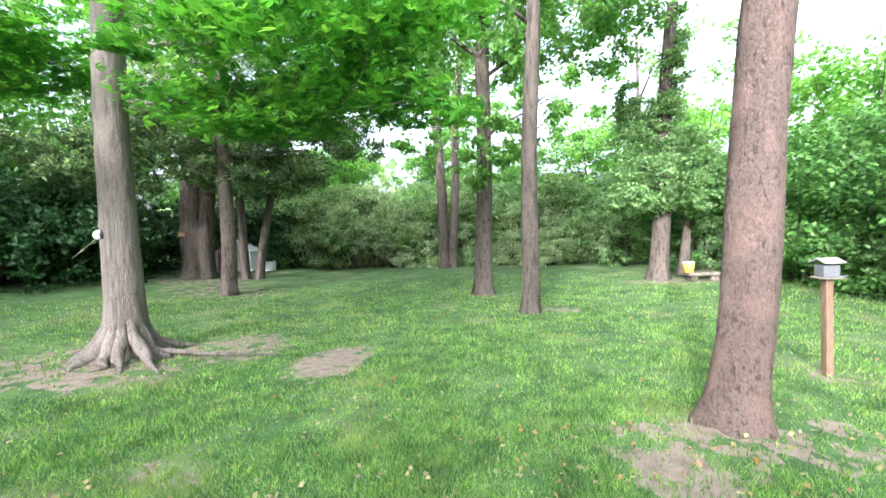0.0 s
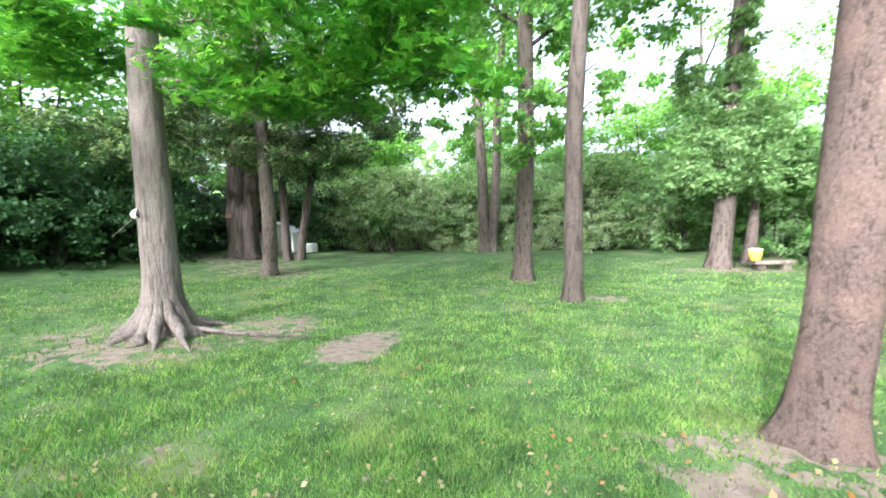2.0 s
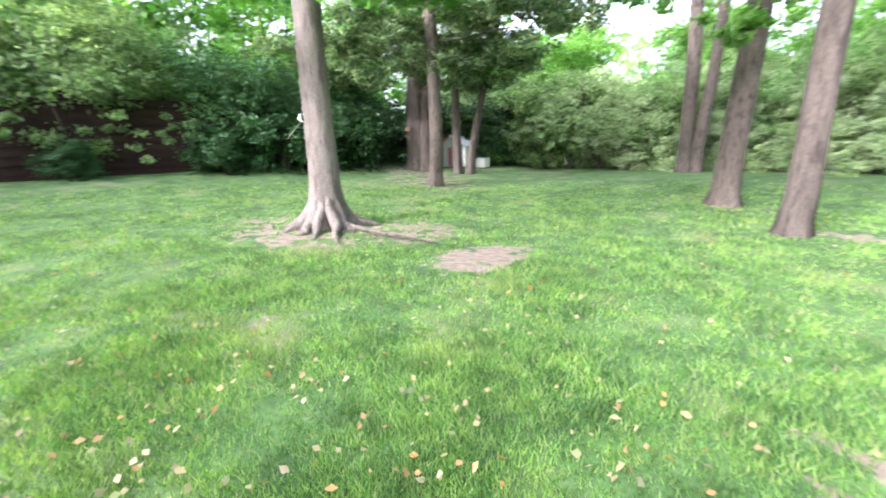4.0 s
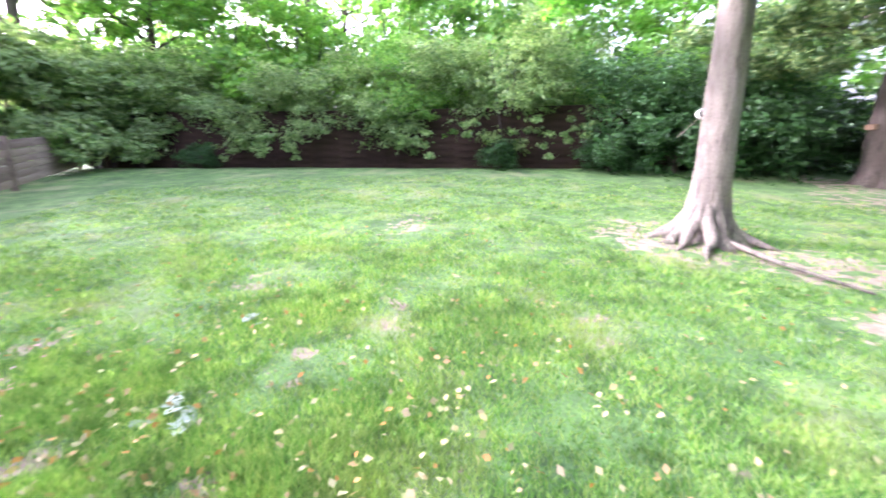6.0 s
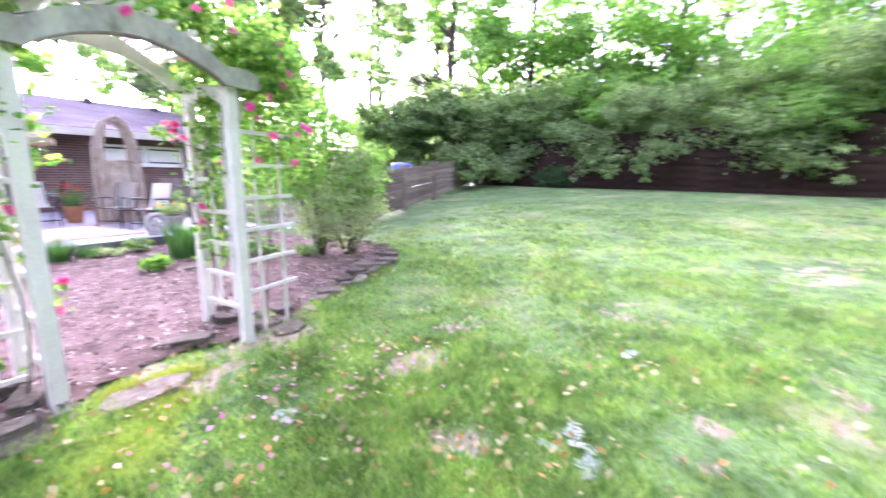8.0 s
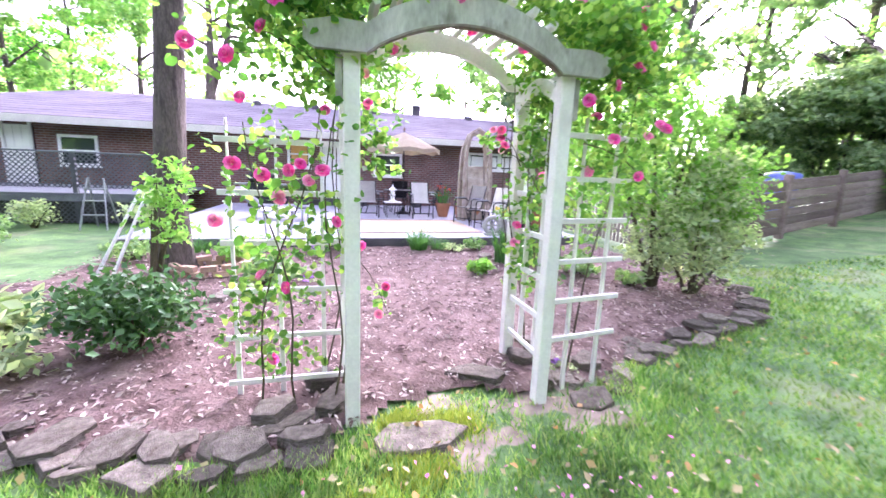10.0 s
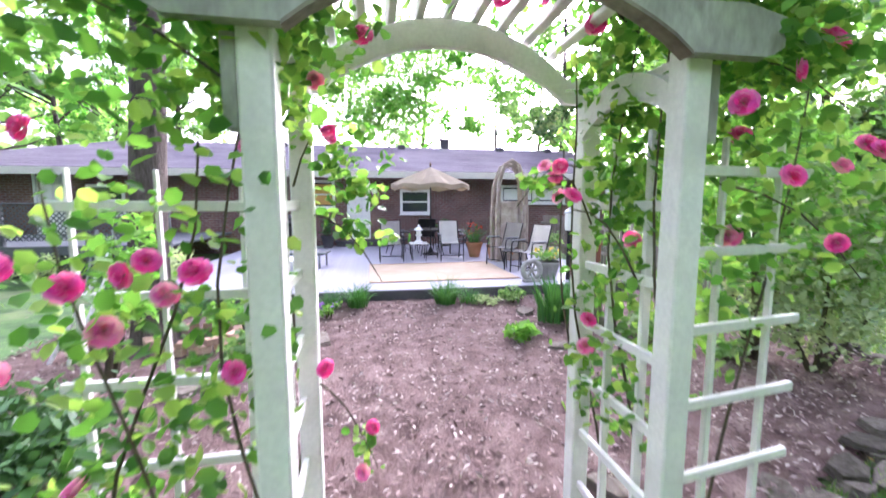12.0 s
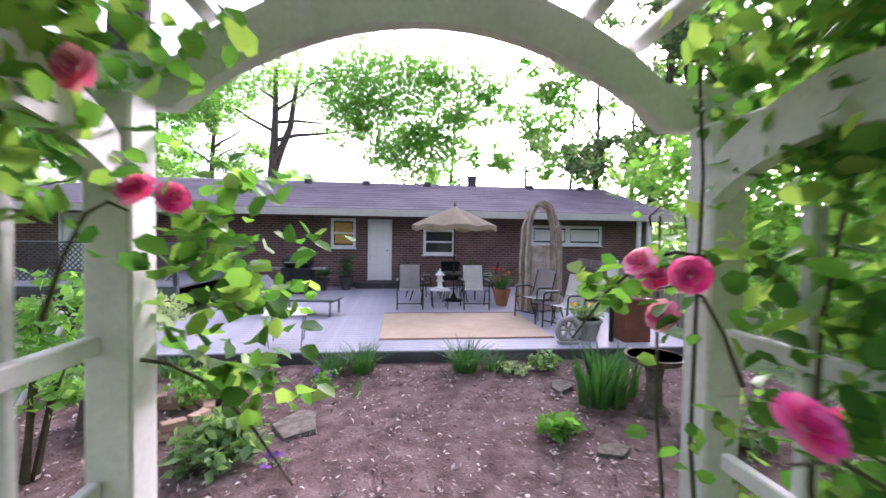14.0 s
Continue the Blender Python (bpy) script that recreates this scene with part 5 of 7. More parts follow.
    inner = [(-0.5, 0.4, 2.2, 0.16, 0.28, 0.12), (-0.62, 0.2, 2.1, 0.14, 0.2, 0.16), (0.58, 0.35, 2.2, 0.16, 0.3, 0.16), (0.66, 0.3, 1.9, 0.12, 0.3, 0.25), (-0.7, 0.3, 2.0, 0.12, 0.25, 0.2), (0.8, 0.1, 2.0, 0.2, 0.15, 0.25), (-0.45, 0.62, 1.9, 0.12, 0.1, 0.2),
             (0.0, -0.05, 2.46, 0.7, 0.1, 0.1), (-0.6, -0.1, 2.4, 0.35, 0.1, 0.14), (0.6, -0.1, 2.4, 0.35, 0.1, 0.14)]
    q = np.concatenate((q, clumps(rng, inner, 1200, 7, 0.22, 0.1)))
    part("rose_leaves", leaves("rose_leaves", q, 0.05, LEAF_ROSE, rng, 0.5, 0.8, 0.3, 0, True), LEAF_ROSE, b, "glossy green rose leaves")
    kinds = [rose_mesh(rng, PETAL), rose_mesh(rng, PETAL_PALE), rose_mesh(rng, PETAL)]
    spots = [(-1.18, -0.07, 1.49), (-1.05, -0.05, 1.44), (-0.92, -0.06, 1.47), (-0.87, -0.06, 1.5), (-0.76, -0.07, 1.47), (-0.83, -0.07, 1.42), (-1.07, -0.05, 0.93), (-0.7, -0.05, 1.21), (0.93, -0.07, 1.72),
             (1.34, -0.02, 1.81), (1.16, -0.05, 1.51), (0.74, -0.07, 1.93), (0.91, -0.07, 2.03), (1.07, -0.05, 2.13), (0.6, 0.5, 1.12), (0.5, 0.6, 1.67), (0.48, 0.62, 1.75), (0.61, 0.52, 0.99), (-0.53, 0.52, 0.97), (-0.35, 0.6, 0.66), (-0.4, 0.6, 0.45),
             (-0.5, 0.58, 1.9), (-0.75, -0.1, 2.3), (-1.03, 0, 2.14), (-0.15, -0.12, 2.47), (0.36, -0.1, 2.51), (0.48, 0, 2.7), (0.66, 0, 2.67), (0.62, -0.1, 2.45), (1.1, 0, 2.47), (1.33, 0.02, 1.84)]
    spots += [(0.14, 0.35, 2.36), (0.32, 0.35, 2.38), (0.5, 0.35, 2.3), (-0.06, -0.11, 2.36), (-0.36, 0.35, 2.2), (0.76, 0.45, 1.48), (-1.3, 0.05, 1.2), (-0.98, -0.05, 1.33), (-0.95, -0.05, 0.86), (1.05, -0.05, 2.36), (1.07, -0.03, 2.16)]
    for _ in range(22):
        k = blobs[int(rng.integers(0, 12))]
        d = rng.normal(size=3)
        d /= np.linalg.norm(d)
        if abs(k[0] + d[0] * k[3]) < 0.85 and k[2] + d[2] * k[5] < 2.3:
            continue
        spots.append((k[0] + d[0] * k[3], k[1] - abs(d[1]) * k[4] * 1.2, k[2] + d[2] * k[5]))
    large = [(0.3, 0.11, 1.66), (-0.49, 0.47, 1.9), (-0.52, 0.39, 2.06), (0.38, 0.5, 1.79), (0.39, 0.38, 1.78), (-0.75, 0.39, 1.83)]
    for u, v, z in spots + large:
        s = 0.043 if (u, v, z) in large else rng.uniform(0.04, 0.056)
        o = part("rose", kinds[int(rng.integers(3))], PETAL, b)
        o.matrix_basis = pose(u, v, z, rng.uniform(35, 95), rng.normal() * 20, rng.normal() * 35) @ Matrix.Diagonal((s, s, s, 1))


build_roses()


# ---- garden plants ----
def blades(rng, n, spread, h, w, lean=0.35, material=None):
    """A tuft of long arching blades, three pieces each."""
    V, Fc = [], []
    for _ in range(n):
        a, r = rng.uniform(0, 6.28), spread * math.sqrt(rng.random()) * 0.5
        x, y = r * math.cos(a), r * math.sin(a)
        ha, k = a + rng.normal() * 0.6, h * rng.uniform(0.55, 1.1)
        dx, dy = math.cos(ha), math.sin(ha)
        ln = lean * rng.uniform(0.3, 1.4)
        b = len(V)
        for i, f in enumerate((0, 0.4, 0.75, 1.0)):
            out, z, ww = k * ln * f ** 1.8, k * (f - 0.28 * ln * f ** 3), w * (1, 0.9, 0.6, 0.08)[i] / 2
            V.append((x + dx * out - dy * ww, y + dy * out + dx * ww, z)), V.append((x + dx * out + dy * ww, y + dy * out - dx * ww, z))
        for i in range(3):
            Fc.append((b + 2 * i, b + 2 * i + 1, b + 2 * i + 3, b + 2 * i + 2))
    return quick_mesh("blades", V, Fc, material)


def tuft(name, u, v, label, n=160, spread=0.3, h=0.4, w=0.012, lean=0.8, material=None, category="plant", z=0.04, group="", seed=0):
    t = thing(name, at(u, v, z), label, category, group)
    part("foliage", blades(np.random.default_rng(seed + 300), n, spread, h, w, lean, material), material, t)
    return t


def leafy_plant(name, u, v, label, r, h, n, size, leaf, category="plant", z=0.04, seed=0, blobs=None, flat=0.5, flowers=None, droop=0.3, shell=0.3, per=12, stems=True):
    rng = np.random.default_rng(seed + 400)
    t = thing(name, at(u, v, z), label, category)
    bl = blobs or [(0, 0, h * 0.55, r, r, h * 0.45)]
    if stems:
        bm = bmesh.new()
        for k in range(5):
            a = k * 1.26 + rng.normal() * 0.2
            e = bl[k % len(bl)]
            p = (e[0] + e[3] * 0.5 * math.cos(a), e[1] + e[4] * 0.5 * math.sin(a), e[2])
            tube(bm, [(0.03 * math.cos(a), 0.03 * math.sin(a), -0.05), (p[0] * 0.5, p[1] * 0.5, p[2] * 0.55), p], [0.012 + 0.012 * h, 0.01 + 0.006 * h, 0.004], 5)
        part("stem", bm, CANE, t)
    part("foliage", leaves("foliage", clumps(rng, bl, n, per, 0.22, shell), size, leaf, rng, flat, 0.6, droop), leaf, t)
    if flowers:
        m, k, fs = flowers
        part("flowers", leaves("flowers", clumps(rng, [(0, 0, h * 0.75, r * 0.9, r * 0.9, h * 0.35)], k, 6, 0.12, 0.6), fs, m, rng, 0.6, 0.8), m, t)
    return t


G1 = "grass tufts along the deck"
for k, (u, v, hh, nn) in enumerate(((-0.95, 5.2, 0.32, 140), (-0.55, 5.25, 0.42, 220), (0.82, 5.15, 0.48, 260), (1.22, 5.2, 0.3, 130), (-1.9, 5.2, 0.26, 110), (-2.9, 5.25, 0.3, 120))):
    tuft("ornamental_grass", u, v, "clump of arching green ornamental grass by the deck edge", nn, 0.3, hh, 0.011, 0.9, LEAF_BLADE, group=G1, seed=k)
tuft("iris_clump", 2.15, 4.0, "upright clump of sword-shaped iris leaves", 110, 0.5, 0.62, 0.034, 0.35, LEAF_BLADE, seed=10)
tuft("iris_clump", 2.5, 4.35, "upright clump of sword-shaped iris leaves", 90, 0.5, 0.56, 0.034, 0.4, LEAF_BLADE, seed=11)
leafy_plant("low_plant", 1.95, 5.2, "low leafy green plant at the deck edge", 0.24, 0.25, 260, 0.09, LEAF_HEDGE, seed=1)
leafy_plant("low_plant", 1.45, 5.05, "low grey-green ground plant", 0.22, 0.14, 240, 0.06, LEAF_GREY, seed=2)
leafy_plant("hosta", 1.38, 3.35, "small green plant with whitish leaf edges", 0.2, 0.2, 120, 0.13, LEAF_PALE, seed=3)
leafy_plant("hosta", -1.5, 3.15, "rounded clump of dark green perennial leaves", 0.33, 0.3, 420, 0.12, LEAF_HEDGE, seed=4)
leafy_plant("flower_clump", -0.95, 4.75, "small plant with violet flowers", 0.16, 0.2, 140, 0.07, LEAF_PALE, seed=5, flowers=(PURPLE, 40, 0.05))
leafy_plant("flower_clump", -1.05, 3.0, "tiny mauve flowers in the mulch", 0.12, 0.1, 40, 0.05, LEAF_GREY, seed=6, flowers=(PURPLE, 40, 0.045), stems=False)
leafy_plant("low_plant", 2.9, 3.1, "low leafy plant in the shade of the birdbath", 0.3, 0.3, 300, 0.11, LEAF_HEDGE, seed=7)
leafy_plant("low_plant", 3.3, 2.4, "small green perennial in the mulch", 0.22, 0.2, 180, 0.09, LEAF_HEDGE, seed=8)
leafy_plant("peony_bush", -2.25, 1.25, "dark green leafy peony bush", 0.45, 0.62, 1900, 0.075, LEAF_DARKMID, "shrub", seed=9, per=20)
leafy_plant("low_plant", -3.5, 1.6, "pale-edged hosta plants in the bed", 0.45, 0.35, 500, 0.14, LEAF_GREY, seed=10)
leafy_plant("low_plant", -2.0, 4.4, "young leafy plants by the brick ring", 0.4, 0.35, 500, 0.1, LEAF_PALE, seed=11)
leafy_plant("low_plant", -3.6, 4.7, "low leafy plants along the deck", 0.4, 0.3, 400, 0.09, LEAF_HEDGE, seed=12)
leafy_plant("low_plant", -3.0, 0.75, "low grey-green bed plants behind the stones", 0.4, 0.3, 400, 0.08, LEAF_GREY, seed=13)
leafy_plant("low_plant", 0.95, 0.25, "purple-flowered ground plant by the arbor post", 0.12, 0.1, 60, 0.04, LEAF_GREY, seed=14, flowers=(PURPLE, 30, 0.03), stems=False)
leafy_plant("leafy_shrub", 3.6, 2.35, "large bright yellow-green shrub beside the arbor", 1.0, 2.6, 13000, 0.08, LEAF_PALE, "shrub", seed=15, per=24, shell=0.35,
            blobs=[(0, 0, 1.9, 0.9, 0.8, 0.6), (-0.75, 0.1, 2.1, 0.6, 0.5, 0.5), (0.7, 0, 1.6, 0.7, 0.7, 0.5), (-0.4, -0.1, 2.5, 0.5, 0.5, 0.4), (0.2, 0.1, 2.3, 0.5, 0.5, 0.4), (1.1, 0.1, 1.35, 0.5, 0.5, 0.4), (-1.1, 0.1, 1.7, 0.6, 0.5, 0.5), (-0.9, 0, 2.7, 0.5, 0.5, 0.4), (-1.5, 0.2, 2.3, 0.5, 0.5, 0.4), (0.3, -0.2, 1.2, 0.7, 0.6, 0.5), (-0.6, 0.1, 1.25, 0.5, 0.5, 0.4)])
leafy_plant("dense_shrub", 3.85, 1.95, "dense grey-green shrub leafy to the ground at the bed's edge", 0.7, 1.35, 3600, 0.085, LEAF_GREY, "shrub", seed=16, per=14, shell=0.15, blobs=[(0, 0, 0.5, 0.6, 0.55, 0.42), (0.35, 0, 0.95, 0.5, 0.45, 0.42), (-0.35, 0.1, 0.95, 0.5, 0.45, 0.42), (0, -0.1, 1.3, 0.5, 0.45, 0.35), (0.75, 0.1, 0.75, 0.4, 0.35, 0.35), (-0.6, 0.2, 0.6, 0.4, 0.35, 0.3), (0.2, 0, 1.6, 0.4, 0.35, 0.3)])
leafy_plant("weigela", -2.75, 3.0, "young bush with light green leaves by the trunk", 0.5, 1.3, 520, 0.09, LEAF_PALE, "shrub", seed=17, per=12, blobs=[(0.2, -0.1, 0.9, 0.28, 0.26, 0.4), (0.25, 0, 1.3, 0.22, 0.22, 0.35)])
leafy_plant("potted_shrub", -3.9, 6.4, "pale-leaved plant on the deck corner", 0.45, 0.8, 700, 0.1, LEAF_GREY, "shrub", z=0.2, seed=18, per=20)


def brick_ring():
    rng = np.random.default_rng(61)
    r = thing("brick_ring", at(-2.35, 3.85, 0.03), "ring of pale bricks round an old trunk", "edging")
    me = None
    for k in range(22):
        if me is None:
            o = part("brick", boxed(-0.1, -0.05, 0, 0.1, 0.05, 0.075, 0.008), REDBRICK, r)
            me = o.data
        else:
            o = part("brick", me, REDBRICK, r)
        a = 360 * (k % 11) / 11 + (16 if k > 10 else 0)
        o.matrix_basis = pose(0.45 * math.cos(radians(a)), 0.36 * math.sin(radians(a)), 0.077 * (k // 11), rng.normal() * 2, rng.normal() * 2, a + 90 + rng.normal() * 4)
    g = thing("garden_tree", at(-2.8, 3.95, 0), "dark garden tree trunk with a pale bare base", "tree")
    part("trunk", trunk_mesh("trunk", np.random.default_rng(62), 9, 0.2, lean=(0.3, 0.1), flare=1.5, limbs=[(4.0, 160, 2.2, 1.0, 0.05), (4.6, 20, 2.5, 1.2, 0.06), (5.5, 270, 2.5, 1.4, 0.06)]), BARK_DARK, g, smooth=True)
    rr = np.random.default_rng(63)
    part("crown", leaves("crown", clumps(rr, ring_blobs(rr, 14, 3.4, 5.6, 9.0, 0.9, 1.5, (0.8, 0.3)), 3600, 40, 0.2, 0.4), 0.13, LEAF_MAPLE, rr, 0.55, 0.7, 0.4), LEAF_MAPLE, g, "leafy crown over the garden")
    bm = bmesh.new()
    tube(bm, [(-0.75, -0.5, 0), (-0.28, -0.2, 1.1)], [0.022, 0.02], 8)
    part("pole", bm, TRIM, thing("leaning_pole", at(-2.8, 3.95, 0.03), "pale pole leaning on the trunk", "pole"))
    bm = bmesh.new()
    tube(bm, [(-0.55, -0.55, 0), (-0.2, -0.26, 1.05)], [0.022, 0.02], 8)
    part("pole", bm, TRIM, thing("leaning_pole", at(-2.8, 3.95, 0.03), "pale pole leaning on the trunk", "pole"))


brick_ring()


# ---- patio furniture ----
def sling_chair(m, label, group="sling chairs on the deck", sling=SLING):
    c = thing("patio_chair", m, label, "chair", group)
    t = 0.014
    for s in (-0.29, 0.29):
        bm = bmesh.new()
        tube(bm, [(s, -0.28, 0), (s, -0.26, 0.42), (s, -0.24, 0.62), (s, -0.16, 0.65), (s, 0.16, 0.63), (s, 0.22, 0.58)], [t] * 6, 8)
        part("leg", bm, BLACKMETAL, c)
        bm = bmesh.new()
        tube(bm, [(s, 0.3, 0), (s, 0.2, 0.3), (s, 0.16, 0.42)], [t] * 3, 8)
        part("leg", bm, BLACKMETAL, c)
        part("armrest", boxed(s - 0.025, -0.26, 0.655, s + 0.025, 0.16, 0.68, 0.008), GREYMETAL, c)
    bm = bmesh.new()
    tube(bm, [(-0.29, -0.27, 0.14), (0.29, -0.27, 0.14)], [0.011] * 2, 8)
    part("stretcher", bm, BLACKMETAL, c)
    for s in (-0.25, 0.25):
        bm = bmesh.new()
        tube(bm, [(s, -0.27, 0.43), (s, 0.14, 0.39), (s, 0.2, 0.45), (s, 0.36, 0.98)], [0.013] * 4, 8)
        part("side_rail", bm, BLACKMETAL, c)
    prof = [(-0.27, 0.435), (-0.1, 0.405), (0.1, 0.395), (0.18, 0.43), (0.24, 0.56), (0.3, 0.76), (0.36, 0.97)]
    for nm, pr in (("seat", prof[:4]), ("backrest", prof[3:])):
        bm = bmesh.new()
        a = [[bm.verts.new((x, y, z + 0.012)) for x in (-0.245, -0.08, 0.08, 0.245)] for y, z in pr]
        for r0, r1 in zip(a, a[1:]):
            for k in range(3):
                bm.faces.new((r0[k], r0[k + 1], r1[k + 1], r1[k]))
        bmesh.ops.solidify(bm, geom=bm.faces[:], thickness=0.012)
        part(nm, bm, sling, c, "beige woven sling" if sling is SLING else "dark woven sling")
    return c


c1 = sling_chair(at(0.18, 9.25, 0.2, 0), "black metal patio chair with beige sling, facing the garden")
copy_thing(c1, at(1.7, 9.2, 0.2, 0))
c3 = copy_thing(c1, at(2.75, 8.0, 0.2, -62))
c3["label"] = "black metal patio chair with beige sling, turned sideways"
c4 = copy_thing(c1, at(2.95, 6.9, 0.2, -66))
c4["label"] = "black metal patio chair with beige sling, turned sideways"


def small_table(m, label, w=0.45, h=0.42, mat=None, leg=None):
    t = thing("side_table", m, label, "table")
    part("tabletop", boxed(-w / 2, -w / 2, h - 0.025, w / 2, w / 2, h, 0.008), mat, t)
    for x in (-1, 1):
        for y in (-1, 1):
            bm = bmesh.new()
            tube(bm, [(x * w * 0.36, y * w * 0.36, 0), (x * w * 0.42, y * w * 0.42, h - 0.026)], [0.011, 0.011], 6)
            part("leg", bm, leg, t)
    return t


small_table(at(0.88, 9.25, 0.2), "small square table with white top and black legs", 0.46, 0.44, TRIM, BLACKMETAL)
small_table(at(2.75, 7.4, 0.2, 62), "low dark table between the two turned chairs", 0.42, 0.42, BLACKMETAL, BLACKMETAL)
t = small_table(at(-1.75, 6.1, 0.2, 8), "small glass-topped side table with pale metal legs", 0.62, 0.5, TRIM, GREYMETAL)
lan = thing("garden_lantern", at(0.88, 9.25, 0.641), "white pagoda-shaped garden lantern on the side table", "lantern")
part("base", lathe(bmesh.new(), [(0.11, 0), (0.11, 0.03), (0.06, 0.06), (0.05, 0.16), (0.09, 0.19), (0.09, 0.21)], 8), TRIM, lan)
part("light_box", lathe(bmesh.new(), [(0.065, 0.211), (0.065, 0.32)], 6), TRIM, lan)
part("cap", lathe(bmesh.new(), [(0.13, 0.321), (0.12, 0.34), (0.05, 0.4), (0.025, 0.42), (0.03, 0.45), (0.005, 0.48)], 6), TRIM, lan)


def umbrella():
    um = thing("patio_umbrella", at(1.35, 10.3, 0.2), "open tan canvas patio umbrella with scalloped edge", "umbrella")
    part("pole", lathe(bmesh.new(), [(0.02, 0), (0.02, 2.4), (0.012, 2.5)], 10), BLACKMETAL, um)
    part("base", lathe(bmesh.new(), [(0.24, 0), (0.24, 0.03), (0.08, 0.08), (0.035, 0.2)], 20), BLACKMETAL, um)
    bm = bmesh.new()
    n = 8
    rings = []
    for f, z in ((0.03, 2.44), (0.25, 2.33), (0.5, 2.2), (0.75, 2.07), (1.0, 1.93), (1.01, 1.83)):
        rings.append([bm.verts.new((1.1 * f * math.cos(6.283 * k / 32) * (1 - 0.05 * (f > 0.4) * (1 - abs(math.cos(n * 3.1416 * k / 32)))), 1.1 * f * math.sin(6.283 * k / 32) * (1 - 0.05 * (f > 0.4) * (1 - abs(math.cos(n * 3.1416 * k / 32)))),
                                    z - (0.03 * abs(math.sin(n * 3.1416 * k / 32)) if f > 1.005 else 0) + 0.045 * f * abs(math.cos(n * 3.1416 * k / 32)))) for k in range(32)])
    for a, b in zip(rings, rings[1:]):
        for k in range(32):
            bm.faces.new((a[k], a[(k + 1) % 32], b[(k + 1) % 32], b[k]))
    bm.faces.new(rings[0])
    bmesh.ops.solidify(bm, geom=bm.faces[:], thickness=0.006)
    part("canopy", bm, CANVAS, um, "faded tan canvas")
    part("finial", lathe(bmesh.new(), [(0.02, 2.48), (0.035, 2.52), (0.02, 2.56), (0.004, 2.6)], 10), POSTWOOD, um)
    for k in range(n):
        a = 6.283 * (k + 0.0) / n
        bm = bmesh.new()
        tube(bm, [(0.02 * math.cos(a), 0.02 * math.sin(a), 2.38), (1.07 * math.cos(a), 1.07 * math.sin(a), 1.93)], [0.008, 0.006], 5)
        part("rib", bm, BLACKMETAL, um)
    tb = thing("dining_table", at(1.35, 10.3, 0.2), "round dark patio table under the umbrella", "table")
    part("tabletop", lathe(bmesh.new(), [(0.06, 0.70), (0.58, 0.70), (0.6, 0.715), (0.58, 0.73), (0.06, 0.73)], 28), BLACKMETAL, tb)
    for k in range(4):
        a = 0.785 + 1.571 * k
        bm = bmesh.new()
        tube(bm, [(0.45 * math.cos(a), 0.45 * math.sin(a), 0), (0.36 * math.cos(a), 0.36 * math.sin(a), 0.36), (0.46 * math.cos(a), 0.46 * math.sin(a), 0.699)], [0.014] * 3, 6)
        part("leg", bm, BLACKMETAL, tb)


umbrella()
dark_chair = None
for k, (u, v, rz) in enumerate(((0.45, 10.6, 100), (2.25, 10.6, -100), (1.35, 11.4, 180))):
    if k == 0:
        dark_chair = sling_chair(at(u, v, 0.2, rz), "dark patio chair drawn up to the round table", "chairs at the round table", BLACKMETAL)
    else:
        copy_thing(dark_chair, at(u, v, 0.2, rz))


def pot(u, v, label, r, h, material, plant=None, ph=0.4, n=200, size=0.08, leaf=None, flower=None, z=0.2, seed=0):
    p = thing("flower_pot", at(u, v, z), label, "pot")
    part("pot_body", lathe(bmesh.new(), [(r * 0.62, 0), (r * 0.95, h * 0.85), (r * 0.95, h * 0.86), (r * 1.04, h * 0.87), (r * 1.04, h), (r * 0.92, h), (r * 0.88, h * 0.9)], 18), material, p)
    rng = np.random.default_rng(seed + 500)
    if leaf:
        if plant == "blades":
            o = part("plant", blades(rng, n, r * 1.2, ph, 0.025, 0.8, leaf), leaf, p)
            o.matrix_basis = pose(0, 0, h * 0.9)
        else:
            part("plant", leaves("plant", clumps(rng, [(0, 0, h + ph * 0.4, r * 1.2, r * 1.2, ph * 0.5)], n, 10, 0.2, 0.3), size, leaf, rng, 0.5), leaf, p)
    if flower:
        part("flowers", leaves("flowers", clumps(rng, [(0, 0, h + ph * 0.6, r * 1.1, r * 1.1, ph * 0.4)], 60, 6, 0.12, 0.6), 0.06, flower, rng, 0.6, 0.9), flower, p)


REDFLOWER = leafy("red_petal", [(0.45, 0.03, 0.02), (0.6, 0.08, 0.03)], 0.2)
YELLOWFLOWER = leafy("yellow_petal", [(0.75, 0.5, 0.03), (0.8, 0.62, 0.1)], 0.2)
pot(2.45, 9.6, "terracotta pot with spiky green leaves and red flowers", 0.22, 0.4, TERRACOTTA, "blades", 0.65, 50, leaf=LEAF_BLADE, flower=REDFLOWER, seed=1)
pot(2.85, 9.1, "terracotta pot with a small leafy plant", 0.2, 0.36, TERRACOTTA, "", 0.3, 160, 0.08, LEAF_HEDGE, seed=2)
pot(3.2, 8.8, "terracotta pot with a small leafy plant", 0.19, 0.34, TERRACOTTA, "", 0.35, 160, 0.08, LEAF_GREY, seed=3)
pot(3.0, 6.15, "grey planter with green leaves and yellow flowers", 0.24, 0.34, CONCRETE, "", 0.3, 200, 0.08, LEAF_HEDGE, YELLOWFLOWER, seed=4)
pot(3.5, 7.1, "grey pot with a leafy plant behind the chairs", 0.2, 0.5, CONCRETE, "", 0.45, 200, 0.09, LEAF_HEDGE, seed=5)
pot(-1.7, 12.6, "dark pot with tall leafy plant by the back door", 0.22, 0.4, DECKEDGE, "", 0.7, 260, 0.1, LEAF_DARKMID, seed=6)
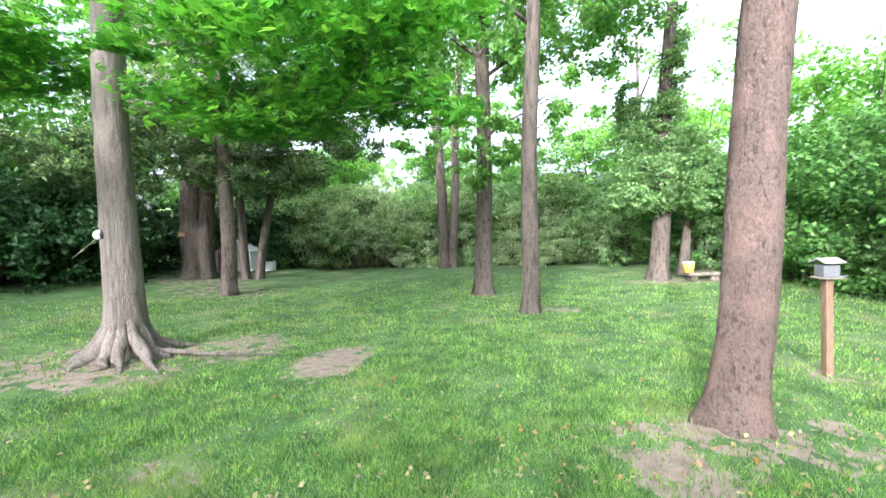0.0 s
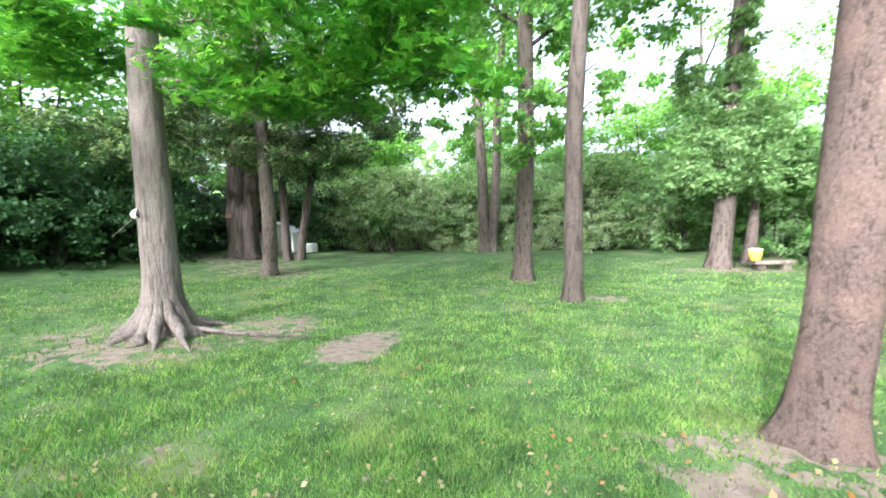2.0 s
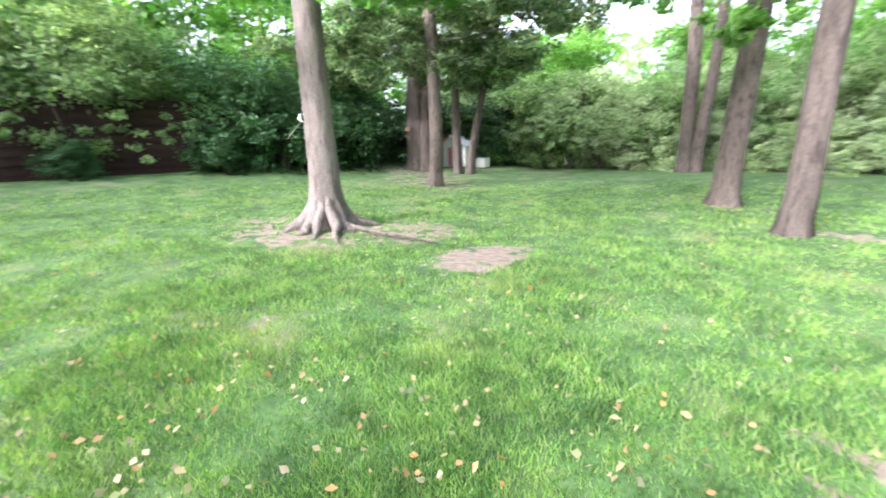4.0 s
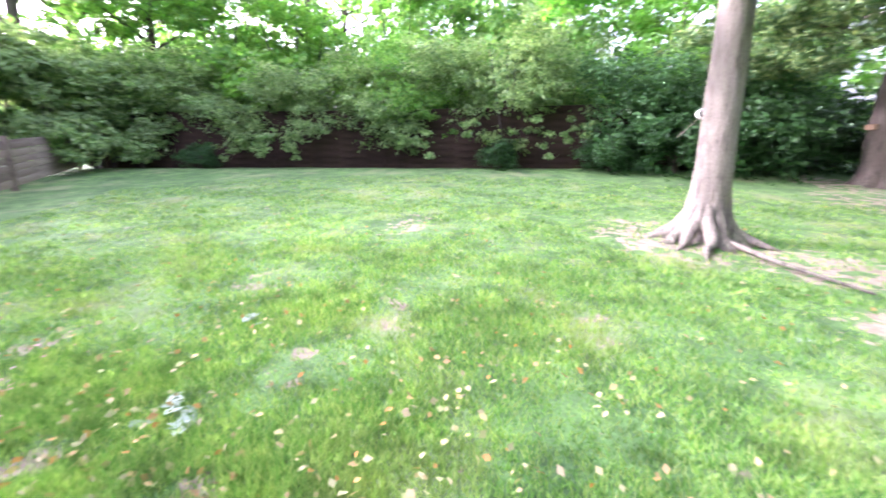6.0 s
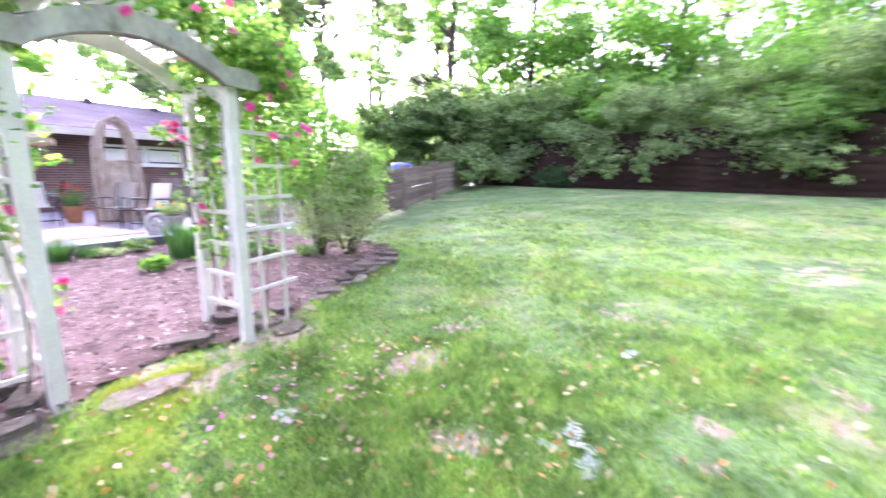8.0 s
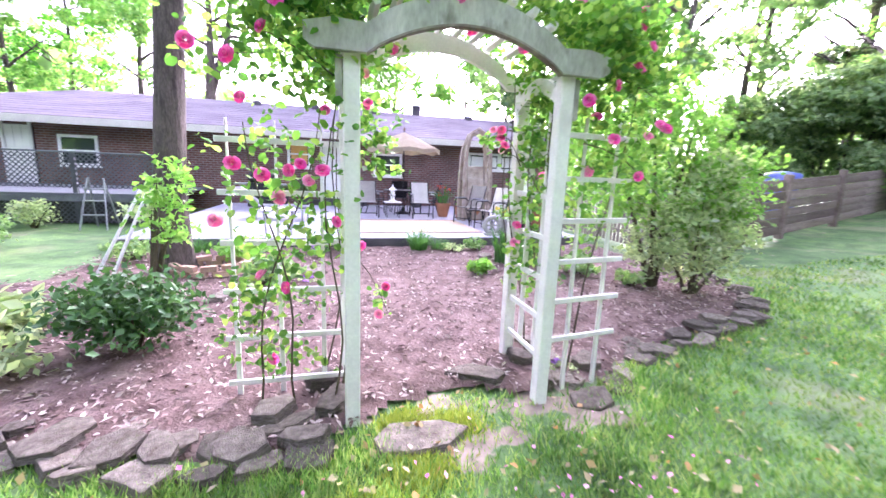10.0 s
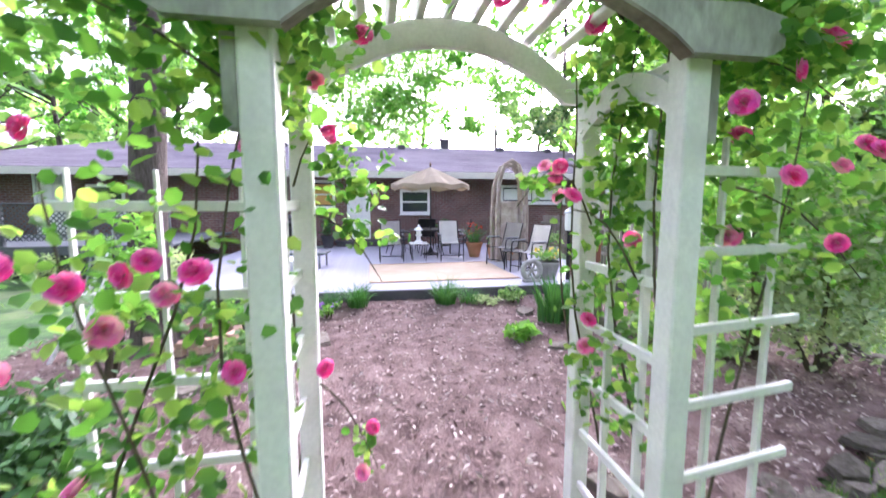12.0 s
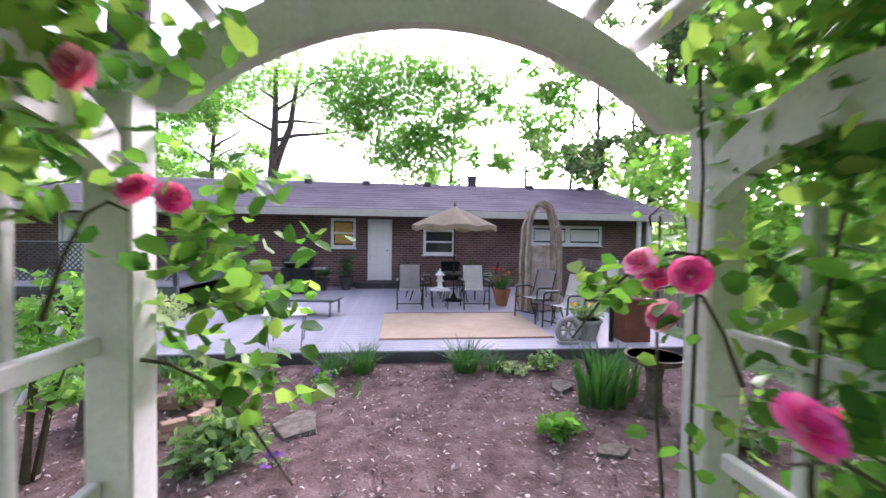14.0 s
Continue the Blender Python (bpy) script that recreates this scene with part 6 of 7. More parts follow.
pot(-2.4, 12.4, "dark pot with leafy plant under the window", 0.22, 0.35, DECKEDGE, "", 0.5, 220, 0.1, LEAF_DARKMID, seed=7)
pot(0.1, 12.7, "low dark pot with green plant beside the step", 0.2, 0.35, DECKEDGE, "", 0.45, 200, 0.1, LEAF_DARKMID, seed=8)
pot(2.2, 12.6, "dark pot with leafy plant against the wall", 0.24, 0.4, DECKEDGE, "", 0.6, 260, 0.1, LEAF_DARKMID, seed=9)

wh = thing("wheel_ornament", at(2.58, 5.9, 0.2), "round concrete wheel-shaped garden ornament", "ornament")
bm = bmesh.new()
tor = 20
pts = [(0.17 * math.cos(6.283 * k / tor), 0, 0.22 + 0.17 * math.sin(6.283 * k / tor)) for k in range(tor + 1)]
tube(bm, pts, [0.05] * (tor + 1), 8, False)
part("rim", bm, CONCRETE, wh, smooth=True)
bm = bmesh.new()
for k in range(3):
    a = 3.1416 * k / 3
    tube(bm, [(-0.15 * math.cos(a), 0, 0.22 - 0.15 * math.sin(a)), (0.15 * math.cos(a), 0, 0.22 + 0.15 * math.sin(a))], [0.02, 0.02], 6)
part("spokes", bm, CONCRETE, wh)
part("foot", boxed(-0.16, -0.07, 0, 0.16, 0.07, 0.05, 0.01), CONCRETE, wh)

ar = thing("driftwood_arch", at(3.1, 8.7, 0.2), "arched driftwood and vine trellis standing on the deck", "trellis")
rng_a = np.random.default_rng(77)
for s in range(14):
    bm = bmesh.new()
    w, hh, yy = 0.36 + 0.06 * rng_a.normal(), 2.42 + 0.1 * rng_a.normal(), rng_a.normal() * 0.08
    tube(bm, [(-w, yy, 0), (-w * 1.05, yy, hh * 0.45), (-w * 0.95, yy, hh * 0.8), (-w * 0.6, yy, hh * 0.95), (0.02, yy, hh), (w * 0.6, yy, hh * 0.95), (w * 0.95, yy, hh * 0.8), (w * 1.05, yy, hh * 0.45), (w, yy, 0)], [0.03, 0.025, 0.025, 0.022, 0.02, 0.022, 0.025, 0.025, 0.03], 7)
    part("branch", bm, DRIFTWOOD, ar)
bm = boxed(-0.24, -0.05, 0.02, 0.24, 0.05, 1.5, 0.02)
part("panel", bm, DRIFTWOOD, ar, "brown slatted panel")

lp = thing("post_lamp", at(3.35, 6.0, 0.0), "low white lantern lamp on a dark post", "lamp")
part("post", lathe(bmesh.new(), [(0.05, 0), (0.04, 0.1), (0.035, 1.1), (0.06, 1.14)], 10), BLACKMETAL, lp)
part("lantern_glass", lathe(bmesh.new(), [(0.075, 1.141), (0.085, 1.2), (0.085, 1.42), (0.075, 1.46)], 12), LAMPGLASS, lp)
part("lantern_cap", lathe(bmesh.new(), [(0.11, 1.461), (0.1, 1.49), (0.03, 1.55), (0.01, 1.58)], 12), GREYMETAL, lp)

hk = thing("shepherd_hook", at(3.12, 4.0, 0.0), "black iron shepherd's hook standing in the bed", "plant hook")
bm = bmesh.new()
tube(bm, [(0, 0, -0.1), (0, 0, 1.9), (-0.04, 0, 2.1), (-0.15, 0, 2.22), (-0.33, 0, 2.22), (-0.46, 0, 2.1), (-0.44, 0, 2.0)], [0.011] * 7, 8)
part("stem", bm, BLACKMETAL, hk, smooth=True)

bb = thing("bird_bath", at(2.6, 3.75, 0.02), "old mossy stone birdbath", "birdbath")
part("pedestal", lathe(bmesh.new(), [(0.17, 0), (0.16, 0.05), (0.09, 0.12), (0.075, 0.35), (0.1, 0.5)], 14), STONE, bb, smooth=True)
part("basin", lathe(bmesh.new(), [(0.1, 0.501), (0.25, 0.55), (0.3, 0.62), (0.27, 0.62), (0.1, 0.57)], 20), STONE, bb)
bx = thing("wooden_planter", at(3.75, 6.1, 0.0), "tall red-brown wooden planter box", "planter")
part("body", boxed(-0.22, -0.2, 0.0, 0.22, 0.2, 0.85, 0.015), RUSTWOOD, bx)
part("rim", boxed(-0.25, -0.23, 0.851, 0.25, 0.23, 0.9, 0.01), RUSTWOOD, bx)
part("plant", leaves("plant", clumps(np.random.default_rng(5), [(0, 0, 1.0, 0.26, 0.24, 0.15)], 220, 10, 0.2, 0.2), 0.08, LEAF_HEDGE, np.random.default_rng(6)), LEAF_HEDGE, bx)
gr = thing("gas_grill", at(-2.8, 11.2, 0.2), "covered black gas grill on the deck", "grill")
part("cart", boxed(-0.4, -0.25, 0.08, 0.4, 0.25, 0.78, 0.02), BLACKMETAL, gr)
part("hood", boxed(-0.38, -0.26, 0.79, 0.38, 0.26, 1.12, 0.09), BLACKMETAL, gr)
part("side_shelf", boxed(0.41, -0.24, 0.74, 0.75, 0.24, 0.78, 0.006), GREYMETAL, gr)
part("side_shelf", boxed(-0.75, -0.24, 0.74, -0.41, 0.24, 0.78, 0.006), GREYMETAL, gr)
part("handle", boxed(-0.3, -0.31, 0.92, 0.3, -0.285, 0.95, 0.008), GREYMETAL, gr)
chl = thing("chaise_lounge", at(-2.2, 8.6, 0.2, 80), "low dark grey chaise lounge on the deck", "chaise")
part("bed", boxed(-0.32, -0.9, 0.3, 0.32, 0.35, 0.35, 0.015), DARKGREY, chl)
part("backrest", boxed(-0.32, 0, 0, 0.32, 0.65, 0.05, 0.015), DARKGREY, chl).matrix_basis = pose(0, 0.36, 0.33, 40)
for x in (-0.28, 0.28):
    for y in (-0.8, 0.3):
        part("leg", boxed(x - 0.02, y - 0.02, 0, x + 0.02, y + 0.02, 0.299, 0.004), GREYMETAL, chl)


# ---- raised lattice deck at the side door ----
def lattice_deck():
    d = thing("lattice_deck", at(-11.4, 9.0, 0, 0), "raised dark grey deck with railing and diagonal lattice skirt", "deck")
    W, D, H = 6.6, 4.2, 0.72
    part("floor", boxed(0, 0, H - 0.06, W, D, H, 0.008), DARKGREY, d)
    part("skirt_frame", boxed(0, 0.0, H - 0.2, W, 0.04, H - 0.062, 0.006), DARKGREY, d)
    # Added dark sheet standing for the unlit space behind the lattice.
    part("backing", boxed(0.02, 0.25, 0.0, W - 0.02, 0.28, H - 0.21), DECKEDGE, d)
    for x in np.linspace(0.05, W - 0.05, 5):
        part("post", boxed(x - 0.045, 0.045, 0, x + 0.045, 0.135, 1.62, 0.008), DARKGREY, d)
    part("handrail", boxed(0, 0.02, 1.62, W, 0.16, 1.66, 0.008), DARKGREY, d)
    for z0, z1 in ((0.03, H - 0.2), (H + 0.12, 1.6)):
        bm = bmesh.new()
        hh = z1 - z0
        x = -hh
        while x < W:
            for sg in (1, -1):
                a, b = max(x, 0), min(x + hh, W)
                if b > a:
                    f0, f1 = (a - x) / hh, (b - x) / hh
                    if sg < 0:
                        f0, f1 = 1 - f0, 1 - f1
                    v = [bm.verts.new(c) for c in ((a, 0.01 + 0.008 * sg, z0 + hh * f0 - 0.018), (b, 0.01 + 0.008 * sg, z0 + hh * f1 - 0.018), (b, 0.01 + 0.008 * sg, z0 + hh * f1 + 0.018), (a, 0.01 + 0.008 * sg, z0 + hh * f0 + 0.018))]
                    bm.faces.new(v)
            x += 0.11
        bmesh.ops.solidify(bm, geom=bm.faces[:], thickness=0.007)
        tagged(part("lattice", bm, DARKGREY, d, "crossed lattice strips"), kind="stuff")


lattice_deck()
lad = thing("step_ladder", at(-5.7, 8.3, 0), "pale A-shaped folding step ladder on the grass", "ladder")
for x, y in ((-0.25, -0.3), (0.25, -0.3), (-0.22, 0.35), (0.22, 0.35)):
    bm = bmesh.new()
    tube(bm, [(x, y, 0), (x * 0.6, 0, 1.1)], [0.02, 0.018], 6)
    part("leg", bm, GREYMETAL, lad)
for z in (0.3, 0.6, 0.85):
    part("step", boxed(-0.2, -0.3 + 0.27 * z - 0.04, z, 0.2, -0.3 + 0.27 * z + 0.04, z + 0.03, 0.004), GREYMETAL, lad)
for k, (u, v, s) in enumerate(((-6.2, 5.6, 0.5), (-7.4, 6.4, 0.6), (-8.6, 7.0, 0.6), (-6.9, 8.3, 0.45), (-5.2, 3.2, 0.4))):
    leafy_plant("foundation_shrub", u, v, "low rounded shrub before the lattice deck", s, s * 1.3, 900, 0.08, LEAF_GREY if k % 2 else LEAF_HEDGE, "shrub", seed=40 + k, per=20)
leafy_plant("tall_shrub", -9.8, 5.8, "tall leafy shrub closing the garden's side", 1.6, 4.0, 3500, 0.14, LEAF_HEDGE, "shrub", seed=50, per=30, blobs=[(0, 0, 1.6, 1.5, 1.4, 1.2), (0.4, 0.2, 2.8, 1.1, 1.1, 0.9)])


# ---- far lawn: feeder, playhouse, clutter ----
bf = thing("bird_feeder", on_lawn(3.7, 4.7, 8), "grey roofed bird feeder on a square wooden post", "bird feeder")
part("post", boxed(-0.042, -0.042, -0.1, 0.042, 0.042, 1.14, 0.008), POSTWOOD, bf)
part("tray", boxed(-0.115, -0.105, 1.141, 0.115, 0.105, 1.162, 0.006), GREYWOOD, bf)
part("body", boxed(-0.09, -0.07, 1.163, 0.09, 0.07, 1.31, 0.006), DARKGREY, bf, "dark grey hopper")
part("perch", boxed(-0.125, -0.125, 1.17, 0.125, -0.11, 1.185, 0.004), DARKGREY, bf)
for s in (0, 180):
    part("roof", boxed(-0.118, 0, 0, 0.118, 0.125, 0.016, 0.004), CONCRETE, bf, "pale grey roof board").matrix_basis = pose(0, 0, 0, 0, 0, s) @ pose(0, 0, 1.37, -24)
dish = thing("tree_lamp", pose(-6.2, 4.53, 2.03), "round pale lamp on a bracket fixed to the maple", "lamp")
part("globe", lathe(bmesh.new(), [(0.02, -0.08), (0.07, -0.05), (0.09, 0), (0.07, 0.05), (0.02, 0.08)], 14), LAMPGLASS, dish, smooth=True)
bm = bmesh.new()
tube(bm, [(0, 0, 0), (0.08, 0.05, 0.0), (0.16, 0.1, 0.01)], [0.012] * 3, 6)
part("bracket", bm, BLACKMETAL, dish)
bm = bmesh.new()
tube(bm, [(-0.03, -0.02, -0.05), (-0.3, -0.2, -0.35)], [0.005] * 2, 6)
part("strut", bm, GREYWOOD, dish)
bm = bmesh.new()
tube(bm, [(0.19, -0.12, -0.06), (0.2, -0.14, 0.0), (0.19, -0.13, 0.07)], [0.02, 0.03, 0.012], 6)
part("bracket_plate", bm, BLACKMETAL, dish)
ph = thing("playhouse", on_lawn(-12.0, 15.25, 20), "small white and pink wooden playhouse with a gabled roof", "playhouse")
part("wall", prism(bmesh.new(), [(-0.75, 0), (0.75, 0), (0.75, 0.85), (0, 1.3), (-0.75, 0.85)], -0.7, 0.7), TRIM, ph, "white boarded wall")
for x in (-0.45, 0, 0.45):
    part("stripe", boxed(x - 0.09, -0.72, 0.05, x + 0.09, -0.704, 0.85, 0.004), PINKPAINT, ph, "pink painted boards")
for s in (-1, 1):
    part("roof", boxed(-0.02, -0.8, -0.02, 0.98, 0.8, 0.02, 0.006), TRIM if s > 0 else REDPAINT, ph).matrix_basis = pose(0, 0, 1.35, 0, 31 if s > 0 else 149, 0)
# Made-up cart shape that stands in for an indistinct red object.
rb = thing("garden_cart", on_lawn(-12.5, 14.6, 30), "small red cart standing in for an indistinct red object", "cart")
part("tub", boxed(-0.35, -0.25, 0.2, 0.35, 0.25, 0.5, 0.06), REDPAINT, rb)
for x in (-0.28, 0.28):
    bm = lathe(bmesh.new(), [(0.14, -0.03), (0.15, 0), (0.14, 0.03)], 14)
    part("wheel", bm, BLACKMETAL, rb).matrix_basis = pose(x, -0.27, 0.15, 90)
wb = thing("white_crate", on_lawn(-11.0, 15.9, 10), "white plastic crate beside the playhouse", "crate")
part("body", boxed(-0.3, -0.25, 0, 0.3, 0.25, 0.42, 0.03), TRIM, wb)
st = thing("stone_bench", on_lawn(5.45, 12.3, 8), "low flat stone bench by the broken trunk", "bench")
part("slab", boxed(-0.5, -0.22, 0.16, 0.5, 0.22, 0.26, 0.03), STONE, st)
for x in (-0.3, 0.3):
    part("foot", boxed(x - 0.1, -0.15, 0, x + 0.1, 0.15, 0.159, 0.02), STONE, st)
yb = thing("yellow_pail", on_lawn(5.05, 12.2, 0, 0.26), "small yellow pail set on the stone bench", "pail")
part("body", lathe(bmesh.new(), [(0.12, 0), (0.16, 0.28), (0.15, 0.28), (0.12, 0.05)], 14), YELLOW, yb, smooth=True)
part("lid", lathe(bmesh.new(), [(0.165, 0.281), (0.165, 0.31), (0.06, 0.33)], 14), TRIM, yb)
bluebin = thing("blue_tub", on_lawn(-8.8, -11.75), "blue plastic tub beyond the fence", "tub")
part("body", lathe(bmesh.new(), [(0.3, 0), (0.38, 1.4), (0.4, 1.5), (0.36, 1.55), (0.05, 1.6)], 16), BLUE, bluebin, smooth=True)


# ---- woods all round and trees behind the house ----
def far_tree(name, x, y, h, r, label, n, size, leaf, seed, spread=3.0, z0=0.4, bare=()):
    rng = np.random.default_rng(seed + 700)
    t = thing(name, pose(x, y, 0.3), label, "tree", "trees behind the house" if y < -10 else "woodland trees")
    limbs = [(h * rng.uniform(0.3, 0.75), rng.uniform(0, 360), spread * rng.uniform(0.6, 1.0), h * 0.12, r * 0.4) for _ in range(8)]
    part("trunk", trunk_mesh("trunk", rng, h, r, lean=(rng.normal() * 0.5, rng.normal() * 0.5), flare=1.3, limbs=limbs, seg=12, taper=0.7), BARK_DARK, t, smooth=True)
    part("crown", leaves("crown", clumps(rng, ring_blobs(rng, 20, spread, h * z0, h * 0.98, spread * 0.24, spread * 0.42), n, 40, 0.26, 0.35), size, leaf, rng, 0.5, 0.65, 0.4), leaf, t)


far = np.random.default_rng(91)
for k, u in enumerate((-14.5, -11.0, 2.9, 8.2, 11.0, 14.5)):
    p = at(u + far.normal() * 0.3, 24.5 + far.normal() * 1.0).translation
    far_tree("backyard_tree", p.x, p.y, far.uniform(10, 14), far.uniform(0.12, 0.2), "tall leafy tree rising behind the house roof", 2200 if u == 2.9 else 6000, 0.24, LEAF_LIGHT if k % 2 else LEAF_MAPLE, k, 3.2, 0.35)


def forked_tree():
    rng = np.random.default_rng(720)
    t = thing("forked_tree", at(-7.1, 23.0), "dark forked tree with a wide bright crown hanging over the roof", "tree", "trees behind the house")
    part("trunk", trunk_mesh("trunk", rng, 11, 0.38, lean=(0.3, 0), flare=1.3, seg=12, taper=0.7, limbs=[(7.0, 5, 5.5, 1.2, 0.12), (8.0, 20, 6.0, 0.6, 0.1), (7.5, 170, 3.5, 1.6, 0.1), (8.6, -30, 4.5, 1.5, 0.09), (9.2, 140, 3.0, 1.4, 0.08)]), BARK_DARK, t, smooth=True)
    bm = bmesh.new()
    tube(bm, [(0.1, 0, 5.2), (0.5, 0, 6.4), (1.0, 0.1, 7.8), (1.25, 0.1, 9.6), (1.6, 0, 11.5)], [0.24, 0.2, 0.17, 0.12, 0.04], 10)
    part("second_trunk", bm, BARK_DARK, t, smooth=True)
    blobs = [(6.0, -0.8, 10.0, 2.4, 1.6, 1.4), (9.6, -0.8, 10.2, 2.2, 1.6, 1.4), (8.8, -0.8, 7.4, 1.2, 1.0, 1.0), (0.5, 0, 10.6, 2.4, 2.0, 1.0), (-2.0, 0, 9.4, 1.8, 1.6, 0.8), (3.2, -0.5, 9.8, 1.8, 1.6, 1.1), (5.2, -0.8, 9.0, 1.8, 1.6, 1.3), (6.8, -0.8, 7.8, 1.5, 1.4, 1.5), (8.6, -0.8, 8.6, 1.7, 1.5, 1.4), (10.4, -0.8, 8.6, 1.5, 1.4, 1.3), (7.4, -0.8, 6.0, 1.0, 0.9, 1.2), (6.2, -0.8, 6.4, 0.9, 0.9, 1.0), (9.8, -0.8, 6.6, 1.2, 1.0, 1.4), (6.8, -0.8, 6.2, 1.3, 1.0, 1.6), (8.6, -0.8, 6.3, 1.4, 1.0, 1.6), (5.2, -0.8, 7.6, 1.3, 1.0, 1.4), (4.2, -0.8, 8.6, 1.4, 1.0, 1.2), (8.2, -0.8, 10.8, 2.4, 1.8, 1.2), (5.0, -0.6, 11.2, 2.2, 1.8, 1.0), (3.6, -0.4, 7.6, 0.8, 0.8, 0.5), (11.6, -0.8, 10.2, 1.6, 1.4, 1.2), (5.0, -0.8, 7.0, 0.7, 0.7, 0.6)]
    part("crown", leaves("crown", clumps(rng, [(x, y, z, 1.4 * a, 1.3 * b, 1.25 * c) for x, y, z, a, b, c in blobs], 17000, 14, 0.2, 0.1), 0.27, LEAF_PALE, rng, 0.55, 0.85, 0.4, 0, "lobed"), LEAF_PALE, t, "bright hanging sprays of leaves")


forked_tree()
for k in range(4):
    p = at(9.5 + 1.0 * k, 19 - 2.4 * k).translation
    far_tree("side_tree", p.x, p.y, far.uniform(11, 15), 0.16, "conifer-like tree beyond the patio fence", 4600, 0.24, LEAF_CONIFER if k % 3 == 1 else LEAF_HEDGE, 30 + k, 2.6, 0.15)
for k in range(7):
    p = at(-15 - 0.6 * k, 22 - 4.2 * k).translation
    far_tree("side_tree", p.x, p.y, far.uniform(8, 12), 0.16, "leafy tree at the side of the house", 3200, 0.25, LEAF_LIGHT, 50 + k, 3.0, 0.2)
for k in range(15):
    a = radians(-62 + 14.5 * k)
    x, y = -2 - 26 * math.cos(a) * 1.0, 2 + 27 * math.sin(a)
    far_tree("woodland_tree", x, y, far.uniform(12, 17), far.uniform(0.15, 0.25), "tall slender woodland tree beyond the hedge", 2400, 0.3, LEAF_LIGHT if k % 3 else LEAF_HEDGE, 70 + k, 3.6, 0.25)

# tall trees beyond the side fence
far_tree("conifer", -10.2, -22.5, 17, 0.24, "tall dark grey-green conifer beyond the side fence", 5200, 0.3, LEAF_CONIFER, 201, 3.0, 0.3)
far_tree("conifer", -8.3, -19.8, 16, 0.22, "tall dark grey-green conifer beyond the side fence", 5600, 0.3, LEAF_CONIFER, 207, 3.2, 0.3)
far_tree("woodland_tree", -14.2, -20.5, 16, 0.2, "slender open tree beyond the side fence", 1800, 0.26, LEAF_HEDGE, 202, 3.0, 0.35)
far_tree("woodland_tree", -16.4, -17.2, 16, 0.3, "tall straight trunk rising from the corner hedge", 4200, 0.28, LEAF_LIGHT, 203, 3.4, 0.5)
far_tree("woodland_tree", -20.5, -14.5, 15, 0.24, "leafy sunlit tree behind the corner hedge", 6500, 0.28, LEAF_LIGHT, 204, 3.8, 0.3)
far_tree("conifer", -19.5, -21.5, 18, 0.26, "tall dark grey-green conifer beyond the side fence", 5200, 0.3, LEAF_CONIFER, 205, 3.2, 0.3)
far_tree("woodland_tree", -23.0, -8.0, 15, 0.24, "leafy tree behind the dark fence", 6500, 0.28, LEAF_LIGHT, 206, 3.8, 0.3)


def far_woods():
    rng = np.random.default_rng(95)
    n = 26000
    a, r = rng.uniform(0, 6.283, n), rng.uniform(34, 46, n)
    top = 7 + 2.5 * np.sin(a * 7) + 2 * np.sin(a * 17 + 1)
    z = rng.random(n) ** 1.3 * top * np.where(np.cos(a - 0.7) > 0.7, 0.6, 1)
    keep = ~((np.cos(a - math.atan2(-1, -0.25)) > 0.9) & (z > 5))
    p = np.stack((-2 + r * np.cos(a), 1 + r * np.sin(a), z), -1)[keep]
    tagged(part("far_woods", leaves("far_woods", p, 1.1, LEAF_HEDGE, rng, 0.4, 0.7, 0.3), LEAF_HEDGE), "distant green woods closing the view", "woods", kind="stuff")


far_woods()


# ---- grass and litter ----
def spread_points(rng, n, r0, r1):
    c = np.array([(0.2, -0.4), (0.5, 0.9), (0.45, 0.4), (0.1, -0.6), (0.1, -1.2)])[rng.integers(0, 5, n)]
    r = r0 * (r1 / r0) ** rng.random(n)
    a = rng.uniform(0, 6.283, n)
    return c[:, 0] + r * np.cos(a), c[:, 1] + r * np.sin(a)


def clear(x, y):
    u, v = garden_xy(x, y)
    return ~inside(BED, u, v) & (v < 3.0)


# Centres and widths of the sun patches drawn with yellow-green blades.
SUN_PATCHES = [(0.34, -2.38, 0.13), (0.49, -2.19, 0.13), (0.15, -2.66, 0.1), (-0.03, -3.07, 0.09), (0.28, -3.05, 0.08)]


def blades_at(x, y, rng, h0, h1, tall=1.0):
    """One small leaning blade for each place on the lawn."""
    n = len(x)
    d = np.hypot(x - 0.3, y)
    h = rng.uniform(h0, h1, n) * tall
    w = np.clip(0.0035 + 0.0011 * d, 0.004, 0.014)
    a, b = rng.uniform(0, 6.283, n), rng.uniform(0, 6.283, n)
    z = height(x, y) + 0.018 * np.sin(x * 1.7 + 0.6 * y) * np.sin(y * 1.3) - 0.008
    lean = h * rng.uniform(0.1, 0.9, n)
    V = np.empty((n, 3, 3))
    V[:, 0] = np.stack((x - np.cos(a) * w, y - np.sin(a) * w, z), -1)
    V[:, 1] = np.stack((x + np.cos(a) * w, y + np.sin(a) * w, z), -1)
    V[:, 2] = np.stack((x + np.cos(b) * lean, y + np.sin(b) * lean, z + h), -1)
    return V.reshape(-1, 3), np.arange(3 * n).reshape(-1, 3)


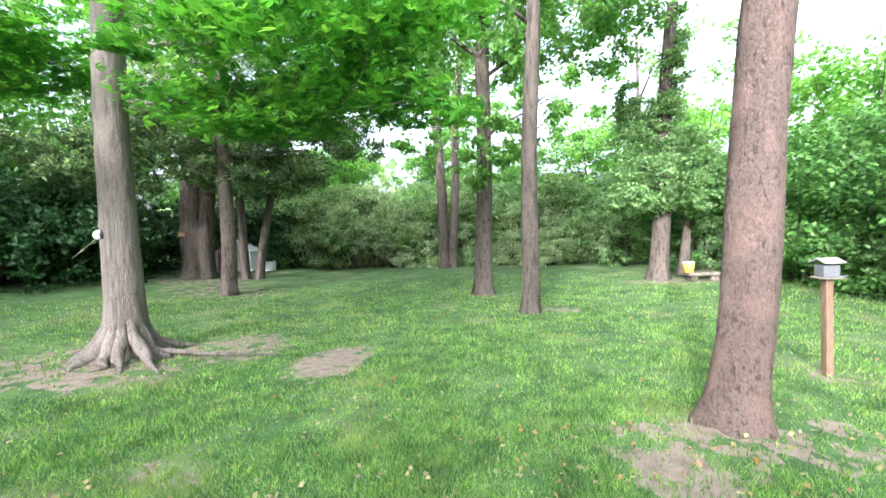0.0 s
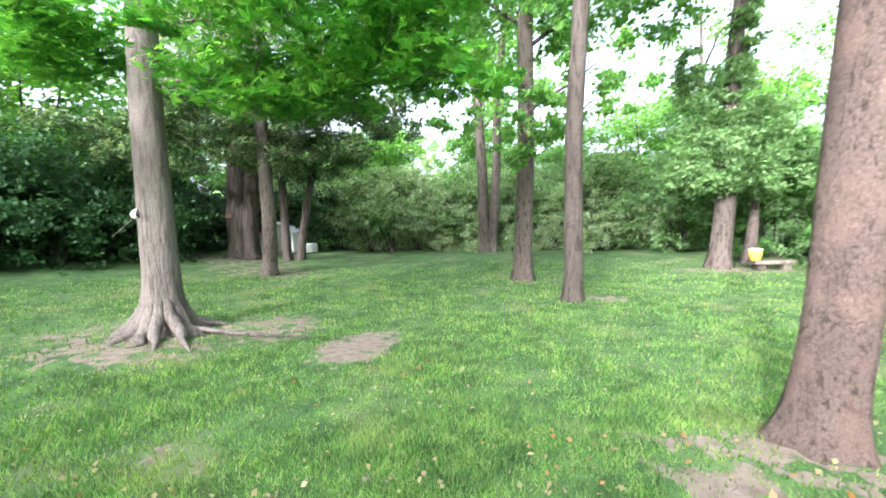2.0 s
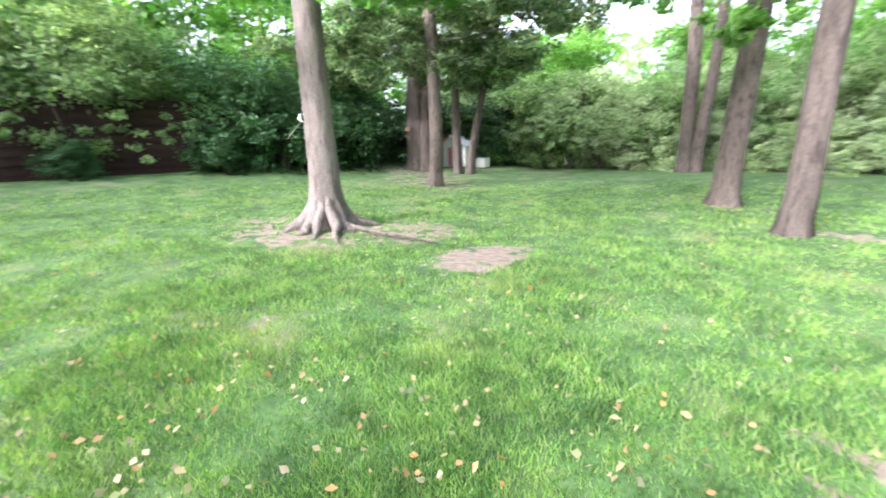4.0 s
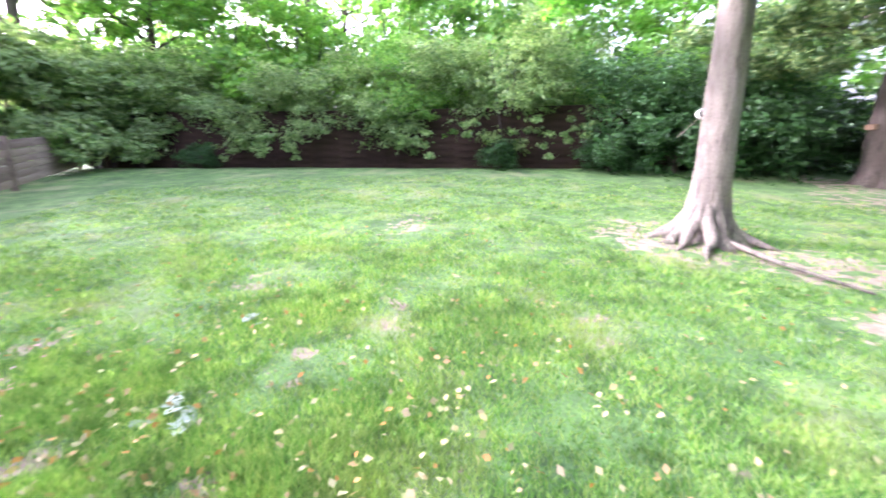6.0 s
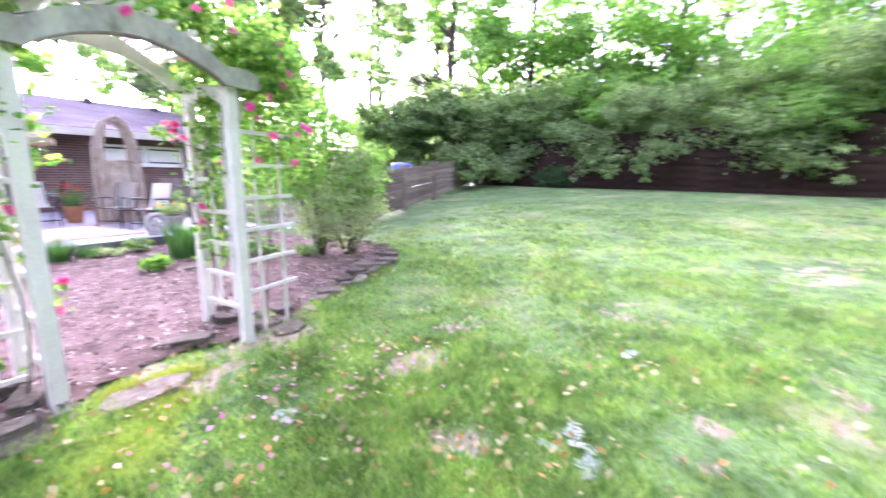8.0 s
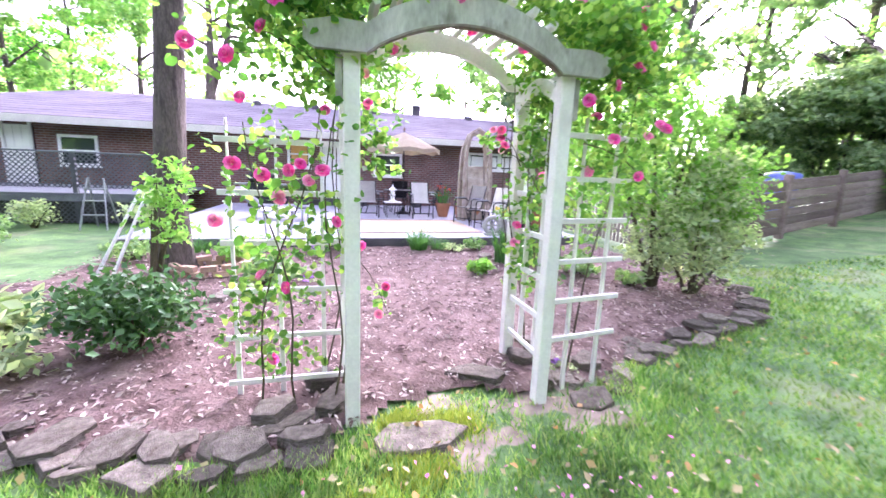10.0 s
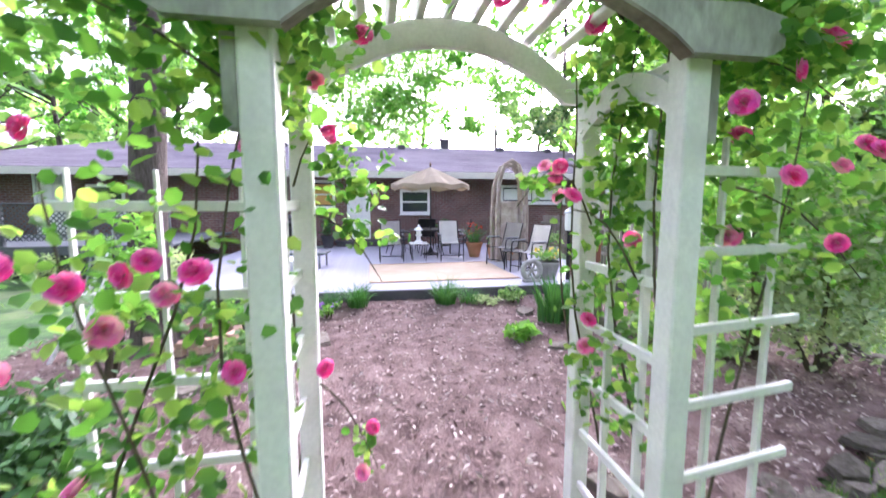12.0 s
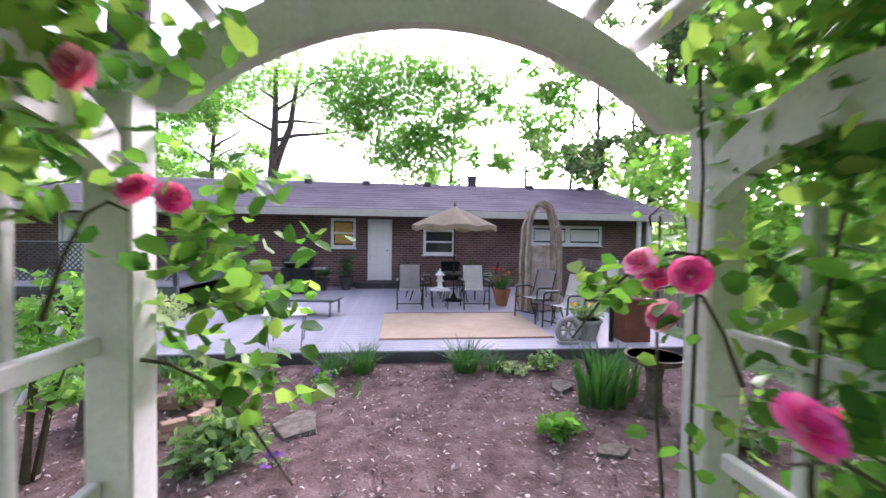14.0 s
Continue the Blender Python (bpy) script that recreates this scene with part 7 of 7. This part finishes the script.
def build_grass():
    rng = np.random.default_rng(97)
    n = 620000
    x, y = spread_points(rng, n, 0.7, 14.0)
    x, y = x + rng.normal(size=n) * 0.02, y + rng.normal(size=n) * 0.02
    thin = 0.5 + 0.5 * np.sin(x * 2.3 + 1.7 * np.sin(y * 1.1)) * np.sin(y * 2.0 + 1.3 * np.sin(x * 0.9))
    keep = clear(x, y) & (rng.random(n) > soil_at(x, y) * 1.15) & (rng.random(n) < 0.45 + 0.75 * thin)
    x, y, thin = x[keep], y[keep], thin[keep]
    me = quick_mesh("grass", *blades_at(x, y, rng, 0.03, 0.08, 0.7 + 0.6 * thin), GRASS)
    tagged(part("grass", me, GRASS), "short uneven green lawn grass", "grass", kind="stuff")
    # yellow-green blades as painted sun patches at the foot of the arbor
    k = np.array(SUN_PATCHES)[rng.integers(0, len(SUN_PATCHES), 9000)]
    x, y = k[:, 0] + rng.normal(size=9000) * k[:, 2], k[:, 1] + rng.normal(size=9000) * k[:, 2] * 0.8
    keep = clear(x, y)
    me = quick_mesh("moss", *blades_at(x[keep], y[keep], rng, 0.02, 0.06, 1.0), GRASS_SUNNY)
    tagged(part("moss", me, GRASS_SUNNY), "yellow-green grass standing for sun patches at the foot of the arbor", "moss", kind="stuff")
    n = 3600
    x, y = spread_points(rng, n, 0.9, 13.0)
    keep = clear(x, y)
    x, y = x[keep], y[keep]
    p = np.stack((x, y, height(x, y) + 0.045), -1)
    tagged(part("fallen_leaves", leaves("fallen_leaves", p, 0.05, LITTER, rng, 0.6, 0.75), LITTER), "small fallen yellow and pale leaves on the grass", "leaf litter", kind="stuff")
    n = 150
    x, y = rng.normal(-0.7, 0.7, n), rng.normal(-2.3, 0.5, n)
    keep = clear(x, y)
    p = np.stack((x[keep], y[keep], height(x[keep], y[keep]) + 0.04), -1)
    tagged(part("fallen_petals", leaves("fallen_petals", p, 0.035, PETAL_PALE, rng, 0.7, 0.8), PETAL_PALE), "fallen pink rose petals on the grass", "petals", kind="stuff")


build_grass()
for k, (x, y, s) in enumerate(((-2.68, -0.95, 0.22), (-1.42, -0.8, 0.15), (-1.25, -0.6, 0.16), (-1.3, -0.78, 0.12), (-2.45, 3.45, 0.12), (-0.35, -2.0, 0.12))):
    f = thing("silvery_leaf", on_lawn(x, y, 40 * k, 0.03), "large silvery grey-green fallen leaf on the grass", "leaf", "silvery leaves")
    rl = np.random.default_rng(k)
    for p in rl.normal(size=(4, 3)) * np.array([0.35, 0.35, 0.05]) * s:
        part("blade", leaves("blade", p[None], s * 0.7, LEAF_SILVER, rl, 0.85, 0.75, 0, 0, "lobed"), LEAF_SILVER, f)
